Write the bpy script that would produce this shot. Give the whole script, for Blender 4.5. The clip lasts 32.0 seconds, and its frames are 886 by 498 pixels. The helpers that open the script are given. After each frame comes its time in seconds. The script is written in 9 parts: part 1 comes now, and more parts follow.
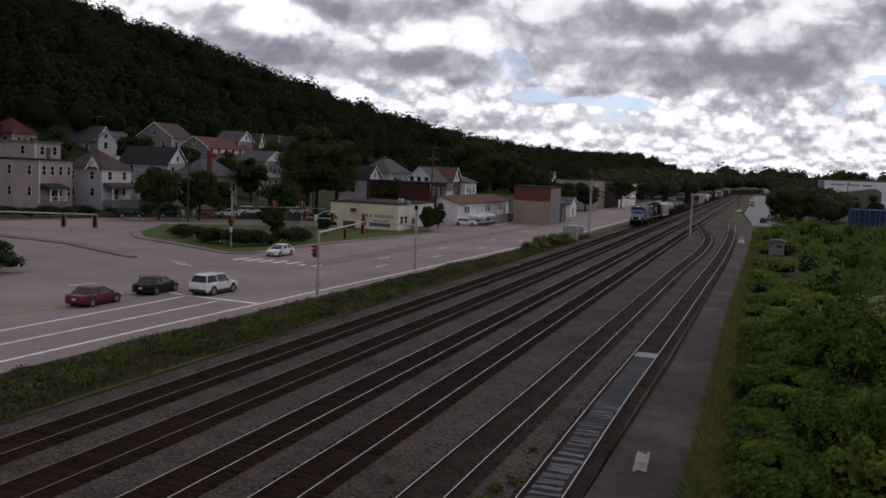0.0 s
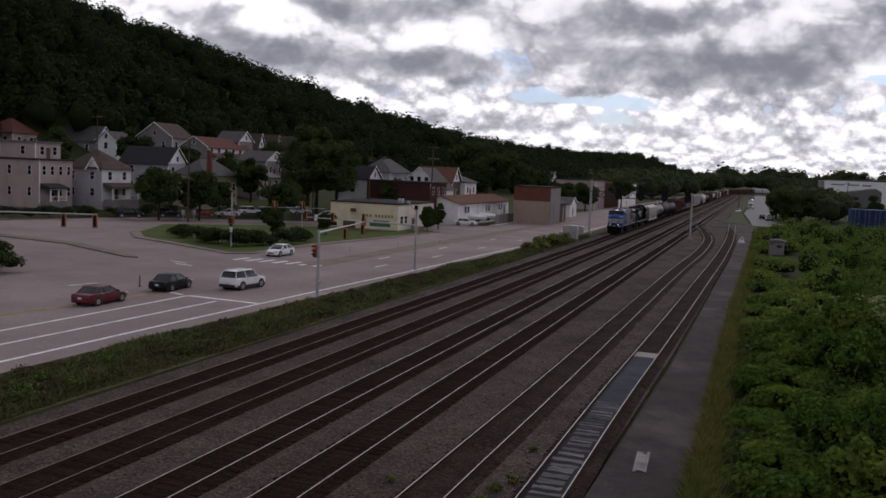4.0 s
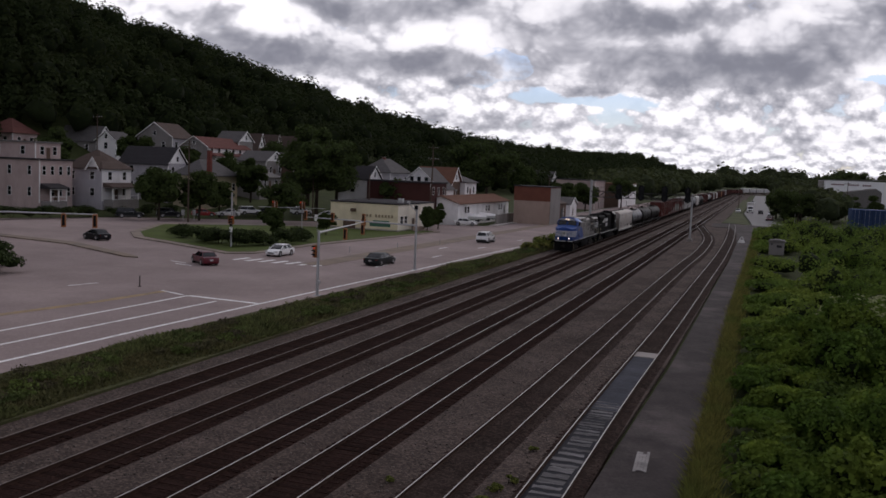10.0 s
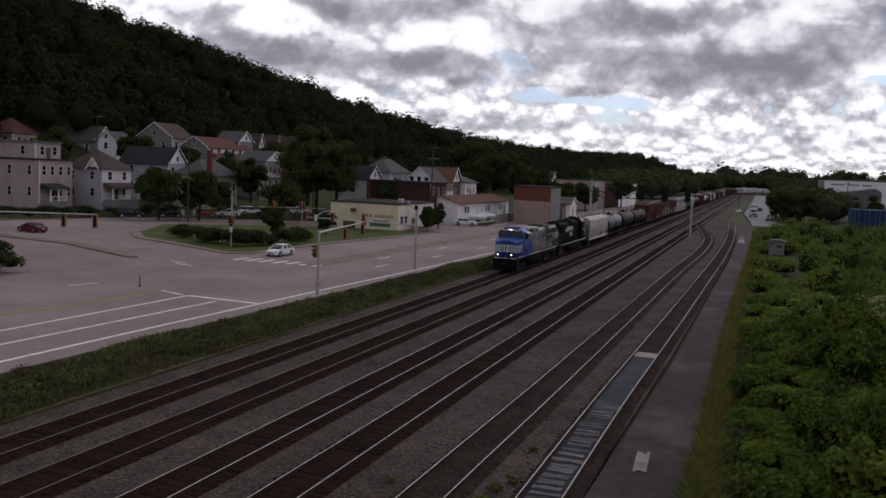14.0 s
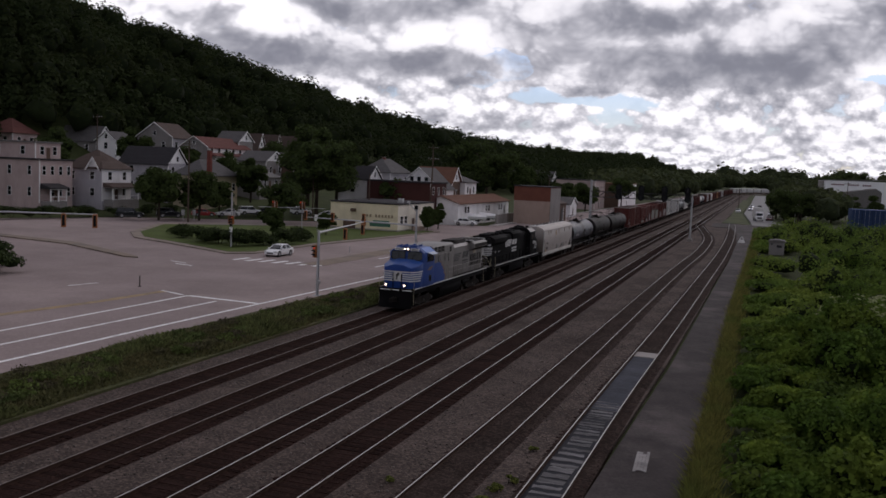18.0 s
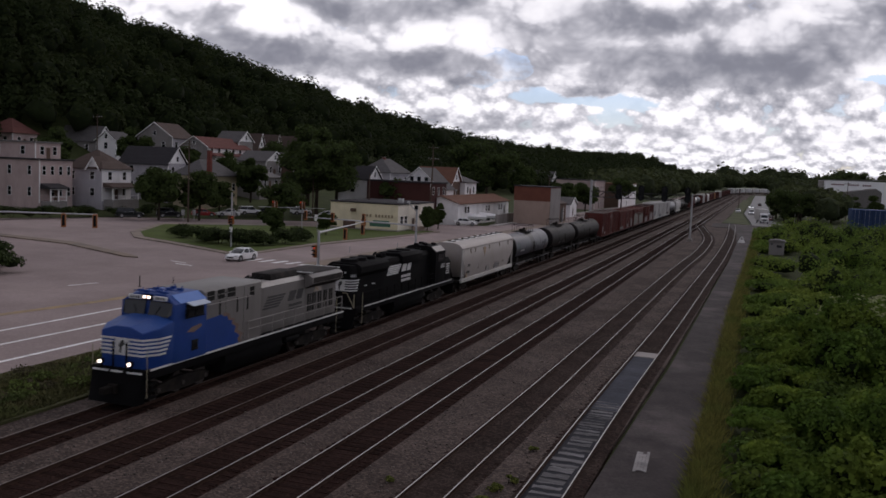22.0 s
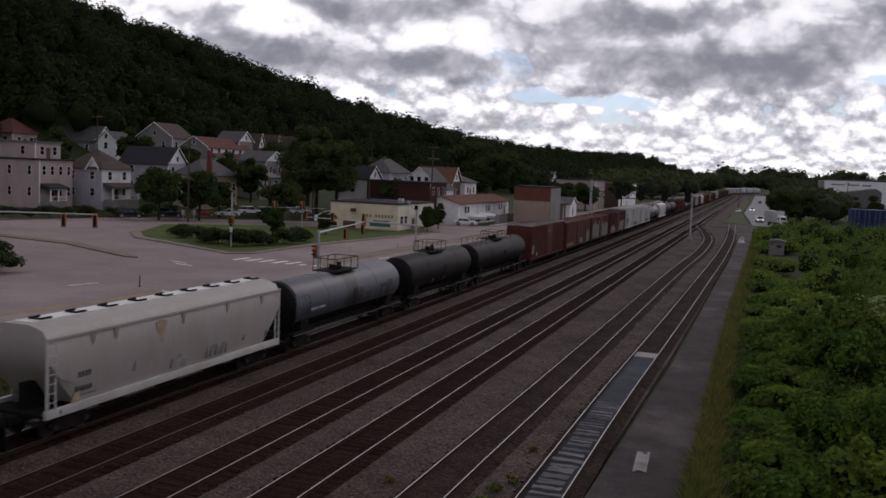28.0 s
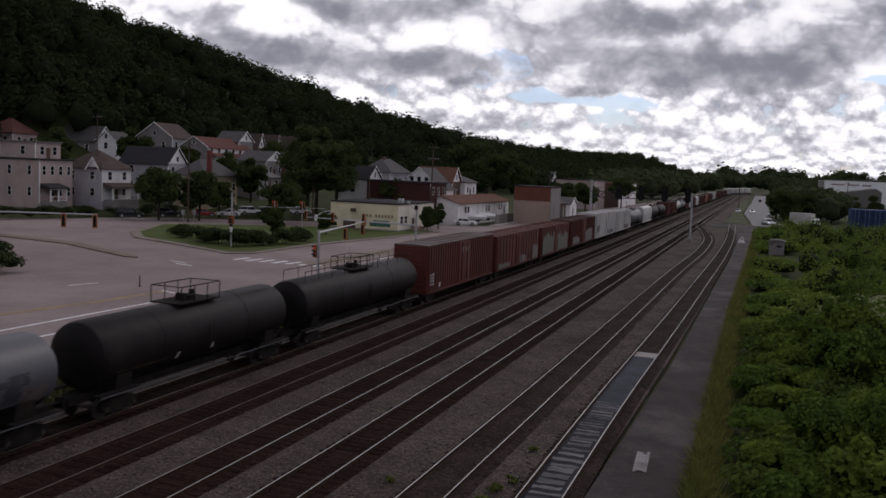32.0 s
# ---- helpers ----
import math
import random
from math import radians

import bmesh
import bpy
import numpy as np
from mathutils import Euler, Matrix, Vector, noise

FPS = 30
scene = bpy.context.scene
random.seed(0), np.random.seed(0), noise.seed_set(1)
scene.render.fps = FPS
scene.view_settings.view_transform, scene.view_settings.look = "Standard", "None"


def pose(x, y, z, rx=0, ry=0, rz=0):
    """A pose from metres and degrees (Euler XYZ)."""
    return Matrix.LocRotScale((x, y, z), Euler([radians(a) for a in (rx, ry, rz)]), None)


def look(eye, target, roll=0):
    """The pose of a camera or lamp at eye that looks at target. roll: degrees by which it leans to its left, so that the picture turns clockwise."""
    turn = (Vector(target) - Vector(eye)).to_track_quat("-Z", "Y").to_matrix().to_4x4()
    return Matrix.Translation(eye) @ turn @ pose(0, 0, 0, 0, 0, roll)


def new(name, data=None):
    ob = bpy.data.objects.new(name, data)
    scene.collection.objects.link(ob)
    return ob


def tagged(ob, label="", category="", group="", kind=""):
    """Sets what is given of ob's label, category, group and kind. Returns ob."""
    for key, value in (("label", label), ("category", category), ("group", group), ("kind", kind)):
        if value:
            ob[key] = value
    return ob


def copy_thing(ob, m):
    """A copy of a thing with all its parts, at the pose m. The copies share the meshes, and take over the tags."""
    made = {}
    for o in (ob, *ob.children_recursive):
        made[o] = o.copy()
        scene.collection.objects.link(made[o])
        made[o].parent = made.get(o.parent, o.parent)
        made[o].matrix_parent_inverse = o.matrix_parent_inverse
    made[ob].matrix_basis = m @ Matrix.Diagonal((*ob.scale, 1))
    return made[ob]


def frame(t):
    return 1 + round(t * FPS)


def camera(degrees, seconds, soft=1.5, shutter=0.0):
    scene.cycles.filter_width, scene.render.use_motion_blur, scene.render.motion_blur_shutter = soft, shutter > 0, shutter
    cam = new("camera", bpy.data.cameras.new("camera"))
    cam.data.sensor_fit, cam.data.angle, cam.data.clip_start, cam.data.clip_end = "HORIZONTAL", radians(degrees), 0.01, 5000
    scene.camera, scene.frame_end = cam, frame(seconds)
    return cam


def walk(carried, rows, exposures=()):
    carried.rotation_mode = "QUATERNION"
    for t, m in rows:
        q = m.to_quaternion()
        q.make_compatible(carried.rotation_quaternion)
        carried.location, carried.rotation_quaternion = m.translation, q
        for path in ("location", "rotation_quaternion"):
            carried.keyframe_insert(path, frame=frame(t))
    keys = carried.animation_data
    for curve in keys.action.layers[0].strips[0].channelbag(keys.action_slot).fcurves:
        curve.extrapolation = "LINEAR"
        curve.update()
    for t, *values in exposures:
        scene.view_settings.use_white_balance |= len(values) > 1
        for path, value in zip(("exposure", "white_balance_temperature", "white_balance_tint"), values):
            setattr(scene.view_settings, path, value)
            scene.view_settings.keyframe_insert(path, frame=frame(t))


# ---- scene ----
# The camera stands still on a bridge over the railway.
EYE = Vector((0.0, 0.0, 11.357))
PITCH, YAW, ROLL = radians(4.957), radians(19.004), 2.458
AIM = EYE + Vector((-math.sin(YAW) * math.cos(PITCH), math.cos(YAW) * math.cos(PITCH), -math.sin(PITCH)))
cam = camera(51.894, 32.0, soft=1.6, shutter=0.5)
walk(cam, [(0.0, look(EYE, AIM, ROLL)), (32.0, look(EYE, AIM, ROLL))], exposures=[(0.0, 0.0, 6450, 19), (32.0, 0.0, 6450, 19)])


# ---- daylight: broken cloud, the sun behind it ----
world = bpy.data.worlds.new("sky")
scene.world = world
world.use_nodes = True


def build_sky():
    nt = world.node_tree
    nt.nodes.clear()
    N, L = nt.nodes.new, nt.links.new

    def val(x):
        n = N("ShaderNodeValue")
        n.outputs[0].default_value = x
        return n.outputs[0]

    def m(op, a, b=None, c=None, clamp=False):
        n = N("ShaderNodeMath")
        n.operation, n.use_clamp = op, clamp
        for i, s in enumerate((a, b, c)):
            if s is None:
                continue
            if isinstance(s, (int, float)):
                n.inputs[i].default_value = s
            else:
                L(s, n.inputs[i])
        return n.outputs[0]

    def dot(v, d):
        n = N("ShaderNodeVectorMath")
        n.operation = "DOT_PRODUCT"
        L(v, n.inputs[0])
        n.inputs[1].default_value = d
        return n.outputs["Value"]

    way = N("ShaderNodeTexCoord").outputs["Generated"]
    ahead = m("ADD", m("ABSOLUTE", dot(way, (-math.sin(YAW), math.cos(YAW), 0))), 0.02)
    u = m("DIVIDE", dot(way, (math.cos(YAW), math.sin(YAW), 0)), ahead)
    v = m("DIVIDE", dot(way, (0, 0, 1)), ahead)

    def comb(x, y, z):
        n = N("ShaderNodeCombineXYZ")
        for i, s in enumerate((x, y, z)):
            if isinstance(s, (int, float)):
                n.inputs[i].default_value = s
            else:
                L(s, n.inputs[i])
        return n.outputs[0]

    def fbm(vec, scale, detail, rough):
        n = N("ShaderNodeTexNoise")
        L(vec, n.inputs["Vector"])
        n.inputs["Scale"].default_value = scale
        n.inputs["Detail"].default_value = detail
        n.inputs["Roughness"].default_value = rough
        return n.outputs["Fac"]

    # rounded heaps: cells of falling size, bent by noise
    bend = N("ShaderNodeTexNoise")
    bend.inputs["Scale"].default_value, bend.inputs["Detail"].default_value = 9.0, 3.0
    L(comb(u, v, 0.2), bend.inputs["Vector"])

    def heaps(rise, scale, squash, octaves=4):
        add = N("ShaderNodeVectorMath")
        add.operation = "MULTIPLY_ADD"
        L(bend.outputs["Color"], add.inputs[0])
        add.inputs[1].default_value = (0.55 / scale, 0.55 / scale, 0)
        L(comb(u, m("MULTIPLY", m("ADD", v, rise / scale), squash), 0.0), add.inputs[2])
        total, w, full = val(0.0), 1.0, 0.0
        for i in range(octaves):
            n = N("ShaderNodeTexVoronoi")
            n.voronoi_dimensions, n.feature = "2D", "SMOOTH_F1"
            n.inputs["Scale"].default_value, n.inputs["Smoothness"].default_value = scale * 2.17 ** i, 0.22
            L(add.outputs[0], n.inputs["Vector"])
            total = m("MULTIPLY_ADD", n.outputs["Distance"], -w, total)
            full += w
            w *= 0.5
        return m("ADD", m("DIVIDE", total, full), 1.0)

    def ease(x, lo, hi):
        n = N("ShaderNodeMapRange")
        n.interpolation_type = "SMOOTHSTEP"
        L(x, n.inputs["Value"])
        n.inputs["From Min"].default_value, n.inputs["From Max"].default_value = lo, hi
        return n.outputs["Result"]

    def blend(k, a, b):
        return m("MULTIPLY_ADD", m("SUBTRACT", b, a), k, a)

    # large overhead, small towards the horizon
    high, mid = ease(v, 0.075, 0.13), ease(v, 0.018, 0.060)

    def puffs(rise):
        return blend(high, blend(mid, heaps(rise, 44.0, 1.7), heaps(rise, 23.0, 1.35)), heaps(rise, 12.0, 1.3))

    puff, puff_up, puff_far = puffs(0.0), puffs(0.20), puffs(0.55)
    big = fbm(comb(u, m("MULTIPLY", v, 2.4), 0.3), 6.0, 6.0, 0.55)
    soft = fbm(comb(u, m("MULTIPLY", v, 2.6), 4.7), 13.0, 7.0, 0.58)
    wide = fbm(comb(u, m("MULTIPLY", v, 3.0), 2.1), 4.0, 4.0, 0.5)
    wob_u = m("MULTIPLY", m("SUBTRACT", big, 0.5), 0.07)
    wob_v = m("MULTIPLY", m("SUBTRACT", soft, 0.5), 0.035)

    def blobs(rows):
        total = val(0.0)
        for x, y, wx, wy, k in rows:
            cu, cv = (x - 784) / 1611.0, (301 + (x - 784) * 0.043 - y) / 1611.0
            a = m("DIVIDE", m("ADD", m("SUBTRACT", u, cu), wob_u), wx / 1611.0)
            b = m("DIVIDE", m("ADD", m("SUBTRACT", v, cv), wob_v), wy / 1611.0)
            r = m("MULTIPLY_ADD", a, a, m("MULTIPLY", b, b))
            total = m("MULTIPLY_ADD", m("POWER", 2.718, m("MULTIPLY", r, -1.0)), k, total)
        return total

    dark = blobs([(600, 116, 170, 26, 1.25), (430, 88, 130, 26, 0.9), (745, 118, 110, 24, 1.15), (650, 30, 110, 24, 1.1), (800, 22, 110, 18, 0.8), (935, 74, 75, 26, 0.95), (1010, 98, 90, 20, 0.8),
                  (1060, 28, 110, 26, 0.9), (1130, 116, 140, 22, 0.8), (1250, 112, 140, 32, 1.25), (1345, 128, 110, 22, 1.0), (1160, 152, 150, 14, 0.7), (1000, 162, 110, 9, 0.7), (1220, 52, 190, 26, 0.55),
                  (1450, 78, 100, 32, 0.85), (1535, 30, 80, 36, 0.6), (1480, 106, 100, 14, 0.7), (1095, 173, 70, 7, 0.5), (330, 22, 90, 22, 0.4), (1400, 20, 140, 18, 0.45), (800, 208, 90, 6, 0.35), (1250, 205, 60, 8, 0.35), (1390, 215, 60, 14, 0.35), (1440, 250, 60, 6, 0.35)])
    gap = blobs([(856, 122, 40, 20, 1.1), (838, 146, 18, 10, 0.8), (950, 174, 55, 12, 1.0), (1080, 188, 55, 12, 1.0), (1062, 212, 36, 14, 0.9), (1500, 146, 42, 7, 1.0), (1546, 196, 28, 14, 0.9), (906, 124, 14, 10, 0.7), (1010, 180, 60, 8, 0.7)])

    # white heaps with lit tops and grey undersides
    lit = m("ADD", m("MULTIPLY", m("SUBTRACT", puff, puff_up), 1.5), m("MULTIPLY", m("SUBTRACT", puff, puff_far), 0.7))
    shade = m("ADD", m("MULTIPLY", m("SUBTRACT", wide, 0.5), 0.5), m("MULTIPLY", m("SUBTRACT", soft, 0.5), 0.22))
    white = m("ADD", m("ADD", lit, shade), m("MULTIPLY_ADD", m("SUBTRACT", puff, 0.66), 0.8, 0.87), clamp=True)
    white = m("MAXIMUM", white, m("MULTIPLY_ADD", white, 0.5, 0.33))
    # broad flat grey layers in front of them
    deck = ease(m("ADD", dark, m("MULTIPLY_ADD", m("SUBTRACT", soft, 0.5), 0.7, m("MULTIPLY", m("SUBTRACT", puff, 0.66), -0.9))), 0.10, 0.95)
    grey = m("ADD", m("MULTIPLY_ADD", m("SUBTRACT", big, 0.5), 0.40, m("MULTIPLY", lit, 0.50)), m("MULTIPLY_ADD", m("SUBTRACT", soft, 0.5), 0.30, m("MULTIPLY_ADD", dark, -0.16, 0.60)), clamp=True)
    grey = m("MAXIMUM", grey, m("MULTIPLY_ADD", grey, 0.5, 0.15))
    lum = m("ADD", m("MULTIPLY", white, m("SUBTRACT", 1.0, deck)), m("MULTIPLY", grey, deck))
    # an even cover overhead and behind
    over = m("DIVIDE", m("SUBTRACT", v, 0.22), 0.3, clamp=True)
    lum = m("ADD", m("MULTIPLY", lum, m("SUBTRACT", 1.0, over)), m("MULTIPLY", over, OVERHEAD))
    ahead_light = m("ADD", m("MULTIPLY", dot(way, (-math.sin(YAW), math.cos(YAW), 0)), 0.21), 0.82, clamp=True)
    lum = m("MULTIPLY", lum, m("MAXIMUM", ahead_light, 0.3))
    ramp = N("ShaderNodeValToRGB")
    L(lum, ramp.inputs[0])
    e = ramp.color_ramp.elements
    e[0].position, e[0].color = 0.0, (0.156, 0.166, 0.195, 1)
    e[1].position, e[1].color = 1.0, (1.0, 1.02, 1.015, 1)
    for p, c in ((0.25, (0.238, 0.253, 0.290, 1)), (0.5, (0.45, 0.467, 0.50, 1)), (0.75, (0.757, 0.777, 0.80, 1))):
        e.new(p).color = c

    sky = N("ShaderNodeTexSky")
    sky.sky_type, sky.sun_disc = "NISHITA", False
    sky.sun_elevation, sky.sun_rotation = SUN_EL, SUN_AZ
    blue = N("ShaderNodeMix")
    blue.data_type, blue.blend_type = "RGBA", "MULTIPLY"
    blue.inputs["Factor"].default_value = 1.0
    L(sky.outputs[0], blue.inputs["A"])
    blue.inputs["B"].default_value = (0.085, 0.095, 0.115, 1)
    mix = N("ShaderNodeMix")
    mix.data_type = "RGBA"
    cover = m("SUBTRACT", 1.0, m("MULTIPLY", ease(m("ADD", gap, m("MULTIPLY_ADD", m("SUBTRACT", 0.66, puff), 1.6, m("MULTIPLY", m("SUBTRACT", soft, 0.5), -0.5))), 0.40, 0.66), 0.88))
    L(m("MAXIMUM", cover, m("MULTIPLY", deck, 1.6, clamp=True)), mix.inputs["Factor"])
    L(blue.outputs["Result"], mix.inputs["A"])
    L(ramp.outputs[0], mix.inputs["B"])
    bg = N("ShaderNodeBackground")
    bg.inputs["Strength"].default_value = SKY
    L(mix.outputs["Result"], bg.inputs["Color"])
    out = N("ShaderNodeOutputWorld")
    L(bg.outputs[0], out.inputs["Surface"])


SUN_EL, SUN_AZ, SKY, OVERHEAD = radians(48), radians(20), 1.0, 0.52
build_sky()
sun = new("sun", bpy.data.lights.new("sun", "SUN"))
sun.data.energy, sun.data.angle, sun.data.color = 0.46, radians(14), (1.0, 0.95, 0.88)
sun.matrix_world = look((40, 120, 90), (0, 0, 0))


# ---- materials ----
def surface(name, color, rough=0.7, metal=0.0, var=0.25, scale=1.0, fine=12.0, bump=0.15, rand=0.0, island=0.0, tint=None, spec=0.5,
            tint_scale=None, tint_amount=0.5, emit=0.0, stretch=(1, 1, 1), coat=0.0, grit=0.0, grit_scale=14.0):
    """A weathered surface: blotches at one scale, grain at another, relief, and a second colour in stains."""
    mt = bpy.data.materials.new(name)
    mt.use_nodes = True
    nt = mt.node_tree
    N, L = nt.nodes.new, nt.links.new
    bs = nt.nodes["Principled BSDF"]
    bs.inputs["Roughness"].default_value = rough
    bs.inputs["Metallic"].default_value = metal
    bs.inputs["Specular IOR Level"].default_value = spec if rough < 0.65 else min(spec, 0.12)
    bs.inputs["Coat Weight"].default_value = coat
    co = N("ShaderNodeTexCoord")
    mp = N("ShaderNodeMapping")
    mp.inputs["Scale"].default_value = stretch
    L(co.outputs["Object"], mp.inputs["Vector"])

    def noise_tex(s, d=4.0, r=0.6):
        n = N("ShaderNodeTexNoise")
        n.inputs["Scale"].default_value, n.inputs["Detail"].default_value, n.inputs["Roughness"].default_value = s, d, r
        L(mp.outputs[0], n.inputs["Vector"])
        return n.outputs["Fac"]

    def math_node(op, a, b):
        n = N("ShaderNodeMath")
        n.operation = op
        for i, s in enumerate((a, b)):
            if isinstance(s, (int, float)):
                n.inputs[i].default_value = s
            else:
                L(s, n.inputs[i])
        return n.outputs[0]

    a, b = noise_tex(scale), noise_tex(fine, 3.0)
    amount = math_node("ADD", math_node("MULTIPLY", math_node("SUBTRACT", a, 0.5), 2.6 * var), math_node("MULTIPLY", math_node("SUBTRACT", b, 0.5), 1.6 * var))
    if rand:
        info = N("ShaderNodeObjectInfo")
        amount = math_node("ADD", amount, math_node("MULTIPLY", math_node("SUBTRACT", info.outputs["Random"], 0.5), 2 * rand))
    if island:
        geo = N("ShaderNodeNewGeometry")
        amount = math_node("ADD", amount, math_node("MULTIPLY", math_node("SUBTRACT", geo.outputs["Random Per Island"], 0.5), 2 * island))
    if grit:
        vo = N("ShaderNodeTexVoronoi")
        vo.inputs["Scale"].default_value = grit_scale
        L(mp.outputs[0], vo.inputs["Vector"])
        sep = N("ShaderNodeSeparateColor")
        L(vo.outputs["Color"], sep.inputs[0])
        spread = math_node("SUBTRACT", math_node("POWER", sep.outputs[0], 2.2), 0.31)
        amount = math_node("ADD", amount, math_node("MULTIPLY", spread, 2 * grit))
    gain = math_node("MAXIMUM", math_node("ADD", amount, 1.0), 0.08)
    col = N("ShaderNodeVectorMath")
    col.operation = "SCALE"
    L(gain, col.inputs["Scale"])
    if tint:
        mx = N("ShaderNodeMix")
        mx.data_type = "RGBA"
        mx.inputs["A"].default_value, mx.inputs["B"].default_value = (*color, 1), (*tint, 1)
        rp = N("ShaderNodeMapRange")
        rp.inputs["From Min"].default_value, rp.inputs["From Max"].default_value = 0.46, 0.66
        rp.inputs["To Max"].default_value = tint_amount
        L(noise_tex(tint_scale or scale * 0.6, 5.0), rp.inputs["Value"])
        L(rp.outputs[0], mx.inputs["Factor"])
        L(mx.outputs["Result"], col.inputs[0])
    else:
        col.inputs[0].default_value = color
    L(col.outputs[0], bs.inputs["Base Color"])
    if bump:
        bp = N("ShaderNodeBump")
        bp.inputs["Strength"].default_value, bp.inputs["Distance"].default_value = bump, 0.05
        L(b, bp.inputs["Height"])
        L(bp.outputs[0], bs.inputs["Normal"])
    if emit:
        bs.inputs["Emission Color"].default_value = (*color, 1)
        bs.inputs["Emission Strength"].default_value = emit
    return mt


def glow(name, color, strength):
    mt = surface(name, color, 0.3, var=0.0, bump=0)
    bs = mt.node_tree.nodes["Principled BSDF"]
    bs.inputs["Emission Color"].default_value = (*color, 1)
    bs.inputs["Emission Strength"].default_value = strength
    return mt


M = {}


def add_mat(key, *a, **k):
    M[key] = surface(key, *a, **k)


add_mat("grass", (0.060, 0.064, 0.026), 0.9, var=0.5, scale=0.35, fine=6, bump=0.6, tint=(0.085, 0.070, 0.036), tint_scale=0.15, tint_amount=0.7)
add_mat("lawn", (0.075, 0.098, 0.027), 0.9, var=0.35, scale=0.25, fine=5, bump=0.5)
add_mat("earth", (0.045, 0.055, 0.020), 0.95, var=0.4, scale=0.2, fine=4, bump=0.5)
add_mat("ballast", (0.076, 0.0565, 0.0485), 0.95, var=0.42, scale=0.5, fine=9, bump=1.0, tint=(0.038, 0.0255, 0.0205), tint_scale=0.13, tint_amount=0.75, grit=0.55, grit_scale=11.0)
add_mat("oily_bed", (0.027, 0.0150, 0.0120), 0.92, spec=0.02, var=0.45, scale=0.5, fine=14, bump=0.8, grit=0.5, grit_scale=11.0)
add_mat("siding_bed", (0.042, 0.030, 0.0255), 0.92, spec=0.02, var=0.45, scale=0.5, fine=12, bump=0.8, tint=(0.030, 0.020, 0.017), tint_scale=0.3, tint_amount=0.8, grit=0.5, grit_scale=11.0)
add_mat("tie", (0.026, 0.0145, 0.0120), 0.9, spec=0.02, var=0.3, scale=1.0, fine=18, bump=0.6, rand=0.35, stretch=(0.3, 2, 1))
add_mat("tie_far", (0.026, 0.0145, 0.0120), 0.9, spec=0.02, var=0.3, scale=1.0, fine=18, bump=0.6, island=0.35)
add_mat("railhead", (0.40, 0.375, 0.36), 0.36, 1.0, var=0.15, scale=1.5, fine=20, bump=0.05)
add_mat("railhead_dull", (0.20, 0.17, 0.155), 0.5, 0.7, var=0.25, scale=1.0, fine=20, bump=0.08)
add_mat("rail_rust", (0.052, 0.029, 0.021), 0.85, 0.0, var=0.3, scale=2, fine=20, bump=0.3)
add_mat("asphalt", (0.262, 0.207, 0.198), 0.85, var=0.26, scale=0.12, fine=9, bump=0.3, tint=(0.34, 0.27, 0.252), tint_scale=0.05, tint_amount=0.8, grit=0.08, grit_scale=6.0)
add_mat("asphalt_dark", (0.034, 0.0265, 0.026), 0.8, var=0.6, scale=0.5, fine=8, bump=0.4, tint=(0.074, 0.060, 0.058), tint_scale=0.16, tint_amount=1.0, grit=0.12, grit_scale=7.0)
add_mat("concrete", (0.33, 0.30, 0.28), 0.85, var=0.2, scale=0.5, fine=9, bump=0.3, tint=(0.22, 0.20, 0.185), tint_amount=0.7)
add_mat("paint_white", (0.80, 0.79, 0.78), 0.7, var=0.12, scale=1.5, fine=9, bump=0.2, tint=(0.55, 0.53, 0.52), tint_scale=0.8, tint_amount=0.7)
add_mat("paint_yellow", (0.33, 0.235, 0.135), 0.75, var=0.25, scale=1.5, fine=9, bump=0.2, tint=(0.20, 0.165, 0.13), tint_scale=0.6, tint_amount=0.8)
add_mat("galvanised", (0.42, 0.42, 0.43), 0.5, 0.7, var=0.15, scale=1.5, fine=14, bump=0.1)
add_mat("pole_wood", (0.085, 0.062, 0.048), 0.9, var=0.3, scale=1, fine=10, bump=0.4, stretch=(3, 3, 0.3))
add_mat("black_metal", (0.009, 0.009, 0.010), 0.75, var=0.3, scale=2, fine=12, bump=0.1)
add_mat("signal_amber", (0.26, 0.085, 0.015), 0.5, var=0.15, scale=3, fine=12, bump=0.05)
add_mat("glass_dark", (0.012, 0.014, 0.017), 0.08, 0.0, var=0.2, scale=0.3, fine=3, bump=0)
add_mat("wet_slab", (0.050, 0.052, 0.064), 0.6, 0.0, var=0.5, scale=0.5, fine=5, bump=0.05, spec=0.02)
add_mat("water", (0.022, 0.022, 0.027), 0.5, 0.0, var=0.3, scale=0.5, fine=5, bump=0.05, spec=0.02)
add_mat("asphalt_wet", (0.165, 0.158, 0.158), 0.6, var=0.2, scale=0.2, fine=4, bump=0.15, spec=0.10)
M["lamp_red"] = glow("lamp_red", (1.0, 0.07, 0.03), 0.35)
M["lamp_white"] = glow("lamp_white", (1.0, 0.80, 0.66), 2.6)
M["lamp_cool"] = glow("lamp_cool", (0.96, 0.98, 1.0), 4.0)


add_mat("strip_grass", (0.052, 0.062, 0.026), 0.9, var=0.4, scale=0.25, fine=3, bump=0.5, tint=(0.085, 0.090, 0.035), tint_scale=0.1, tint_amount=0.8)


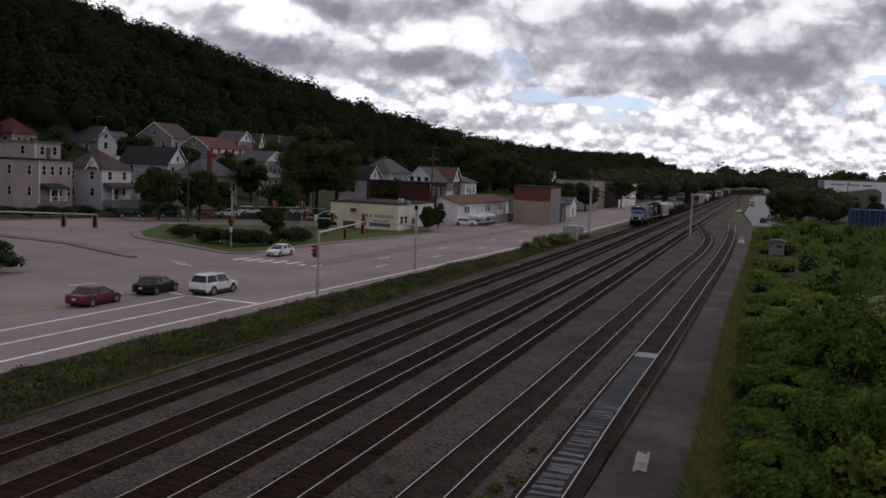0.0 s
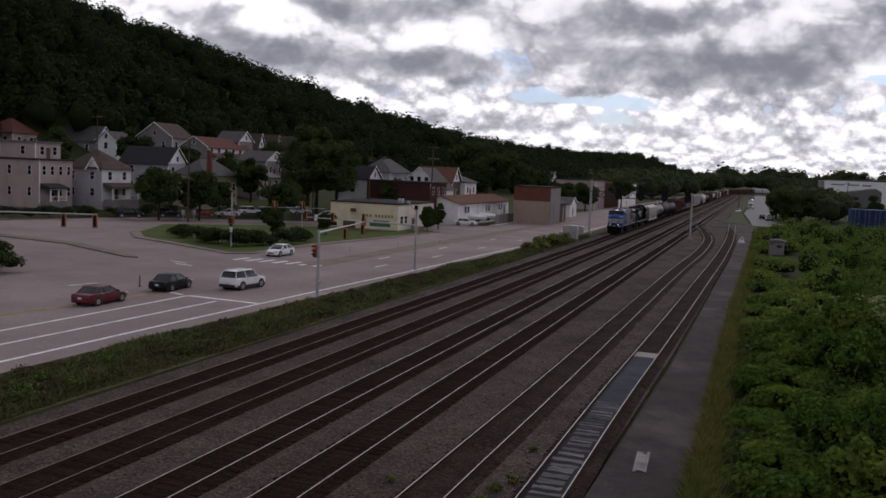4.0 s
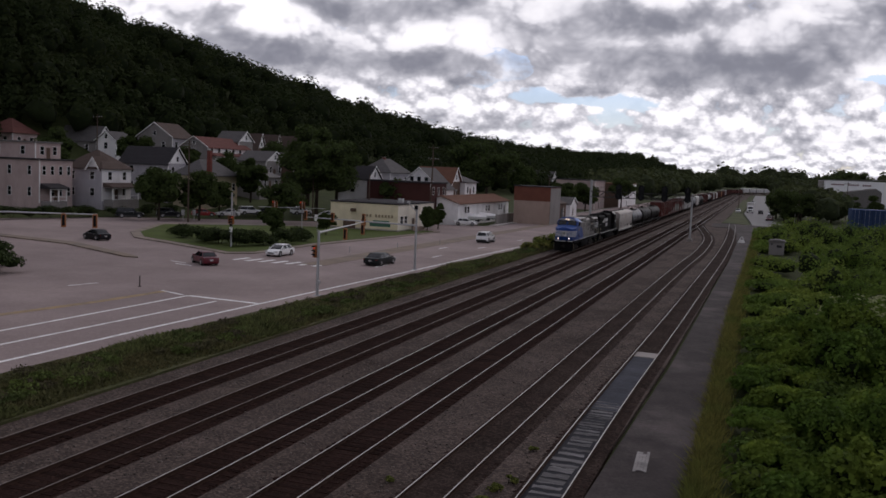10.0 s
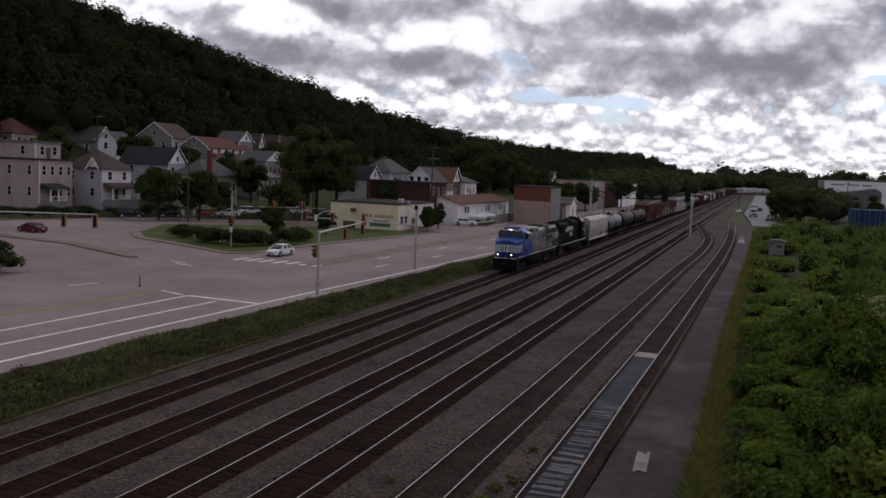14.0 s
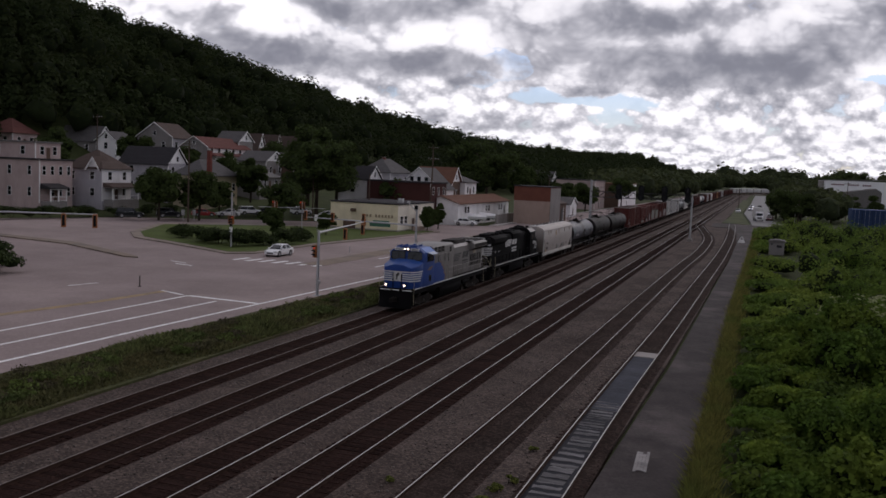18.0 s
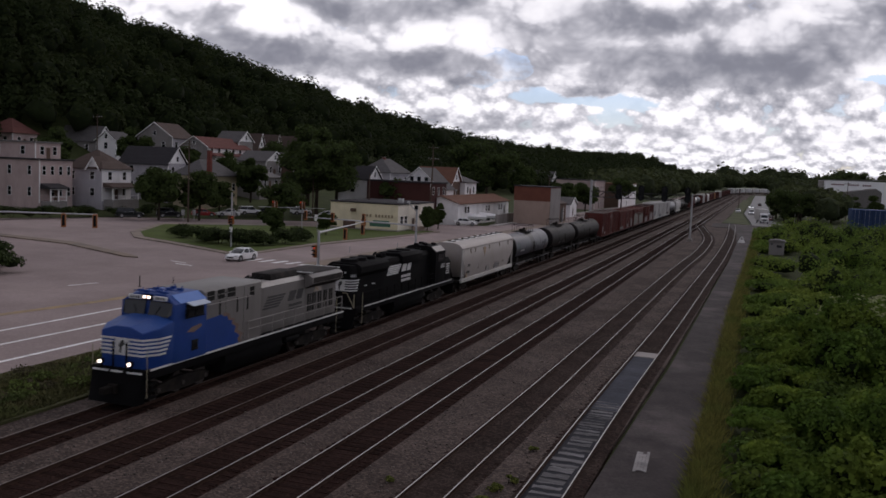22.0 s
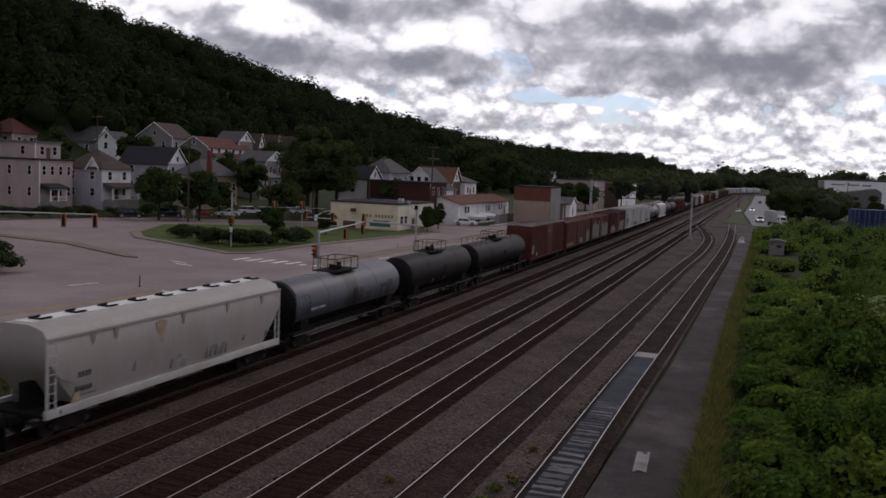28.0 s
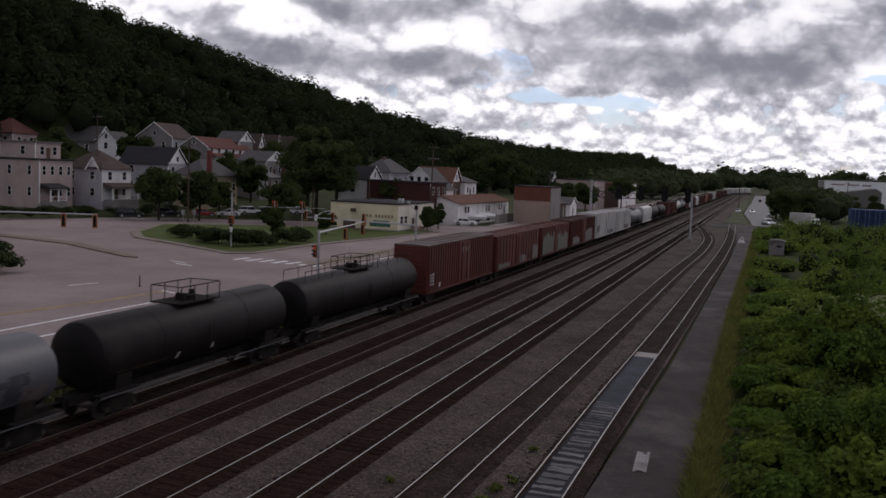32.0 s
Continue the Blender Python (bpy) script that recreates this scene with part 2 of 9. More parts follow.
def let_through(mt, share):
    """Thin leaves pass some of the light from behind."""
    nt = mt.node_tree
    bs, out = nt.nodes["Principled BSDF"], nt.nodes["Material Output"]
    tr, mx = nt.nodes.new("ShaderNodeBsdfTranslucent"), nt.nodes.new("ShaderNodeMixShader")
    nt.links.new(bs.inputs["Base Color"].links[0].from_socket, tr.inputs["Color"])
    mx.inputs[0].default_value = share
    nt.links.new(bs.outputs[0], mx.inputs[1])
    nt.links.new(tr.outputs[0], mx.inputs[2])
    nt.links.new(mx.outputs[0], out.inputs["Surface"])


# ---- mesh building ----
class Shape:
    """Collects simple solids into one mesh."""

    def __init__(self):
        self.v, self.f = [], []

    def add(self, verts, faces):
        k = len(self.v)
        self.v += [tuple(p) for p in verts]
        self.f += [tuple(i + k for i in f) for f in faces]
        return self

    def box(self, cx, cy, cz, sx, sy, sz, m=None):
        x, y, z = sx / 2, sy / 2, sz / 2
        vs = [Vector((cx + a * x, cy + b * y, cz + c * z)) for c in (-1, 1) for b in (-1, 1) for a in (-1, 1)]
        if m is not None:
            vs = [m @ p for p in vs]
        return self.add(vs, [(0, 2, 3, 1), (4, 5, 7, 6), (0, 1, 5, 4), (2, 6, 7, 3), (0, 4, 6, 2), (1, 3, 7, 5)])

    def span(self, x0, x1, y0, y1, z0, z1):
        return self.box((x0 + x1) / 2, (y0 + y1) / 2, (z0 + z1) / 2, abs(x1 - x0), abs(y1 - y0), abs(z1 - z0))

    def cyl(self, p0, p1, r0, r1=None, n=10, caps=True):
        r1 = r0 if r1 is None else r1
        p0, p1 = Vector(p0), Vector(p1)
        w = (p1 - p0).normalized()
        a = w.orthogonal().normalized()
        b = w.cross(a)
        vs = []
        for p, r in ((p0, r0), (p1, r1)):
            vs += [p + (a * math.cos(2 * math.pi * i / n) + b * math.sin(2 * math.pi * i / n)) * r for i in range(n)]
        fs = [(i, (i + 1) % n, n + (i + 1) % n, n + i) for i in range(n)]
        if caps:
            fs += [tuple(range(n - 1, -1, -1)), tuple(range(n, 2 * n))]
        return self.add(vs, fs)

    def prism(self, profile, a0, a1, axis="y"):
        """Extrudes a closed outline of (p, q) from a0 to a1 along an axis. y: p is x, q is z; x: p is y, q is z; z: p is x, q is y."""
        def place(p, q, s):
            return {"y": (p, s, q), "x": (s, p, q), "z": (p, q, s)}[axis]
        n = len(profile)
        vs = [place(p, q, a0) for p, q in profile] + [place(p, q, a1) for p, q in profile]
        fs = [(i, (i + 1) % n, n + (i + 1) % n, n + i) for i in range(n)] + [tuple(range(n - 1, -1, -1)), tuple(range(n, 2 * n))]
        return self.add(vs, fs)

    def lathe(self, rings, n=20, axis="y", c=(0, 0)):
        """Rings of (along, radius) about an axis."""
        vs = []
        for s, r in rings:
            for i in range(n):
                t = 2 * math.pi * i / n
                p, q = c[0] + r * math.cos(t), c[1] + r * math.sin(t)
                vs.append({"y": (p, s, q), "x": (s, p, q), "z": (p, q, s)}[axis])
        fs = []
        for k in range(len(rings) - 1):
            fs += [(k * n + i, k * n + (i + 1) % n, (k + 1) * n + (i + 1) % n, (k + 1) * n + i) for i in range(n)]
        fs += [tuple(range(n - 1, -1, -1)), tuple(range((len(rings) - 1) * n, len(rings) * n))]
        return self.add(vs, fs)

    def loft(self, sections):
        """Skins outlines of equal length, closed at both ends."""
        n = len(sections[0])
        vs = [p for s in sections for p in s]
        fs = []
        for k in range(len(sections) - 1):
            fs += [(k * n + i, k * n + (i + 1) % n, (k + 1) * n + (i + 1) % n, (k + 1) * n + i) for i in range(n)]
        fs += [tuple(range(n - 1, -1, -1)), tuple(range((len(sections) - 1) * n, len(sections) * n))]
        return self.add(vs, fs)

    def mesh(self, name, material, bevel=0.0, smooth=35.0):
        me = bpy.data.meshes.new(name)
        me.from_pydata(self.v, [], self.f)
        bm = bmesh.new()
        bm.from_mesh(me)
        bmesh.ops.recalc_face_normals(bm, faces=bm.faces)
        if bevel:
            bmesh.ops.bevel(bm, geom=[e for e in bm.edges if len(e.link_faces) == 2 and e.calc_face_angle() > 0.6],
                            offset=bevel, segments=2, profile=0.6, affect="EDGES", clamp_overlap=True)
        bm.to_mesh(me)
        bm.free()
        me.materials.append(material)
        if smooth:
            me.shade_smooth()
            me.set_sharp_from_angle(angle=radians(smooth))
        return me


def part(name, shape, material, parent=None, label="", bevel=0.0, smooth=35.0, m=None):
    """One mesh object, under a thing or a part."""
    me = shape if isinstance(shape, bpy.types.Mesh) else shape.mesh(name, material, bevel, smooth)
    ob = new(name, me)
    if parent is not None:
        ob.parent = parent
    if m is not None:
        ob.matrix_basis = m
    return tagged(ob, label=label)


def thing(name, label, category, group="", kind="", m=None):
    ob = new(name)
    ob.empty_display_size = 0.3
    if m is not None:
        ob.matrix_basis = m
    return tagged(ob, label, category, group, kind)


def sheet(name, corners, z0, z1, material):
    """A flat slab with a closed outline of (x, y)."""
    return Shape().prism(corners, z0, z1, "z").mesh(name, material, smooth=0)


def quick_mesh(name, verts, faces, material, smooth=False):
    """A large mesh from arrays of equal-sided faces."""
    me = bpy.data.meshes.new(name)
    nv, nf, k = len(verts), len(faces), faces.shape[1]
    me.vertices.add(nv)
    me.vertices.foreach_set("co", np.asarray(verts, np.float32).ravel())
    me.loops.add(nf * k)
    me.loops.foreach_set("vertex_index", np.asarray(faces, np.int32).ravel())
    me.polygons.add(nf)
    me.polygons.foreach_set("loop_start", np.arange(0, nf * k, k, dtype=np.int32))
    me.polygons.foreach_set("loop_total", np.full(nf, k, np.int32))
    me.update(calc_edges=True)
    me.validate()
    me.materials.append(material)
    if smooth:
        me.shade_smooth()
    return me


def leaf_cloud(rng, centres, radii, per, size, flat=0.8, up=0.35, depth=0.62, wild=0.55, top=1.06):
    """Arrays of leaf sprays (bent quads) strewn over the shells of lumpy ellipsoids."""
    C = np.repeat(np.asarray(centres, float), per, axis=0)
    R = np.repeat(np.asarray(radii, float), per, axis=0)
    n = len(C)
    d = rng.normal(size=(n, 3))
    d /= np.linalg.norm(d, axis=1)[:, None]
    d[:, 2] = np.where(d[:, 2] < -0.35, -d[:, 2] * 0.6, d[:, 2])
    k = rng.uniform(depth, top, size=(n, 1)) ** 0.8
    pos = C + d * R * k
    nrm = d + rng.normal(size=(n, 3)) * wild + np.array([0, 0, up])
    nrm /= np.linalg.norm(nrm, axis=1)[:, None]
    a = np.cross(nrm, rng.normal(size=(n, 3)))
    a /= np.linalg.norm(a, axis=1)[:, None]
    b = np.cross(nrm, a)
    s = np.asarray(size) * rng.uniform(0.55, 1.35, size=(n, 1))
    v = np.stack([pos - a * s, pos - b * s * flat + nrm * s * 0.25, pos + a * s, pos + b * s * flat + nrm * s * 0.25], axis=1)
    # two triangles a spray, bent along the middle
    verts = v.reshape(-1, 3)
    i = np.arange(n)[:, None] * 4
    faces = np.concatenate([i + np.array([[0, 1, 2]]), i + np.array([[0, 2, 3]])])
    return verts, faces


def merge(*packs):
    vs, fs, k = [], [], 0
    for v, f in packs:
        vs.append(v)
        fs.append(f + k)
        k += len(v)
    return np.concatenate(vs), np.concatenate(fs)


# ---- the ground: flat valley floor, the hillside beside it ----
RAIL_X = (-27.058, -23.083, -18.832, -14.952)


def smooth(a, b, x):
    t = np.clip((x - a) / (b - a), 0, 1)
    return t * t * (3 - 2 * t)


def foot_of_hill(y):
    return np.interp(y, [0, 100, 118, 150, 170, 200, 400, 900, 2000], [-135, -128, -122, -104, -86, -68, -64, -62, -40])


def crest(y):
    return np.interp(y, [0, 200, 310, 420, 524, 700, 940, 1300, 1800, 2300, 2700], [69, 58.5, 49.5, 46.2, 34.5, 28, 29, 34.5, 45, 42, 34])


def height(x, y):
    x, y = np.asarray(x, float), np.asarray(y, float)
    u = foot_of_hill(y) - x
    town = 1 - smooth(290, 380, y)
    low = 0.075 * np.clip(u, 0, 45) + 0.19 * town * np.clip(u - 45, 0, 48)
    far = foot_of_hill(y) + 255
    start = np.interp(y, [0, 110, 140, 170, 260, 320, 500], [45, 45, 60, 88, 74, 40, 25])
    s = np.clip((u - start) / np.maximum(far - start, 20), 0, 1.25)
    rise = crest(y) * np.where(s < 1, 0.25 * s + 0.75 * s * s * (3 - 2 * s), 1.0 - 0.9 * (s - 1))
    return -0.42 + low * np.clip(1.6 - s, 0, 1) + rise


def build_ground():
    ys = np.concatenate([np.arange(-60, 420, 10), np.arange(420, 1200, 30), np.arange(1200, 4800, 150)])
    xs = np.concatenate([np.arange(-2400, -420, 180), np.arange(-420, -60, 9), np.arange(-60, 80, 10), np.arange(80, 2500, 160)])
    X, Y = np.meshgrid(xs, ys)
    Z = height(X, Y)
    v = np.stack([X, Y, Z], -1).reshape(-1, 3)
    w = len(xs)
    i = (np.arange(len(ys) - 1)[:, None] * w + np.arange(w - 1)[None, :]).ravel()
    f = np.stack([i, i + 1, i + w + 1, i + w], -1)
    ob = new("ground", quick_mesh("ground", v, f, M["earth"], smooth=True))
    tagged(ob, "dull earth and rough grass of the valley floor and hillside", "ground", kind="structure")


build_ground()


# ---- roads, island and kerbs ----
ROAD_Z = -0.10


def setting(name, me, label, category):
    ob = new(name, me)
    return tagged(ob, label, category, kind="structure")


def ribbon(points, width, z0, z1, shape=None):
    """A slab along a polyline of (x, y)."""
    shape = shape or Shape()
    pts = [Vector(p) for p in points]
    left, right = [], []
    for i, p in enumerate(pts):
        d = (pts[min(i + 1, len(pts) - 1)] - pts[max(i - 1, 0)]).normalized()
        n = Vector((-d.y, d.x)) * width / 2
        left.append(p + n)
        right.append(p - n)
    for i in range(len(pts) - 1):
        q = [left[i], right[i], right[i + 1], left[i + 1]]
        shape.add([(a.x, a.y, z0) for a in q] + [(a.x, a.y, z1) for a in q],
                  [(3, 2, 1, 0), (4, 5, 6, 7), (0, 1, 5, 4), (2, 3, 7, 6), (1, 2, 6, 5), (3, 0, 4, 7)])
    return shape


ROAD = [(-36.6, -40), (-36.4, 40), (-35.6, 80), (-34.4, 120), (-32.8, 170), (-32.2, 260), (-33.5, 420), (-33, 900), (-52, 900), (-51, 370), (-52.2, 208),
        (-54.4, 185), (-66, 180), (-80, 168), (-97, 156), (-113, 143), (-122, 123), (-140, 100), (-170, 60), (-170, -40)]
setting("road", sheet("road", ROAD, -0.5, ROAD_Z, M["asphalt"]), "worn grey-brown asphalt of a wide road junction", "road")

ISLAND = [(-97.5, 132), (-93.5, 123), (-90, 115), (-83.4, 107.4), (-75, 103.6), (-67, 99.6), (-61.6, 96.9), (-59.2, 99.5), (-59.0, 117), (-56.6, 138), (-55.2, 158),
          (-60, 160), (-74, 152), (-88, 142)]


def inset(poly, d):
    """Moves the corners of a counter- or clockwise outline inwards."""
    c = Vector((sum(p[0] for p in poly) / len(poly), sum(p[1] for p in poly) / len(poly)))
    out = []
    for p in poly:
        v = Vector(p) - c
        out.append(tuple(c + v * max(0.0, 1 - d / v.length)))
    return out


add_mat("island_edge", (0.26, 0.215, 0.18), 0.85, var=0.3, scale=0.4, fine=8, bump=0.3, tint=(0.15, 0.125, 0.108), tint_scale=0.5, tint_amount=0.8)
setting("pavement", sheet("pavement", ISLAND, -0.4, 0.05, M["island_edge"]), "tan concrete pavement and kerb round the grassed corner", "pavement")
setting("lawn", sheet("lawn", inset(ISLAND, 1.5), -0.3, 0.09, M["lawn"]), "mown green grass on the corner island", "lawn")
SIDE = [(-52.3, 186), (-52.3, 208), (-51.2, 370), (-51.6, 370), (-53.6, 208), (-54.2, 187)]
setting("kerb", sheet("kerb", SIDE, -0.4, 0.06, M["concrete"]), "pale concrete kerb along the far side of the road", "kerb")


def road_marks():
    z0, z1 = ROAD_Z - 0.02, ROAD_Z + 0.006
    edge = [(-38.6, -20), (-38.5, 38.4), (-38.2, 52), (-37.75, 64.7), (-37.2, 79), (-36.4, 95.6), (-35.7, 120), (-34.9, 139), (-34.0, 168), (-33.6, 260)]
    setting("edge_line", ribbon(edge, 0.30, z0, z1).mesh("edge_line", M["paint_white"], smooth=0), "long white painted line at the road edge", "road marking")
    for k, (pts, w) in enumerate([([(-42.1, -20), (-42.0, 42), (-41.3, 63.6)], 0.26), ([(-45.5, -20), (-45.3, 45), (-44.9, 65)], 0.28),
                                  ([(-44.9, 65.0), (-37.8, 64.5)], 0.5), ([(-48.4, 66.2), (-45.6, 65.1)], 0.3)]):
        setting("lane_line", ribbon(pts, w, z0, z1).mesh("lane_line", M["paint_white"], smooth=0), "worn white painted lane line", "road marking")
    for k in range(7):
        x = -57.4 + 1.72 * k
        s = ribbon([(x, 91.9), (x + 0.25, 95.0)], 0.62, z0, z1)
        setting("crosswalk_bar", s.mesh("crosswalk_bar", M["paint_white"], smooth=0), "short worn white bar of the crosswalk", "road marking")
    for x, y in ((-41.2, 96), (-40.0, 112), (-39.2, 130), (-38.4, 150), (-37.8, 172), (-37.4, 196), (-44.6, 105), (-43.6, 125), (-42.6, 148)):
        setting("lane_dash", ribbon([(x, y), (x + 0.1, y + 3.2)], 0.24, z0, z1).mesh("lane_dash", M["paint_white"], smooth=0), "short white lane dash", "road marking")
    for pts in ([(-49.9, 20), (-49.8, 49.7), (-48.6, 58), (-48.0, 66)],):
        setting("centre_line", ribbon(pts, 0.85, z0, z1).mesh("centre_line", M["paint_yellow"], smooth=0), "faded yellow painted centre line", "road marking")
    med = [(-49.2, 93), (-46.4, 93.5), (-45.8, 120), (-45.2, 160), (-44, 230), (-45.2, 230), (-47.8, 160), (-49, 120)]
    setting("median", sheet("median", med, -0.3, ROAD_Z + 0.03, M["median"]), "flat tan concrete median of the main road", "median")
    nose = [(-110, 101.5), (-97.8, 98.2), (-83, 95.5), (-66.9, 86.8), (-66.2, 86.0), (-68.2, 86.0), (-83, 93.4), (-97.8, 96.2), (-110, 99.5)]
    setting("median", sheet("median", nose, -0.3, 0.06, M["median"]), "low tan concrete median of the side street", "median")
    for x, y in ((-62.0, 86.3), (-60.0, 84.4)):
        setting("lane_dash", ribbon([(x, y), (x + 2.6, y - 0.8)], 0.25, z0, z1).mesh("lane_dash", M["paint_white"], smooth=0), "short white lane dash", "road marking")
    setting("lane_dash", ribbon([(-56.5, 64), (-55.8, 67)], 0.2, z0, z1).mesh("lane_dash", M["paint_white"], smooth=0), "short white lane dash", "road marking")


add_mat("median", (0.235, 0.185, 0.145), 0.85, var=0.2, scale=0.4, fine=8, bump=0.3, tint=(0.16, 0.14, 0.125), tint_amount=0.7)
road_marks()

# the narrow service road beside the tracks, and the road beyond the level crossing
LANE = [(-5.3, -30), (-5.2, 32), (-4.5, 58), (-4.1, 96), (-3.6, 140), (-3.6, 182), (-4.4, 215), (-6.5, 243), (-11, 241), (-12, 262), (-6, 270), (6.4, 264), (3.0, 250), (-0.2, 235), (-0.8, 180), (-1.1, 140), (-1.7, 84), (-1.7, 33), (-1.6, -30)]
setting("service_road", sheet("service_road", LANE, -0.5, -0.13, M["asphalt_dark"]), "dark patched asphalt service road beside the tracks", "road")

FAR_ROAD = [(-1.4, 262), (-2.6, 298), (-5.2, 362), (-4.8, 450), (-4.4, 554), (-4.0, 900), (7.0, 900), (4.5, 576), (4.0, 379), (4.2, 300), (7.5, 275), (22, 256), (21, 250), (6.4, 260)]
setting("far_road", sheet("far_road", FAR_ROAD, -0.5, -0.12, M["asphalt_wet"]), "wet shining asphalt of the road beyond the crossing", "road")

# ---- the verge between road and tracks ----
VERGE = [(-36.5, -40), (-36.3, 40), (-35.5, 80), (-34.3, 120), (-32.7, 168), (-32.1, 260), (-33.4, 420), (-32.9, 900), (-30.0, 900), (-30.0, 168), (-29.6, 30), (-29.6, -40)]
setting("verge", sheet("verge", VERGE, -0.6, -0.06, M["grass"]), "rough grass verge between road and railway", "grass")


WEDGE = [(-9.6, 268), (-2.2, 263.5), (-3.4, 297), (-5.9, 360), (-5.5, 450), (-6.5, 640), (-10.5, 640), (-9.6, 420), (-9.0, 320)]
setting("grass_strip", sheet("grass_strip", WEDGE, -0.5, -0.08, M["strip_grass"]), "rough grass strip between railway and far road", "grass")


# ---- railway: ballast, six tracks ----
BED = [(-30.0, -40), (-30.0, 900), (60, 1500), (75, 1490), (-9, 900), (-8.5, 500), (-9.5, 300), (-7, 264), (-6, 243), (-4.2, 182), (-4.3, 96), (-4.8, 58), (-5.4, 32), (-5.5, -40)]
setting("ballast", sheet("ballast", BED, -0.6, -0.19, M["ballast"]), "grey crushed-stone ballast stained brown between the tracks", "ballast")

CURVE_Y = 860.0


def main_line(x0):
    """Straight, then a long bend to the right."""
    pts = [(x0, y) for y in (-40, 0, 100, 300, 600, CURVE_Y)]
    for k in range(1, 16):
        a = k * 0.05
        pts.append((x0 + 620 * (1 - math.cos(a)), CURVE_Y + 620 * math.sin(a)))
    return pts


def siding(rows, n=60):
    """A smooth line through a few (x, y)."""
    ys = [p[1] for p in rows]
    out = []
    for i in range(n + 1):
        y = ys[0] + (ys[-1] - ys[0]) * i / n
        k = max(0, min(len(rows) - 2, sum(1 for q in ys if q <= y) - 1))
        p0, p1, p2, p3 = (rows[max(0, min(len(rows) - 1, k + j))] for j in (-1, 0, 1, 2))
        t = (y - p1[1]) / (p2[1] - p1[1])
        h = p2[1] - p1[1]
        m1 = (p2[0] - p0[0]) / max(1e-6, p2[1] - p0[1]) * h
        m2 = (p3[0] - p1[0]) / max(1e-6, p3[1] - p1[1]) * h
        x = (2 * t ** 3 - 3 * t * t + 1) * p1[0] + (t ** 3 - 2 * t * t + t) * m1 + (-2 * t ** 3 + 3 * t * t) * p2[0] + (t ** 3 - t * t) * m2
        out.append((x, y))
    return out


LINES = [main_line(x) for x in RAIL_X]
LINES.append(siding([(-10.9, -40), (-10.42, 29), (-10.15, 46), (-9.85, 74), (-9.3, 120), (-8.6, 150), (-8.75, 177), (-9.6, 195), (-11.5, 216), (-13.5, 235), (-14.7, 252), (-14.95, 275)]))
LINES.append(siding([(-6.9, -40), (-6.62, 31), (-6.55, 45), (-6.3, 60), (-5.95, 80), (-5.45, 116), (-5.1, 143), (-5.05, 184), (-5.7, 225), (-6.6, 262)]))
HEAD = [(-0.024, 0.002), (0.024, 0.002), (0.024, -0.036), (-0.024, -0.036)]
FOOT = [(-0.035, -0.003), (0.035, -0.003), (0.035, -0.036), (0.012, -0.055), (0.012, -0.15), (0.07, -0.172), (0.07, -0.182), (-0.07, -0.182), (-0.07, -0.172), (-0.012, -0.15), (-0.012, -0.055), (-0.035, -0.036)]


def along(line, offset):
    pts = [Vector(p) for p in line]
    out = []
    for i, p in enumerate(pts):
        d = (pts[min(i + 1, len(pts) - 1)] - pts[max(i - 1, 0)]).normalized()
        out.append((p + Vector((d.y, -d.x)) * offset, d))
    return out


def rail_shape(line, offset, profile):
    secs = []
    for p, d in along(line, offset):
        secs.append([(p.x + d.y * a, p.y - d.x * a, z) for a, z in profile])
    return Shape().loft(secs)


def walk_line(line, step, y0, y1):
    """Points and headings every step metres between y0 and y1."""
    out, carry = [], 0.0
    for a, b in zip(line[:-1], line[1:]):
        a, b = Vector(a), Vector(b)
        d = b - a
        s = carry
        while s < d.length:
            p = a + d * (s / d.length)
            if y0 <= p.y <= y1:
                out.append((p, math.atan2(-d.x, d.y)))
            s += step
        carry = s - d.length
    return out


def build_tracks():
    tie = Shape().box(0, 0, 0, 2.3, 0.23, 0.12).mesh("tie", M["tie"], bevel=0.012, smooth=0)
    rng = random.Random(4)
    for k, line in enumerate(LINES):
        shiny = k != 4 and k != 0
        t = thing("railway_track", ("bright-worn steel rails on dark wooden ties in brown-stained ballast", "dull steel rails of a siding on half-buried dark ties")[k > 3],
                  "railway track", "railway tracks", "structure")
        # the oily bed under the ties
        secs = [[(p.x + d.y * a, p.y - d.x * a, z) for a, z in ((-1.05, -0.19), (-0.9, -0.160), (1.0, -0.160), (1.35, -0.19), (1.35, -0.4), (-1.05, -0.4))] for p, d in along(line, 0)]
        part("bed", Shape().loft(secs), M["oily_bed" if k < 4 else "siding_bed"], t, "dark brown oil-stained gravel", smooth=0)
        for side in (-0.7525, 0.7525):
            r = part("rail", rail_shape(line, side, FOOT), M["rail_rust"], t, smooth=0)
            part("rail_head", rail_shape(line, side, HEAD), M["railhead" if k > 1 else "railhead_dull"], r, "polished steel running surface", smooth=0)
        far = Shape()
        for i, (p, a) in enumerate(walk_line(line, 0.53, 18, 420)):
            m = Matrix.Translation((p.x + 0.08 + rng.uniform(-0.11, 0.11), p.y, (-0.212 if k < 4 else -0.245) + rng.uniform(0, 0.014))) @ Matrix.Rotation(a + rng.uniform(-0.015, 0.015), 4, "Z")
            if i < 150:
                ob = new("tie", tie)
                ob.parent = t
                ob.matrix_basis = m
            elif p.y < 260:
                far.box(0, 0, 0, 2.3, 0.23, 0.12, m)
        if far.v:
            tagged(part("far_ties", far, M["tie_far"], t, "dark wooden ties receding along the track", smooth=0), kind="stuff")


build_tracks()


# ---- the freight train ----
def FRONT(t):
    """Where the front coupler of the train is along the line, speeding up a little."""
    return 215.9 - 8.528 * t + 0.0259 * t * t - 0.000746 * t ** 3


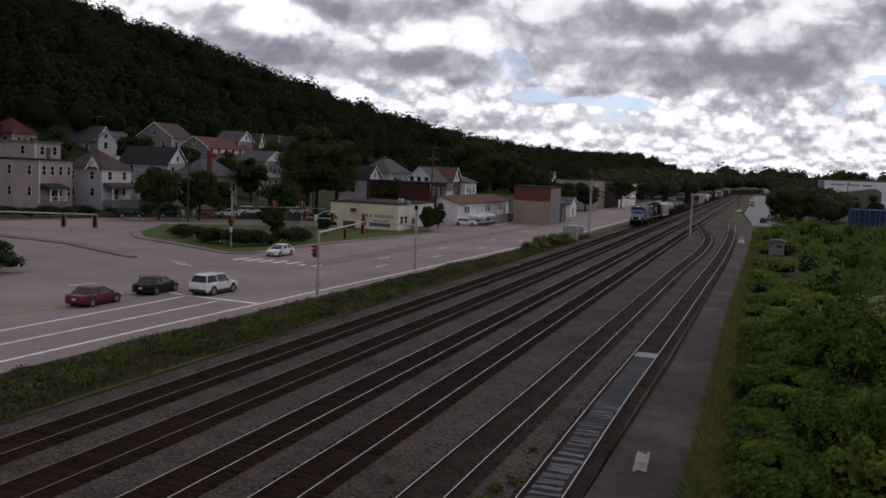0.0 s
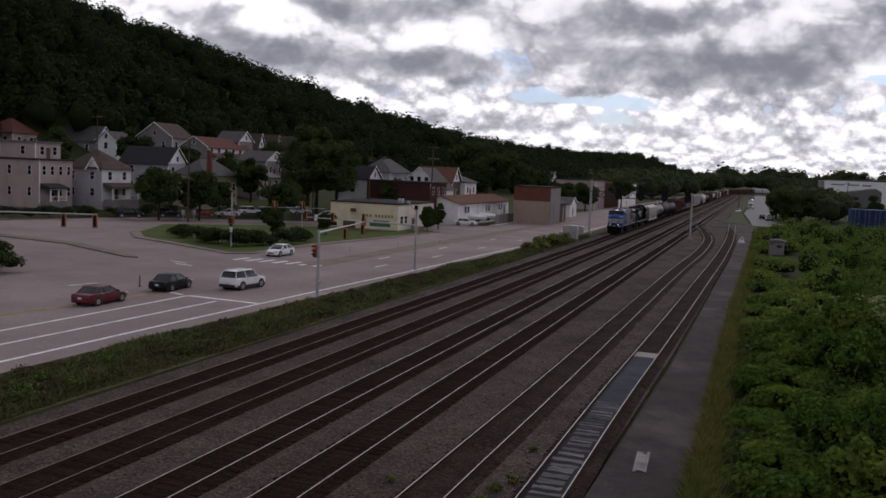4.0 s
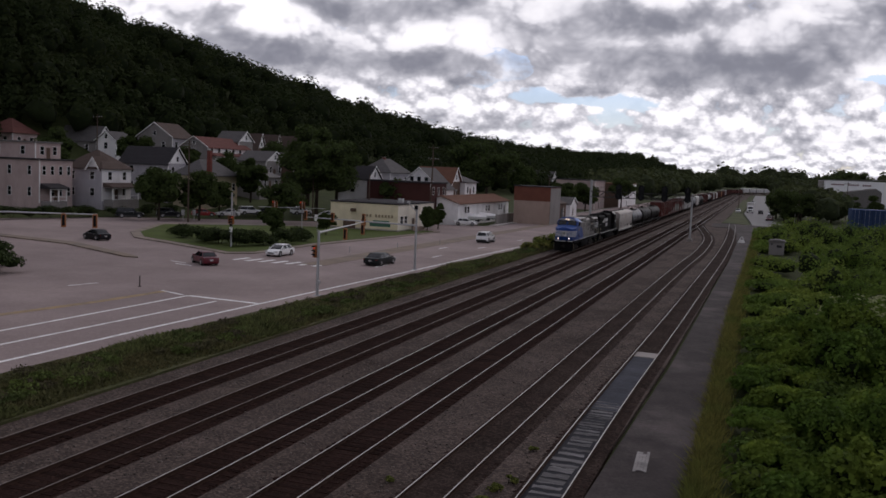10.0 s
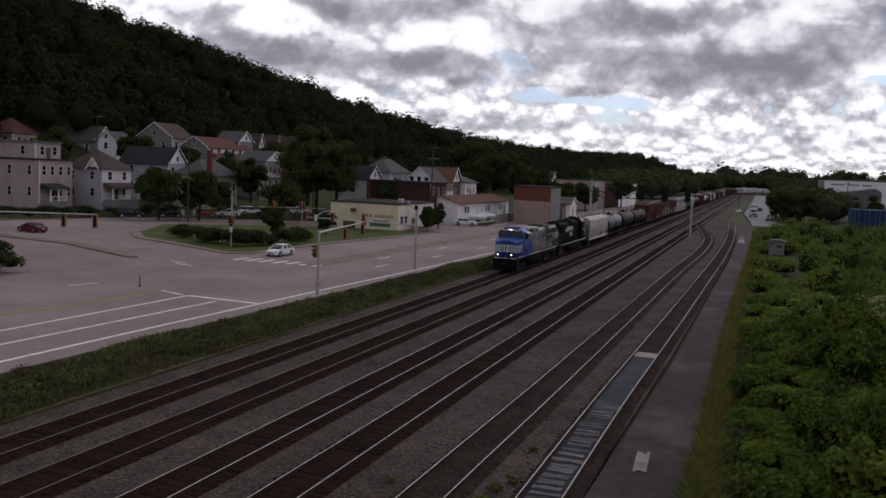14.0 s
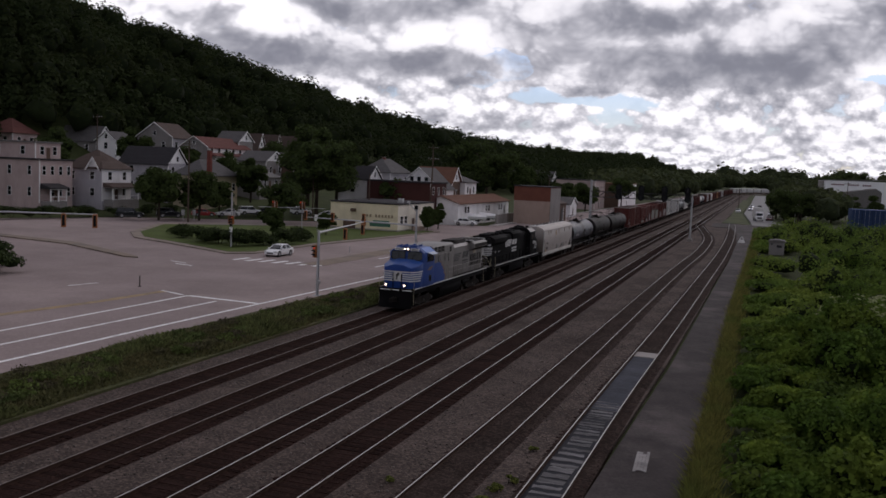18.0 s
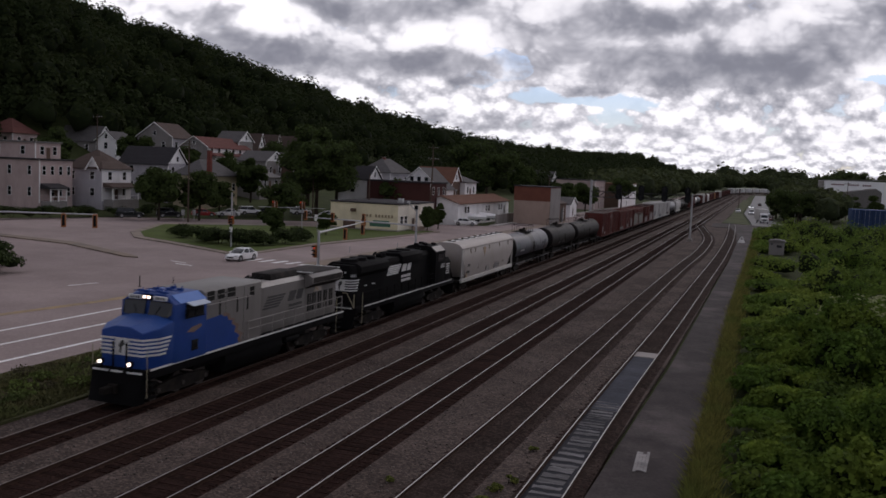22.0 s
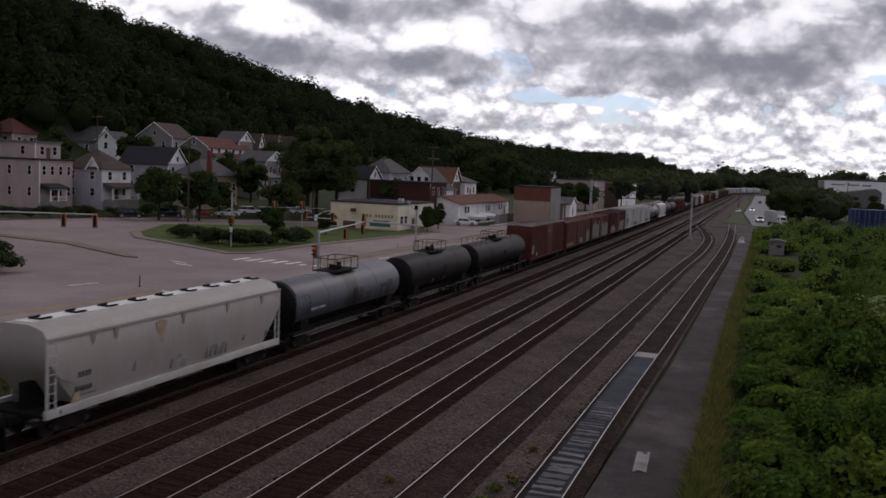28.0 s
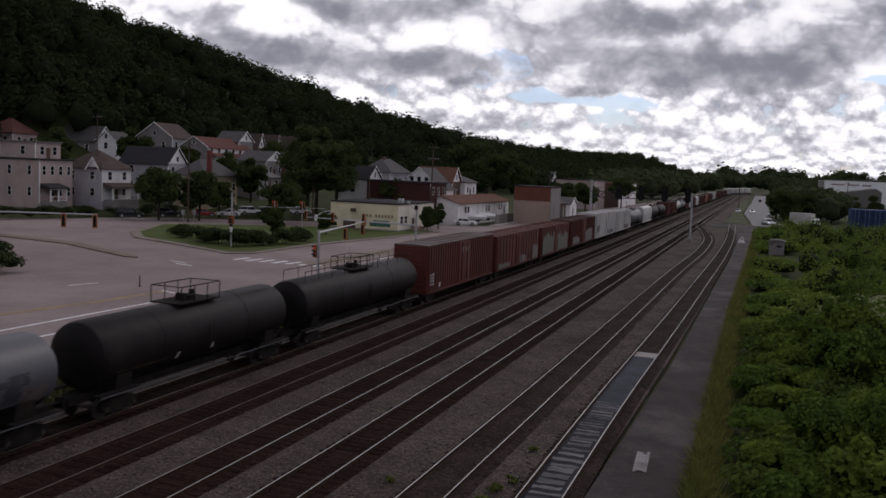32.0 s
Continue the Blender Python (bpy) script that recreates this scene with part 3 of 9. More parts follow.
def train_pose(s):
    """A pose on the leftmost track, s metres from the bridge."""
    x0 = RAIL_X[0]
    if s <= CURVE_Y:
        return pose(x0, s, 0)
    a = (s - CURVE_Y) / 620
    return pose(x0 + 620 * (1 - math.cos(a)), CURVE_Y + 620 * math.sin(a), 0, 0, 0, -math.degrees(a))


add_mat("loco_blue", (0.010, 0.043, 0.20), 0.5, var=0.14, scale=0.8, fine=5, bump=0.05, spec=0.22, tint=(0.016, 0.052, 0.19), tint_amount=0.6)
add_mat("loco_blue_lit", (0.018, 0.065, 0.25), 0.45, var=0.1, scale=0.8, fine=5, bump=0.04, spec=0.35)
add_mat("loco_grey", (0.150, 0.137, 0.128), 0.5, var=0.14, scale=0.7, fine=6, bump=0.06, tint=(0.105, 0.092, 0.082), tint_amount=0.8, stretch=(1, 1, 0.35))
add_mat("loco_black", (0.0065, 0.0062, 0.0066), 0.7, var=0.35, scale=0.6, fine=6, bump=0.06, tint=(0.013, 0.012, 0.012), tint_amount=0.6, stretch=(1, 1, 0.35), spec=0.03)
add_mat("loco_grille", (0.020, 0.019, 0.018), 0.7, var=0.3, scale=2, fine=20, bump=0.3, spec=0.06)
add_mat("under", (0.016, 0.014, 0.013), 0.85, var=0.4, scale=1.5, fine=10, bump=0.3, tint=(0.035, 0.028, 0.022), tint_amount=0.7, spec=0.06)
add_mat("wheel_steel", (0.055, 0.045, 0.040), 0.6, 0.6, var=0.3, scale=2, fine=12, bump=0.1)
add_mat("mark_white", (0.62, 0.61, 0.60), 0.5, var=0.1, scale=2, fine=9, bump=0.05, tint=(0.42, 0.40, 0.38), tint_amount=0.6)
add_mat("mark_dark", (0.035, 0.033, 0.032), 0.6, var=0.15, scale=2, fine=9, bump=0.05)
add_mat("orange_fade", (0.16, 0.100, 0.078), 0.6, var=0.3, scale=2, fine=9, bump=0.05)
add_mat("hopper_grey", (0.38, 0.335, 0.31), 0.55, var=0.12, scale=0.5, fine=6, bump=0.08, tint=(0.30, 0.265, 0.225), tint_scale=0.5, tint_amount=0.7, stretch=(1, 1, 0.3))
add_mat("hopper_sill", (0.52, 0.50, 0.47), 0.55, var=0.15, scale=0.8, fine=6, bump=0.08, tint=(0.36, 0.32, 0.28), tint_amount=0.7)
add_mat("grime_tan", (0.075, 0.052, 0.035), 0.85, var=0.6, scale=2, fine=10, bump=0.1, tint=(0.012, 0.011, 0.011), tint_scale=1.5, tint_amount=1.0)
add_mat("tank_grey", (0.086, 0.088, 0.101), 0.5, var=0.2, scale=0.6, fine=6, bump=0.06, tint=(0.060, 0.060, 0.066), tint_scale=0.5, tint_amount=0.8)
add_mat("rust_faint", (0.36, 0.26, 0.17), 0.7, var=0.3, scale=2, fine=10, bump=0.1, tint=(0.42, 0.39, 0.36), tint_scale=1.5, tint_amount=1.0)
add_mat("tank_black", (0.0120, 0.0098, 0.0098), 0.55, var=0.35, scale=0.6, fine=6, bump=0.06, tint=(0.024, 0.020, 0.018), tint_scale=0.5, tint_amount=0.7, spec=0.10)
add_mat("scrawl_dark", (0.026, 0.026, 0.032), 0.6, var=0.4, scale=1.5, fine=6, bump=0.02, tint=(0.055, 0.055, 0.062), tint_scale=1.4, tint_amount=0.9)
add_mat("strip_white", (0.72, 0.70, 0.68), 0.6, var=0.12, scale=1.2, fine=8, bump=0.05, tint=(0.5, 0.47, 0.44), tint_amount=0.6)
add_mat("mark_faint", (0.16, 0.145, 0.135), 0.6, var=0.25, scale=2, fine=9, bump=0.03)
add_mat("hopper_dirt", (0.27, 0.235, 0.20), 0.65, var=0.2, scale=1.5, fine=9, bump=0.03)
add_mat("hopper_scribble", (0.20, 0.185, 0.18), 0.6, var=0.35, scale=2.5, fine=9, bump=0.02, tint=(0.31, 0.285, 0.26), tint_scale=2.0, tint_amount=0.9)


def spill_mat(key, base, dark, middle, half):
    """A painted shell with a dark spill round its middle, its edges blurred and uneven."""
    mt = surface(key, base, 0.5, var=0.2, scale=0.6, fine=6, bump=0.06)
    nt = mt.node_tree
    N, L = nt.nodes.new, nt.links.new
    bs = nt.nodes["Principled BSDF"]
    sep, nz = N("ShaderNodeSeparateXYZ"), N("ShaderNodeTexNoise")
    L(N("ShaderNodeTexCoord").outputs["Object"], sep.inputs[0])
    nz.inputs["Scale"].default_value, nz.inputs["Detail"].default_value = 0.9, 4.0
    L(nt.nodes["Texture Coordinate"].outputs["Object"], nz.inputs["Vector"])
    off, far, wob, ease = N("ShaderNodeMath"), N("ShaderNodeMath"), N("ShaderNodeMath"), N("ShaderNodeMapRange")
    off.operation, off.inputs[1].default_value = "SUBTRACT", middle
    far.operation = "ABSOLUTE"
    wob.operation, wob.inputs[1].default_value = "MULTIPLY_ADD", 1.3
    L(sep.outputs["Y"], off.inputs[0]), L(off.outputs[0], far.inputs[0]), L(nz.outputs["Fac"], wob.inputs[0]), L(far.outputs[0], wob.inputs[2])
    ease.interpolation_type = "SMOOTHSTEP"
    ease.inputs["From Min"].default_value, ease.inputs["From Max"].default_value = half + 0.35, half + 1.0
    ease.inputs["To Min"].default_value, ease.inputs["To Max"].default_value = 0.92, 0.0
    L(wob.outputs[0], ease.inputs["Value"])
    mx = N("ShaderNodeMix")
    mx.data_type = "RGBA"
    mx.inputs["B"].default_value = (*dark, 1)
    L(ease.outputs[0], mx.inputs["Factor"])
    L(bs.inputs["Base Color"].links[0].from_socket, mx.inputs["A"])
    L(mx.outputs["Result"], bs.inputs["Base Color"])
    M[key] = mt


spill_mat("tank_spill", (0.066, 0.065, 0.078), (0.022, 0.018, 0.017), 9.3, 0.95)
add_mat("tank_white", (0.48, 0.47, 0.45), 0.5, var=0.15, scale=0.6, fine=6, bump=0.06, tint=(0.25, 0.22, 0.19), tint_amount=0.8)
add_mat("box_brown", (0.105, 0.030, 0.024), 0.65, var=0.25, scale=0.6, fine=7, bump=0.1, tint=(0.065, 0.030, 0.026), tint_amount=0.8, stretch=(1, 1, 0.35))
add_mat("box_red", (0.115, 0.032, 0.027), 0.65, var=0.25, scale=0.6, fine=7, bump=0.1, tint=(0.085, 0.038, 0.032), tint_amount=0.8, stretch=(1, 1, 0.35))
add_mat("box_dark", (0.055, 0.027, 0.024), 0.7, var=0.3, scale=0.6, fine=7, bump=0.1)
add_mat("box_roof", (0.150, 0.118, 0.110), 0.65, 0.1, var=0.25, scale=0.5, fine=7, bump=0.1, tint=(0.085, 0.045, 0.038), tint_amount=0.8)
add_mat("box_white", (0.50, 0.485, 0.47), 0.55, var=0.15, scale=0.6, fine=7, bump=0.08, tint=(0.30, 0.27, 0.25), tint_amount=0.7, stretch=(1, 1, 0.35))
add_mat("box_orange", (0.36, 0.17, 0.07), 0.6, var=0.2, scale=0.6, fine=7, bump=0.08)
add_mat("spray_pale", (0.13, 0.105, 0.10), 0.6, var=0.4, scale=2.5, fine=8, bump=0.02, tint=(0.08, 0.05, 0.045), tint_scale=1.8, tint_amount=1.0)
add_mat("spray_green", (0.080, 0.090, 0.068), 0.6, var=0.4, scale=2.5, fine=8, bump=0.02, tint=(0.13, 0.08, 0.07), tint_scale=1.6, tint_amount=1.0)
add_mat("spray_teal", (0.035, 0.12, 0.13), 0.5, var=0.4, scale=2.5, fine=8, bump=0.02, tint=(0.03, 0.04, 0.05), tint_scale=1.6, tint_amount=1.0)


def mirror(f):
    for s in (-1, 1):
        f(s)


def rail_truck(car, y, axles=2, gap=1.78, r=0.46):
    """A truck with its wheels, under a car."""
    half = gap * (axles - 1) / 2
    sh = Shape()
    for s in (-1, 1):
        sh.prism([(y - half - 0.35, 0.62), (y - half - 0.2, 0.38), (y - 0.55, 0.26), (y + 0.55, 0.26), (y + half + 0.2, 0.38), (y + half + 0.35, 0.62),
                  (y + half, 0.78), (y + 0.5, 0.92), (y - 0.5, 0.92), (y - half, 0.78)], s * 1.0, s * 1.16, "x")
    sh.box(0, y, 0.66, 2.2, 0.5, 0.3)
    truck = part("truck", sh, M["under"], car, "dirty black side frames and bolster", smooth=0)
    for i in range(axles):
        yy = y - half + gap * i
        w = Shape()
        for s in (-1, 1):
            w.cyl((s * 0.68, yy, r), (s * 0.82, yy, r), r, n=20)
            w.cyl((s * 0.82, yy, r), (s * 1.2, yy, r), 0.11, n=10)
        w.cyl((-0.68, yy, r), (0.68, yy, r), 0.09, n=8)
        part("wheelset", w, M["wheel_steel"], truck)


def coupler(car, y, s):
    part("coupler", Shape().box(0, y + s * 0.35, 0.88, 0.3, 0.75, 0.3).box(0.05, y + s * 0.05, 0.88, 0.42, 0.24, 0.42), M["under"], car, bevel=0.02)


def handrail(car, x, ys, z0, z1, mat):
    for y in ys:
        part("handrail_post", Shape().cyl((x, y, z0), (x, y, z1), 0.022, n=6), M[mat], car)
    part("handrail", Shape().cyl((x, ys[0], z1), (x, ys[-1], z1), 0.024, n=6), M[mat], car)
    part("handrail", Shape().cyl((x, ys[0], (z0 + z1) / 2 + 0.1), (x, ys[-1], (z0 + z1) / 2 + 0.1), 0.016, n=6), M[mat], car)


def slats(sh, x, y0, y1, z0, z1, n, lean=0.0):
    """Stripes on a side wall at x."""
    step = (z1 - z0) / (2 * n - 1)
    for i in range(n):
        a = z0 + 2 * i * step
        k, l = lean * (a - z0), lean * (a + step - z0)
        d = 0.012
        sh.add([(x, y0 + k, a), (x, y1 + k, a), (x, y1 + l, a + step), (x, y0 + l, a + step), (x + d, y0 + k, a), (x + d, y1 + k, a), (x + d, y1 + l, a + step), (x + d, y0 + l, a + step)],
               [(0, 1, 2, 3), (7, 6, 5, 4), (0, 4, 5, 1), (1, 5, 6, 2), (2, 6, 7, 3), (3, 7, 4, 0)])
    return sh


def writing(text, size, material, parent, m, name="number"):
    cu = bpy.data.curves.new(name, "FONT")
    cu.body, cu.size, cu.align_x, cu.extrude, cu.offset = text, size, "CENTER", 0.006, 0.012 * size
    tmp = bpy.data.objects.new(name, cu)
    me = bpy.data.meshes.new_from_object(tmp)
    bpy.data.objects.remove(tmp)
    me.materials.clear()
    me.materials.append(material)
    return part(name, me, material, parent, m=m)


SIDE_R = Matrix(((0, 0, 1, 0), (1, 0, 0, 0), (0, 1, 0, 0), (0, 0, 0, 1)))  # a flat drawing onto a wall that faces +x


def ladder_rungs(sh, x, y, w, z0, z1, n):
    for i in range(n):
        z = z0 + (z1 - z0) * i / (n - 1)
        sh.cyl((x, y - w / 2, z), (x, y + w / 2, z), 0.016, n=5)
    for s in (-1, 1):
        sh.cyl((x, y + s * w / 2, z0 - 0.1), (x, y + s * w / 2, z1 + 0.1), 0.018, n=5)
    return sh


def lead_engine():
    t = thing("locomotive", "blue and grey wide-cab diesel locomotive with lit headlights, on the track", "locomotive", "locomotives")
    D = 1.72
    part("frame", Shape().span(-1.5, 1.5, 1.0, 21.6, 1.30, D).span(-1.1, 1.1, 5.2, 17.0, 0.95, 1.30), M["loco_black"], t, bevel=0.02)
    mirror(lambda s: part("sill_stripe", Shape().span(s * 1.5, s * 1.52, 1.3, 21.6, D - 0.03, D + 0.055), M["mark_white"], t, "thin white stripe along the deck", smooth=0))
    part("pilot", Shape().loft([[(-1.35, 0.85, D - 0.1), (1.35, 0.85, D - 0.1), (1.45, 1.15, D - 0.1), (-1.45, 1.15, D - 0.1)], [(-1.35, 0.8, 1.1), (1.35, 0.8, 1.1), (1.45, 1.15, 1.1), (-1.45, 1.15, 1.1)],
                                [(-1.3, 0.55, 0.2), (1.3, 0.55, 0.2), (1.35, 1.1, 0.2), (-1.35, 1.1, 0.2)]]), M["loco_black"], t, "black snow plough", smooth=0)
    for x0, x1 in ((-1.28, -0.42), (-0.28, 0.34), (0.62, 1.4)):
        part("pilot_edge", Shape().span(x0, x1, 0.80, 0.84, D - 0.13, D - 0.05), M["mark_white"], t, "white front deck edge", smooth=0)
    for y0 in (1.05, 20.5):
        for s in (-1, 1):
            sh = Shape()
            for i in range(4):
                sh.span(s * 1.12, s * 1.52, y0 + 0.02, y0 + 0.75, 0.4 + 0.33 * i, 0.44 + 0.33 * i)
            sh.span(s * 1.1, s * 1.14, y0, y0 + 0.77, 0.3, D)
            part("steps", sh, M["loco_black"], t, smooth=0)
            part("step_grab", Shape().cyl((s * 1.5, y0 + 0.02, 0.5), (s * 1.5, y0 + 0.02, 2.7), 0.02, n=6), M["pale_rail"], t, "pale grab iron")
    coupler(t, 0.6, -1), coupler(t, 21.9, 1)
    rail_truck(t, 4.3, 3, 1.9, 0.53), rail_truck(t, 17.8, 3, 1.9, 0.53)
    part("fuel_tank", Shape().prism([(-1.4, 1.3), (1.4, 1.3), (1.45, 0.85), (1.2, 0.35), (-1.2, 0.35), (-1.45, 0.85)], 7.6, 13.6), M["loco_black"], t, bevel=0.05)
    for s in (-1, 1):
        part("air_reservoir", Shape().cyl((s * 1.28, 14.0, 1.02), (s * 1.28, 15.6, 1.02), 0.2, n=12), M["loco_black"], t, bevel=0.03)
    # nose: tapered in plan, its lid raised along the middle and sloping up to the windscreen
    a = [(-1.10, 1.22, D), (1.10, 1.22, D), (1.13, 1.20, 3.36), (0.40, 1.26, 3.60), (-0.40, 1.26, 3.60), (-1.13, 1.20, 3.36)]
    b = [(-1.50, 1.98, D), (1.50, 1.98, D), (1.50, 1.95, 3.50), (0.55, 2.0, 3.76), (-0.55, 2.0, 3.76), (-1.50, 1.95, 3.50)]
    c = [(-1.52, 3.05, D), (1.52, 3.05, D), (1.52, 3.0, 3.72), (0.7, 3.0, 3.93), (-0.7, 3.0, 3.93), (-1.52, 3.0, 3.72)]
    part("nose", Shape().loft([a, b, c]), M["loco_blue"], t, "blue short hood", bevel=0.03)
    # lid over the nose in a lighter blue: sky light put into colour
    lid = [(1.10, 1.24, 3.385), (0.40, 1.28, 3.615), (-0.40, 1.28, 3.615), (-1.10, 1.24, 3.385)]
    lid2 = [(1.46, 1.96, 3.535), (0.55, 2.0, 3.785), (-0.55, 2.0, 3.785), (-1.46, 1.96, 3.535)]
    lid3 = [(1.48, 2.98, 3.755), (0.7, 2.98, 3.955), (-0.7, 2.98, 3.955), (-1.48, 2.98, 3.755)]
    up = [[(x, y, z + 0.012) for x, y, z in q] for q in (lid, lid2, lid3)]
    part("nose_lid", Shape().loft([q + [(x, y, z - 0.04) for x, y, z in reversed(q)] for q in up]), M["loco_blue_lit"], t, "sloping nose top, sky light put into its paler blue", smooth=0)
    for i in range(5):
        z = 2.30 + i * 0.178
        h = 0.092
        back = 2.42 + 0.42 * i / 4
        w = 1.5
        for s in (-1, 1):
            lo = 0.36
            front = Shape().loft([[(s * lo, 1.195, z), (s * lo, 1.23, z), (s * lo, 1.23, z + h), (s * lo, 1.195, z + h)],
                                  [(s * 1.125, 1.19, z), (s * 1.09, 1.24, z), (s * 1.09, 1.24, z + h), (s * 1.125, 1.19, z + h)],
                                  [(s * (w + 0.022), 1.955, z), (s * (w - 0.03), 1.99, z), (s * (w - 0.03), 1.99, z + h), (s * (w + 0.022), 1.955, z + h)],
                                  [(s * (w + 0.025), back, z), (s * (w - 0.03), back, z), (s * (w - 0.03), back, z + h), (s * (w + 0.025), back, z + h)]])
            part("nose_stripe", front, M["mark_white"], t, "white stripe wrapped round the nose", smooth=0)
    part("nose_badge", Shape().prism([(-0.36, 2.30), (0.36, 2.30), (0.36, 3.10), (-0.36, 3.10)], 1.196, 1.24), M["mark_white"], t, "white plain badge panel", smooth=0)
    part("nose_badge_dark", Shape().prism([(-0.12, 2.42), (-0.02, 2.40), (0.02, 2.70), (0.16, 2.82), (0.10, 3.02), (-0.04, 2.96), (-0.18, 2.74), (-0.10, 2.62)], 1.186, 1.20), M["mark_dark"], t, "dark plain badge shape", smooth=0)
    for x in (-0.30, 0.42):
        part("front_post", Shape().cyl((x, 1.0, D), (x, 1.0, 2.95), 0.045, n=6), M["loco_black"], t, "dark front post")
    # cab
    prof = [(-1.53, D), (1.53, D), (1.53, 4.50), (1.02, 4.86), (0.6, 4.92), (-0.6, 4.92), (-1.02, 4.86), (-1.53, 4.50)]
    part("cab", Shape().loft([[(x * (0.97 if z > 3.5 else 1), 2.90 + max(0, z - 3.8) * 0.26, z) for x, z in prof], [(x, 3.5, z) for x, z in prof], [(x, 5.65, z) for x, z in prof]]), M["loco_blue"], t, "blue cab", bevel=0.025)
    for s in (-1, 1):
        part("cab_roof_panel", Shape().prism([(s * 1.545, 4.53), (s * 1.04, 4.895), (s * 1.0, 4.85), (s * 1.50, 4.49)], 3.45, 5.62), M["awning_blue"], t, "pale blue sloping roof panel", smooth=0)
        ws = [(s * 0.12, 2.885, 3.92), (s * 1.20, 2.885, 3.90), (s * 1.36, 2.98, 4.02), (s * 1.36, 3.09, 4.52), (s * 1.18, 3.085, 4.60), (s * 0.12, 3.085, 4.60)]
        n = len(ws)
        part("windscreen", Shape().add(ws + [(x, y + 0.09, z) for x, y, z in ws], [tuple(range(n)), tuple(range(2 * n - 1, n - 1, -1))] + [(i, (i + 1) % n, n + (i + 1) % n, n + i) for i in range(n)]),
             M["glass_dark"], t, "dark cab windscreen", smooth=0)
        part("wiper", Shape().cyl((s * 0.5, 2.87, 3.95), (s * 0.75, 2.98, 4.4), 0.012, n=5), M["loco_black"], t)
        part("cab_window", Shape().span(s * 1.525, s * 1.545, 3.90, 5.42, 3.78, 4.40), M["glass_dark"], t, "dark cab side window", smooth=0)
        part("window_frame", Shape().span(s * 1.525, s * 1.56, 4.66, 4.72, 3.78, 4.40).span(s * 1.525, s * 1.56, 3.86, 5.46, 3.73, 3.79), M["loco_black"], t, smooth=0)
        part("window_awning", Shape().add([(s * 1.53, 3.95, 4.50), (s * 1.53, 5.45, 4.50), (s * 1.92, 5.45, 4.36), (s * 1.92, 3.95, 4.36), (s * 1.53, 3.95, 4.53), (s * 1.53, 5.45, 4.53), (s * 1.92, 5.45, 4.39), (s * 1.92, 3.95, 4.39)],
             [(3, 2, 1, 0), (4, 5, 6, 7), (0, 1, 5, 4), (1, 2, 6, 5), (2, 3, 7, 6), (3, 0, 4, 7)]), M["awning_pale"], t, "pale window awning", smooth=0)
        part("cab_mirror", Shape().box(s * 1.66, 3.8, 4.05, 0.16, 0.05, 0.34), M["loco_black"], t, bevel=0.01)
        part("cab_door_window", Shape().span(s * 1.52, s * 1.545, 4.40, 4.94, 2.10, 2.62), M["glass_dark"], t, smooth=0)
        part("name_smudge", Shape().prism([(4.0, 3.06), (4.6, 3.0), (5.25, 3.22), (5.2, 3.34), (4.4, 3.26)], s * 1.525, s * 1.545, "x"), M["orange_fade"], t, "faded orange name band", smooth=0)
        part("number_board", Shape().box(s * 0.70, 3.06, 4.74, 0.74, 0.10, 0.20), M["mark_white"], t, "lit pale number board", bevel=0.01)
        for j in range(4):
            part("number_bar", Shape().box(s * 0.70 - 0.21 + 0.14 * j, 3.003, 4.74, 0.085, 0.012, 0.12), M["mark_dark"], t, smooth=0)
    part("headlight_housing", Shape().box(0, 3.03, 4.76, 0.56, 0.14, 0.26), M["loco_black"], t, bevel=0.02)
    for dx in (-0.13, 0.13):
        part("headlight", Shape().cyl((dx, 2.93, 4.77), (dx, 3.0, 4.77), 0.078, n=14), M["lamp_white"], t, "lit round headlight")
    for dx in (-0.80, 0.80):
        part("ditch_light_housing", Shape().cyl((dx, 0.72, 2.03), (dx, 0.9, 2.03), 0.13, n=12).box(dx, 0.84, 1.82, 0.08, 0.08, 0.36), M["loco_black"], t)
        part("ditch_light", Shape().cyl((dx, 0.67, 2.03), (dx, 0.725, 2.03), 0.085, n=14), M["lamp_white"], t, "lit round ditch light")
    for x, y in ((-0.8, 3.6), (-0.35, 3.45), (0.15, 3.7), (0.55, 3.5), (-0.6, 4.5), (0.0, 4.7), (0.5, 4.9), (-0.2, 5.3)):
        part("roof_fitting", Shape().box(x, y, 4.97, 0.26, 0.2, 0.12).cyl((x + 0.1, y, 4.9), (x + 0.1, y, 5.12), 0.03, n=6), M["loco_blue"], t, bevel=0.015)
    part("roof_rail", Shape().cyl((-1.0, 3.3, 4.99), (1.0, 3.3, 4.99), 0.025, n=6).cyl((-0.9, 4.1, 5.0), (0.9, 4.1, 5.0), 0.02, n=6), M["loco_blue"], t)
    part("aerial", Shape().cyl((0.3, 4.6, 4.9), (0.3, 4.6, 5.6), 0.012, n=5), M["loco_black"], t)
    # hoods behind the cab
    part("equipment_hood", Shape().prism([(-1.40, D), (1.40, D), (1.40, 4.78), (1.20, 4.90), (-1.20, 4.90), (-1.40, 4.78)], 5.65, 11.1), M["loco_grey"], t, "grey equipment hood", bevel=0.02)
    for s in (-1, 1):
        flame = [(5.64, D + 0.01), (8.85, D + 0.01), (8.70, 2.0), (8.92, 2.15), (8.42, 2.42), (8.52, 2.70), (8.12, 2.85), (8.2, 3.05), (7.78, 3.12), (7.72, 3.34), (7.38, 3.36), (7.15, 3.50), (6.5, 3.44), (5.64, 3.40)]
        part("blue_fade", Shape().prism(flame, s * 1.39, s * 1.418, "x"), M["loco_blue"], t, "blue paint running back in ragged flames", smooth=0)
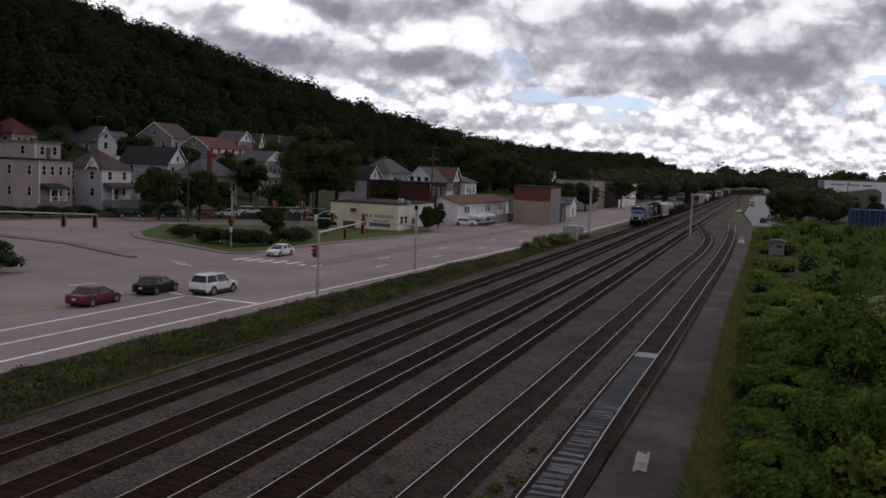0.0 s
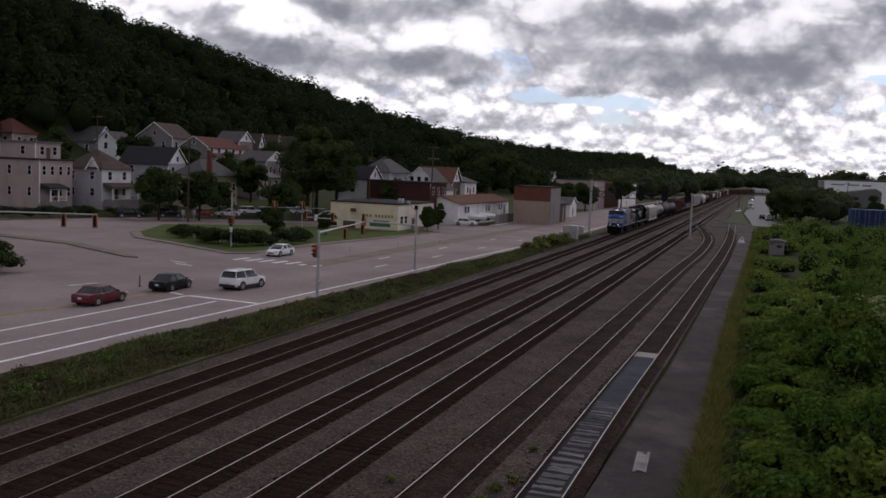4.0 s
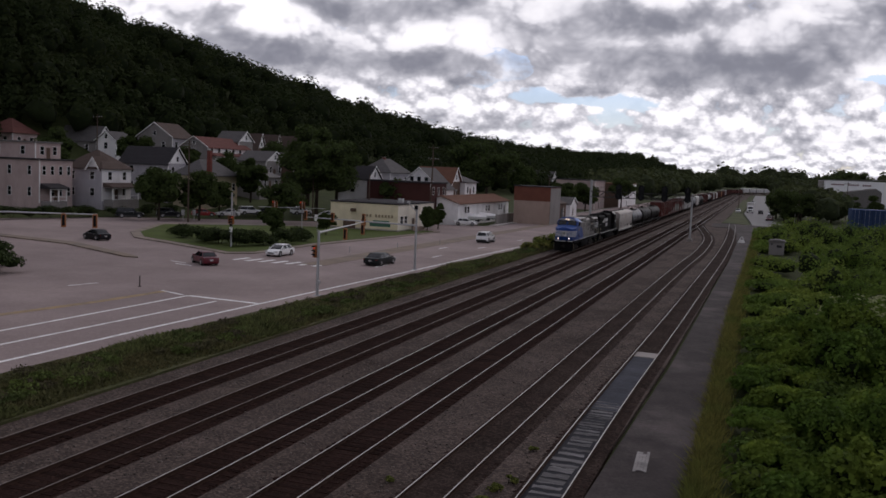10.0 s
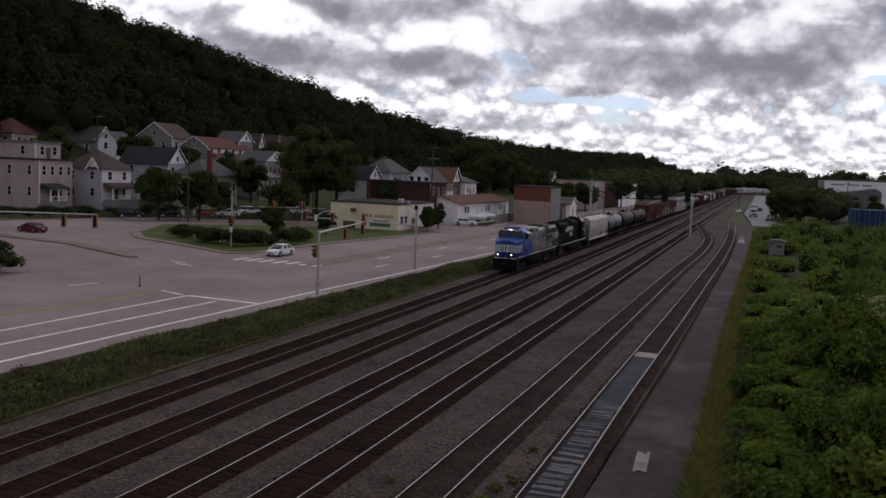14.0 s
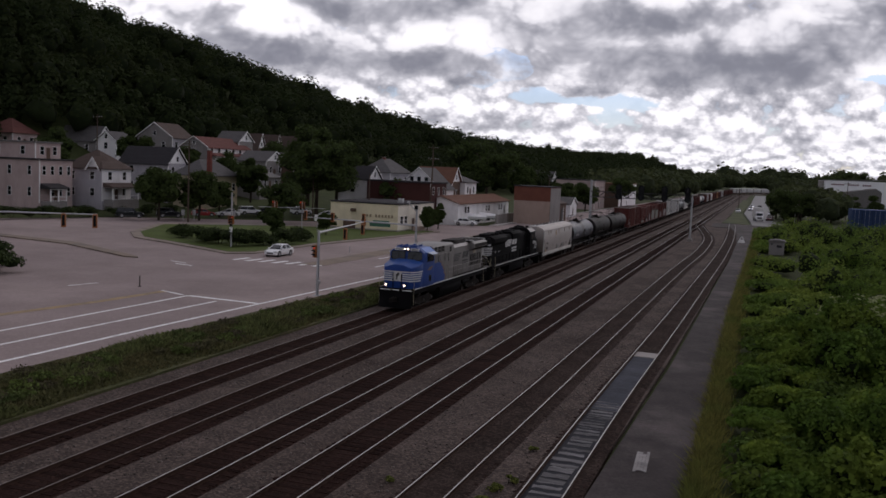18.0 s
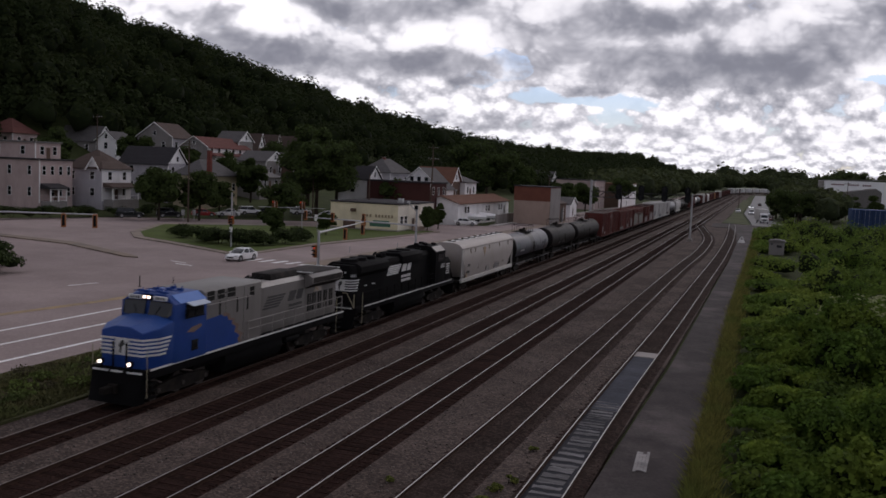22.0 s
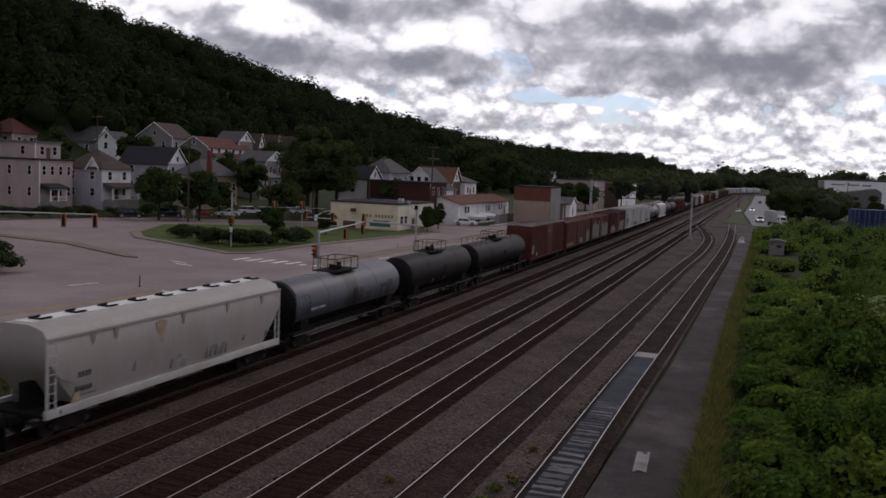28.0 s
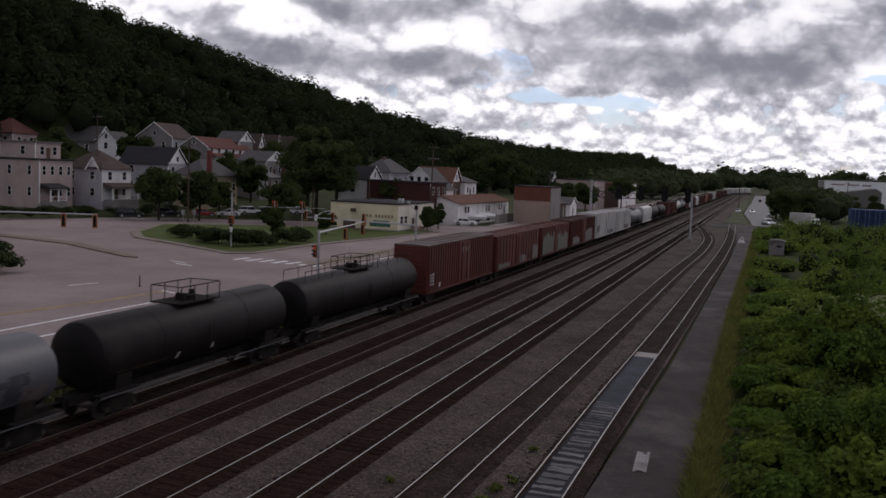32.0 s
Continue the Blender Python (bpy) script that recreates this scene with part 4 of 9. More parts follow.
        edge = [(8.86, D + 0.02), (9.16, D + 0.02), (8.98, 2.0), (9.28, 2.2), (8.72, 2.46), (8.86, 2.76), (8.42, 2.92), (8.45, 3.12), (8.02, 3.2), (7.9, 3.46), (7.4, 3.56), (7.38, 3.36), (7.72, 3.34), (7.78, 3.12), (8.2, 3.05), (8.12, 2.85), (8.52, 2.70), (8.42, 2.42), (8.92, 2.15), (8.70, 2.0)]
        part("fade_edge", Shape().prism(edge, s * 1.39, s * 1.412, "x"), M["orange_fade"], t, "faded orange flame edge", smooth=0)
        for y0, y1, z0, z1 in ((5.88, 6.52, 4.32, 4.80), (6.80, 7.44, 4.32, 4.80), (7.70, 8.44, 4.32, 4.80), (9.90, 10.36, 4.14, 4.62)):
            g = part("hood_grille", Shape().span(s * 1.39, s * 1.412, y0, y1, z0, z1), M["loco_grille"], t, "dark grille opening", smooth=0)
            part("grille_bar", Shape().span(s * 1.40, s * 1.425, y0, y1, (z0 + z1) / 2 - 0.015, (z0 + z1) / 2 + 0.015), M["loco_grey"], g, smooth=0)
        for y in (6.95, 8.60, 9.62):
            part("door_slit", Shape().span(s * 1.39, s * 1.408, y, y + 0.14, 3.42, 4.20), M["loco_grille"], t, "dark door gap", smooth=0)
        for y in (7.55, 9.3):
            part("panel_seam", Shape().span(s * 1.39, s * 1.404, y, y + 0.02, 1.85, 4.75), M["loco_grille"], t, smooth=0)
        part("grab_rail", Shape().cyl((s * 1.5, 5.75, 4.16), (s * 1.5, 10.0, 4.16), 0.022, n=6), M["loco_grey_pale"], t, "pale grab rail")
    part("engine_hood", Shape().prism([(-1.0, D), (1.0, D), (1.0, 4.32), (0.80, 4.55), (-0.80, 4.55), (-1.0, 4.32)], 11.1, 17.0), M["loco_grey"], t, "grey engine hood", bevel=0.02)
    # pale overlays on the hood's upper faces: reflected sky put into the colour
    for s in (-1, 1):
        part("hood_shoulder", Shape().prism([(s * 1.015, 4.32), (s * 0.80, 4.57), (s * 0.78, 4.54), (s * 0.99, 4.30)], 11.12, 16.9), M["loco_grey_pale"], t, "hood shoulder, sky light put into its pale grey", smooth=0)
    part("hood_top", Shape().span(-0.79, 0.79, 11.2, 13.0, 4.55, 4.60), M["loco_grey_pale"], t, "hood roof, sky reflection put into its pale grey", smooth=0)
    part("exhaust", Shape().prism([(-0.7, 4.55), (0.7, 4.55), (0.6, 4.92), (-0.6, 4.92)], 13.4, 16.6), M["soot"], t, "sooty exhaust housing", bevel=0.03)
    for x, y in ((0.0, 11.7), (0.25, 12.0), (0.5, 12.2), (-0.3, 12.1)):
        part("horn", Shape().cyl((x, y, 4.72), (x, y + 0.45, 4.80), 0.05, 0.10, n=8).cyl((x, y + 0.1, 4.55), (x, y + 0.1, 4.72), 0.03, n=6), M["loco_black"], t)
    part("radiator_hood", Shape().prism([(-1.0, D), (1.0, D), (1.0, 3.75), (1.5, 4.02), (1.5, 4.42), (1.22, 4.60), (-1.22, 4.60), (-1.5, 4.42), (-1.5, 4.02), (-1.0, 3.75)], 17.0, 21.3), M["loco_grey"], t, "grey radiator section", bevel=0.02)
    part("radiator_top", Shape().prism([(-1.2, 4.60), (1.2, 4.60), (1.1, 4.68), (-1.1, 4.68)], 16.7, 21.2), M["soot"], t, "dark sooty radiator roof", smooth=0)
    for y in (17.3, 21.2):
        part("roof_line", Shape().span(-1.2, 1.3, y, y + 0.10, 4.66, 4.705), M["mark_white"], t, "white line across the roof", smooth=0)
    for s in (-1, 1):
        part("radiator_grille", Shape().span(s * 1.49, s * 1.512, 17.2, 21.2, 4.06, 4.40), M["soot"], t, "sooty radiator grille", smooth=0)
        part("soot_band", Shape().prism([(s * 1.012, 3.76), (s * 1.512, 4.03), (s * 1.50, 4.00), (s * 1.012, 3.70)], 17.1, 21.25), M["soot"], t, "sooty underside of the overhang", smooth=0)
        x = s * 1.0
        st = Shape()
        for i in range(5):
            z = 3.02 + i * 0.152
            d0, d1 = 11.95 + 0.55 * i / 4, 13.70 + 0.80 * i / 4
            st.prism([(d0, z), (d1, z), (d1 + 0.12, z + 0.105), (d0 + 0.06, z + 0.105)], x - 0.012, x + 0.012, "x")
        part("side_stripe_block", st, M["mark_dark"], t, "dark slanted stripes", smooth=0)
        for q in ([(14.85, 3.2), (15.6, 3.2), (15.95, 3.78), (15.15, 3.78)], [(15.85, 3.2), (16.55, 3.2), (16.84, 3.78), (16.15, 3.78)]):
            part("side_mark", Shape().prism(q, x - 0.012, x + 0.012, "x"), M["mark_dark"], t, "dark plain emblem shape", smooth=0)
        for z in (2.92, 2.66):
            for j in range(7):
                part("letter_bar", Shape().box(x, 15.1 + 0.235 * j, z, 0.024, 0.17, 0.15), M["mark_dark"], t, smooth=0)
        for y0 in (17.35, 18.0, 18.75, 19.55, 20.35):
            dd = part("hood_door", Shape().span(s * 0.99, s * 1.014, y0, y0 + 0.5, 2.25, 3.35), M["loco_grille"], t, "dark louvred door", smooth=0)
            part("door_rib", Shape().span(s * 1.0, s * 1.03, y0 + 0.22, y0 + 0.27, 2.25, 3.35), M["loco_grey"], dd, smooth=0)
        part("worn_patch", Shape().prism([(18.2, 3.4), (19.3, 3.38), (19.2, 3.66), (18.4, 3.7)], x - 0.011, x + 0.011, "x"), M["rust_faint"], t, "yellowed worn patch", smooth=0)
        handrail(t, s * 1.46, [9.7 + 1.3 * i for i in range(10)], D, D + 1.05, "loco_grey_pale")
        for i in range(5):
            part("rear_stripe", Shape().span(s * 0.9, s * 1.02, 21.30, 21.33, 2.3 + 0.2 * i, 2.4 + 0.2 * i), M["mark_white"], t, "white stripe on the rear end", smooth=0)
    return t


def second_engine():
    """Runs long hood first; its cab is at the rear."""
    t = thing("locomotive", "black diesel locomotive with white stripes, running long hood first", "locomotive", "locomotives")
    L, D = 23.0, 1.66
    part("frame", Shape().span(-1.5, 1.5, 1.0, L - 0.9, 1.28, D), M["loco_black"], t, bevel=0.02)
    for s in (-1, 1):
        for k in range(14):
            part("sill_dash", Shape().span(s * 1.5, s * 1.517, 2.4 + k * 1.36, 3.62 + k * 1.36, D - 0.06, D + 0.03), M["mark_white"], t, "white dash along the deck", smooth=0)
    for e, y0 in ((-1, 1.0), (1, L - 1.0)):
        part("pilot", Shape().loft([[(-1.45, y0, D - 0.05), (1.45, y0, D - 0.05), (1.45, y0 + 0.1, D - 0.05), (-1.45, y0 + 0.1, D - 0.05)], [(-1.35, y0 + e * 0.3, 0.25), (1.35, y0 + e * 0.3, 0.25), (1.35, y0 + e * 0.3 + 0.1, 0.25), (-1.35, y0 + e * 0.3 + 0.1, 0.25)]]),
             M["loco_black"], t, smooth=0)
    part("pilot_edge", Shape().span(-0.5, 1.2, 0.96, 1.0, D - 0.07, D - 0.01), M["mark_white"], t, "white end deck edge", smooth=0)
    coupler(t, 0.6, -1), coupler(t, L - 0.6, 1)
    rail_truck(t, 4.6, 3, 1.95, 0.5), rail_truck(t, L - 4.8, 3, 1.95, 0.5)
    part("fuel_tank", Shape().prism([(-1.35, 1.28), (1.35, 1.28), (1.42, 0.85), (1.2, 0.38), (-1.2, 0.38), (-1.42, 0.85)], 8.2, 14.6), M["loco_black"], t, bevel=0.05)
    prof = [(-1.0, D), (1.0, D), (1.0, 4.25), (0.82, 4.5), (-0.82, 4.5), (-1.0, 4.25)]
    part("long_hood", Shape().loft([[(x * 0.72, 1.55, z) for x, z in prof], [(x, 1.95, z) for x, z in prof], [(x, 17.0, z) for x, z in prof]]), M["loco_black"], t, "black long hood", bevel=0.02)
    part("radiator_flare", Shape().prism([(-1.0, 3.65), (-1.32, 3.95), (-1.32, 4.40), (-0.95, 4.62), (0.95, 4.62), (1.32, 4.40), (1.32, 3.95), (1.0, 3.65)], 2.1, 7.2), M["loco_black"], t, bevel=0.02)
    for y in (2.9, 4.4, 5.9):
        part("roof_fan", Shape().cyl((0, y, 4.60), (0, y, 4.84), 0.68, 0.62, n=18), M["loco_black"], t, "round radiator fan housing")
    part("dynamic_brake", Shape().prism([(-1.15, 3.9), (1.15, 3.9), (1.15, 4.50), (0.85, 4.74), (-0.85, 4.74), (-1.15, 4.50)], 10.2, 14.6), M["loco_black"], t, bevel=0.02)
    for y in (11.3, 13.2):
        part("roof_fan", Shape().cyl((0, y, 4.72), (0, y, 4.86), 0.62, 0.56, n=18), M["loco_black"], t, "round brake fan housing")
    part("exhaust", Shape().box(0, 8.6, 4.62, 0.5, 0.8, 0.34), M["loco_black"], t, bevel=0.03)
    for x in (-0.2, 0.1, 0.4):
        part("horn", Shape().cyl((x, 7.5, 4.72), (x, 8.0, 4.86), 0.06, 0.11, n=8).cyl((x, 7.6, 4.5), (x, 7.6, 4.74), 0.03, n=6), M["loco_black"], t)
    cab = [(-1.52, D), (1.52, D), (1.52, 4.40), (1.05, 4.80), (0.65, 4.88), (-0.65, 4.88), (-1.05, 4.80), (-1.52, 4.40)]
    part("cab", Shape().prism(cab, 16.95, 19.4), M["loco_black"], t, "black cab", bevel=0.03)
    for s in (-1, 1):
        # the black cab's roof edge in grey: sky light put into its colour
        part("cab_roof_panel", Shape().prism([(s * 1.535, 4.43), (s * 1.06, 4.835), (s * 1.03, 4.79), (s * 1.50, 4.39)], 17.0, 19.3), M["roof_edge_lit"], t, "sloping roof edge, sky light put into its grey", smooth=0)
        part("cab_window", Shape().span(s * 1.515, s * 1.53, 17.5, 18.9, 3.55, 4.15), M["glass_dark"], t, smooth=0)
    for x, y in ((-0.4, 17.2), (0.3, 17.6), (-0.1, 18.4), (0.6, 18.8), (-0.6, 19.0), (0.1, 16.4), (-0.3, 15.8)):
        part("roof_fitting", Shape().box(x, y, 4.94 if y > 17 else 4.6, 0.36, 0.3, 0.2), M["loco_black"], t, bevel=0.02)
    part("short_hood", Shape().prism([(-1.2, D), (1.2, D), (1.2, 3.25), (0.95, 3.6), (-0.95, 3.6), (-1.2, 3.25)], 19.4, 21.9), M["loco_black"], t, "black short hood", bevel=0.04)
    for s in (-1, 1):
        for i in range(5):
            part("nose_stripe", Shape().span(s * 1.19, s * 1.214, 20.6, 21.5, 2.2 + 0.2 * i, 2.3 + 0.2 * i), M["mark_white"], t, "white stripe on the short hood", smooth=0)
        x = s * 1.004
        st = Shape()
        for i in range(5):
            z = 3.24 + i * 0.148
            d0, d1 = 7.5 + 0.28 * i / 4, 9.70 + 0.68 * i / 4
            st.prism([(d0, z), (d1, z), (d1 + 0.12, z + 0.10), (d0 + 0.05, z + 0.10)], x - 0.012, x + 0.012, "x")
        part("side_stripe_block", st, M["mark_white"], t, "white slanted stripes", smooth=0)
        for q in ([(10.42, 3.3), (11.3, 3.3), (11.62, 3.96), (10.75, 3.96)], [(11.55, 3.3), (12.3, 3.3), (12.6, 3.96), (11.86, 3.96)]):
            part("side_mark", Shape().prism(q, x - 0.012, x + 0.012, "x"), M["mark_white"], t, "white plain emblem shape", smooth=0)
        for z, n in ((2.92, 7), (2.60, 8)):
            for j in range(n):
                part("letter_bar", Shape().box(x, 10.4 + 2.0 / n * (j + 0.5), z, 0.024, 2.0 / n * 0.72, 0.2), M["mark_white"], t, "white lettering bar", smooth=0)
        handrail(t, s * 1.46, [2.2 + 1.45 * i for i in range(11)], D, D + 0.95, "loco_black")
        for y in (3.6, 5.0):
            part("handle", Shape().box(s * 1.02, y, 2.95, 0.03, 0.45, 0.05), M["mark_white"], t, "small white grab", smooth=0)
    # end panel with stripes on the bevelled corners and the badge in the middle
    part("end_badge", Shape().span(-0.34, 0.34, 1.525, 1.56, 2.70, 3.50), M["mark_white"], t, "white badge panel", smooth=0)
    part("end_badge_dark", Shape().prism([(-0.12, 2.8), (-0.02, 2.78), (0.0, 3.05), (0.16, 3.18), (0.10, 3.42), (-0.04, 3.36), (-0.18, 3.1), (-0.1, 2.98)], 1.512, 1.53), M["mark_dark"], t, "dark plain badge shape", smooth=0)
    for i in range(5):
        z, h = 2.70 + i * 0.178, 0.092
        back = 2.15 + 0.3 * i / 4
        for s in (-1, 1):
            part("end_stripe", Shape().loft([[(s * 0.34, 1.53, z), (s * 0.34, 1.56, z), (s * 0.34, 1.56, z + h), (s * 0.34, 1.53, z + h)],
                                             [(s * 0.735, 1.53, z), (s * 0.70, 1.57, z), (s * 0.70, 1.57, z + h), (s * 0.735, 1.53, z + h)],
                                             [(s * 1.022, 1.93, z), (s * 0.97, 1.97, z), (s * 0.97, 1.97, z + h), (s * 1.022, 1.93, z + h)],
                                             [(s * 1.024, back, z), (s * 0.97, back, z), (s * 0.97, back, z + h), (s * 1.024, back, z + h)]]), M["mark_white"], t, "white stripe round the hood end", smooth=0)
    for s in (-1, 1):
        b = part("number_board", Shape().box(0, 0, 0, 0.5, 0.05, 0.26), M["board_grey"], t, "grey number board", m=pose(s * 0.875, 1.735, 3.78, 0, 0, s * 55), bevel=0.01)
        writing("6935", 0.2, M["mark_white"], b, pose(0, -0.03, -0.07, 90, 0, 0))
        writing("6935", 0.50, M["mark_white"], t, Matrix.Translation((s * 1.535, 18.75, 2.95)) @ (SIDE_R if s > 0 else Matrix.Rotation(math.pi, 4, "Z") @ SIDE_R))
        part("corner_rail", Shape().cyl((s * 1.3, 1.05, D), (s * 1.3, 1.05, 2.6), 0.03, n=6).cyl((s * 1.3, 1.05, 1.7), (s * 0.75, 1.05, 2.65), 0.028, n=6).cyl((s * 0.75, 1.05, 2.65), (s * 0.4, 1.05, 2.65), 0.025, n=6), M["pale_rail"], t, "pale yellow grab rail")
        sh = Shape()
        for i in range(4):
            sh.span(s * 1.15, s * 1.5, 1.25, 2.0, 0.4 + 0.33 * i, 0.44 + 0.33 * i)
        part("steps", sh, M["loco_black"], t, smooth=0)
        part("step_grab", Shape().cyl((s * 1.5, 2.05, 0.5), (s * 1.5, 2.05, 2.6), 0.02, n=6), M["pale_rail"], t, "pale grab iron")
    part("classification_light", Shape().cyl((-0.35, 1.53, 4.0), (-0.35, 1.56, 4.0), 0.06, n=10).cyl((0.35, 1.53, 4.0), (0.35, 1.56, 4.0), 0.06, n=10), M["mark_white"], t)
    return t


add_mat("pale_rail", (0.34, 0.30, 0.20), 0.6, var=0.15, bump=0.05)
add_mat("awning_blue", (0.075, 0.17, 0.46), 0.5, var=0.1, scale=0.8, fine=5, bump=0.04, spec=0.3)
add_mat("awning_pale", (0.42, 0.47, 0.56), 0.5, var=0.1, scale=0.8, fine=5, bump=0.04)
# pale rails, and the sky light painted on the hood's upper faces
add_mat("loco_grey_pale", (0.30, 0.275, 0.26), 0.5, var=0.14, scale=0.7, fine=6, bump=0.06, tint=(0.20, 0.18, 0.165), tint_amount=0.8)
add_mat("soot", (0.020, 0.017, 0.016), 0.8, var=0.4, scale=0.9, fine=6, bump=0.1, tint=(0.060, 0.050, 0.045), tint_scale=0.7, tint_amount=0.8)
add_mat("board_grey", (0.06, 0.06, 0.062), 0.6, var=0.1, bump=0.02)
add_mat("roof_edge_lit", (0.16, 0.145, 0.138), 0.5, 0.3, var=0.15, scale=0.8, fine=6, bump=0.05)


def covered_hopper(L, body, sill, label, near=False):
    t = thing("covered_hopper_car", label, "hopper car", "freight cars")
    y0, y1 = 0.75, L - 0.75
    prof = [(-1.45, 1.35), (1.45, 1.35), (1.60, 2.2), (1.62, 3.3), (1.58, 4.10), (1.28, 4.50), (0.62, 4.68), (-0.62, 4.68), (-1.28, 4.50), (-1.58, 4.10), (-1.62, 3.3), (-1.60, 2.2)]

    def sec(y, lo):
        return [(x, y, max(z, lo)) for x, z in prof]
    part("body", Shape().loft([sec(y0 + 0.1, 3.3), sec(y0 + 0.75, 2.5), sec(y0 + 1.7, 1.35), sec(y1 - 1.7, 1.35), sec(y1 - 0.75, 2.5), sec(y1 - 0.1, 3.3)]), M[body], t, "smooth pale steel sides", smooth=40)
    for s in (-1, 1):
        part("side_sill", Shape().span(s * 1.42, s * 1.60, y0, y1, 1.02, 1.36), M[sill], t, "pale side sill", bevel=0.015)
        part("top_chord", Shape().span(s * 1.50, s * 1.64, y0 + 0.05, y1 - 0.05, 4.10, 4.22), M[body], t, bevel=0.015)
        for y, d in ((y0, 1), (y1, -1)):
            part("corner_post", Shape().cyl((s * 1.55, y + d * 0.06, 1.05), (s * 1.55, y + d * 0.06, 4.2), 0.055, n=6).cyl((s * 1.55, y + d * 0.5, 1.05), (s * 1.55, y + d * 0.5, 2.6), 0.03, n=6), M[sill], t, "pale corner post")
            if near:
                part("ladder", ladder_rungs(Shape(), s * 1.6, y + d * 0.3, 0.4, 1.3, 3.9, 8), M[sill], t)
    part("running_board", Shape().span(-0.42, 0.42, y0 + 0.4, y1 - 0.4, 4.66, 4.73), M["strip_white"], t, "white roof hatch strip", smooth=0)
    n = 9
    for i in range(n):
        y = y0 + 1.0 + (y1 - y0 - 2.0) * i / (n - 1)
        part("roof_hatch", Shape().box(0.1, y, 4.77, 0.62, 0.08, 0.08).box(0.38, y + 0.28, 4.77, 0.08, 0.56, 0.08).box(-0.2, y + 0.28, 4.77, 0.08, 0.56, 0.08), M["under"], t, "dark hatch bar", smooth=0)
    for y in (L * 0.3, L * 0.5, L * 0.7):
        part("discharge_bay", Shape().loft([[(-1.3, y - 1.9, 1.36), (1.3, y - 1.9, 1.36), (1.3, y + 1.9, 1.36), (-1.3, y + 1.9, 1.36)], [(-0.5, y - 0.5, 0.42), (0.5, y - 0.5, 0.42), (0.5, y + 0.5, 0.42), (-0.5, y + 0.5, 0.42)]]), M["under"], t, smooth=0)
    for y, d in ((y0, 1), (y1, -1)):
        part("end_platform", Shape().box(0, y + d * 0.6, 1.12, 2.9, 1.2, 0.12).box(0, y + d * 1.0, 1.7, 0.3, 1.2, 1.1), M["under"], t, smooth=0)
    part("centre_sill", Shape().span(-0.3, 0.3, 0.4, L - 0.4, 0.8, 1.1), M["under"], t, smooth=0)
    rail_truck(t, 2.6), rail_truck(t, L - 2.6)
    coupler(t, 0.4, -1), coupler(t, L - 0.4, 1)
    if near:
        for s in (-1, 1):
            x = s * 1.612
            for z, n, yy in ((2.50, 4, 2.55), (1.92, 5, 2.45), (1.62, 6, 2.6)):
                for j in range(n):
                    part("reporting_bar", Shape().box(s * (1.60 - max(0, 2.2 - z) * 0.176), yy + 0.2 * j, z, 0.03, 0.14, 0.24 if z > 1.7 else 0.1), M["mark_dark" if z > 1.7 else "mark_faint"], t, "dark stencilled bar", smooth=0)
            for yy, zz, hh in ((5.9, 2.0, 0.5), (14.9, 1.9, 0.28), (17.2, 1.75, 0.3)):
                part("scuff", Shape().prism([(yy, zz), (yy + 0.16, zz - 0.05), (yy + 0.2, zz + hh), (yy + 0.1, zz + hh * 0.8)], s * 1.5, s * 1.606, "x"), M["mark_faint"], t, "dark scuff mark", smooth=0)
            part("sill_bar", Shape().box(s * 1.602, 1.5, 1.2, 0.012, 0.1, 0.16), M["mark_dark"], t, smooth=0)
            for k, yy in enumerate((3.2, 4.6, 9.4, 13.2, 16.6)):
                part("rust_stain", Shape().prism([(yy, 4.06), (yy + 0.3, 4.04), (yy + 0.2, 3.7 - 0.1 * (k % 3)), (yy + 0.08, 3.6)], s * 1.585, s * 1.628, "x"), M["hopper_dirt"], t, "thin dirt streak", smooth=0)
            part("rust_stain", Shape().prism([(7.45, 3.92), (7.8, 4.0), (8.25, 3.9), (8.18, 3.5), (8.0, 3.3), (7.92, 2.95), (7.8, 3.3), (7.55, 3.5)], s * 1.59, s * 1.628, "x"), M["rust_faint"], t, "orange rust stain", smooth=0)
            part("rust_corner", Shape().prism([(2.15, 1.38), (2.65, 1.38), (2.62, 1.9), (2.3, 1.75)], s * 1.5, s * 1.545, "x"), M["rust_faint"], t, smooth=0)
            part("primer_patch", Shape().prism([(8.7, 1.55), (9.8, 1.5), (9.95, 1.85), (9.6, 1.9), (9.4, 2.2), (9.1, 1.95), (8.75, 2.0)], s * 1.48, s * 1.592, "x"), M["hopper_scribble"], t, "grey spray scribble patch", smooth=0)
            for j in range(4):
                yy = 11.6 + 0.46 * j
                part("scribble", Shape().prism([(yy, 1.5), (yy + 0.12, 1.5), (yy + 0.14, 1.95), (yy + 0.32, 1.98), (yy + 0.32, 1.52), (yy + 0.42, 1.5), (yy + 0.44, 2.12), (yy + 0.02, 2.1)], s * 1.48, s * 1.594, "x"), M["hopper_scribble"], t, "grey sprayed letter-like scribble", smooth=0)
    return t


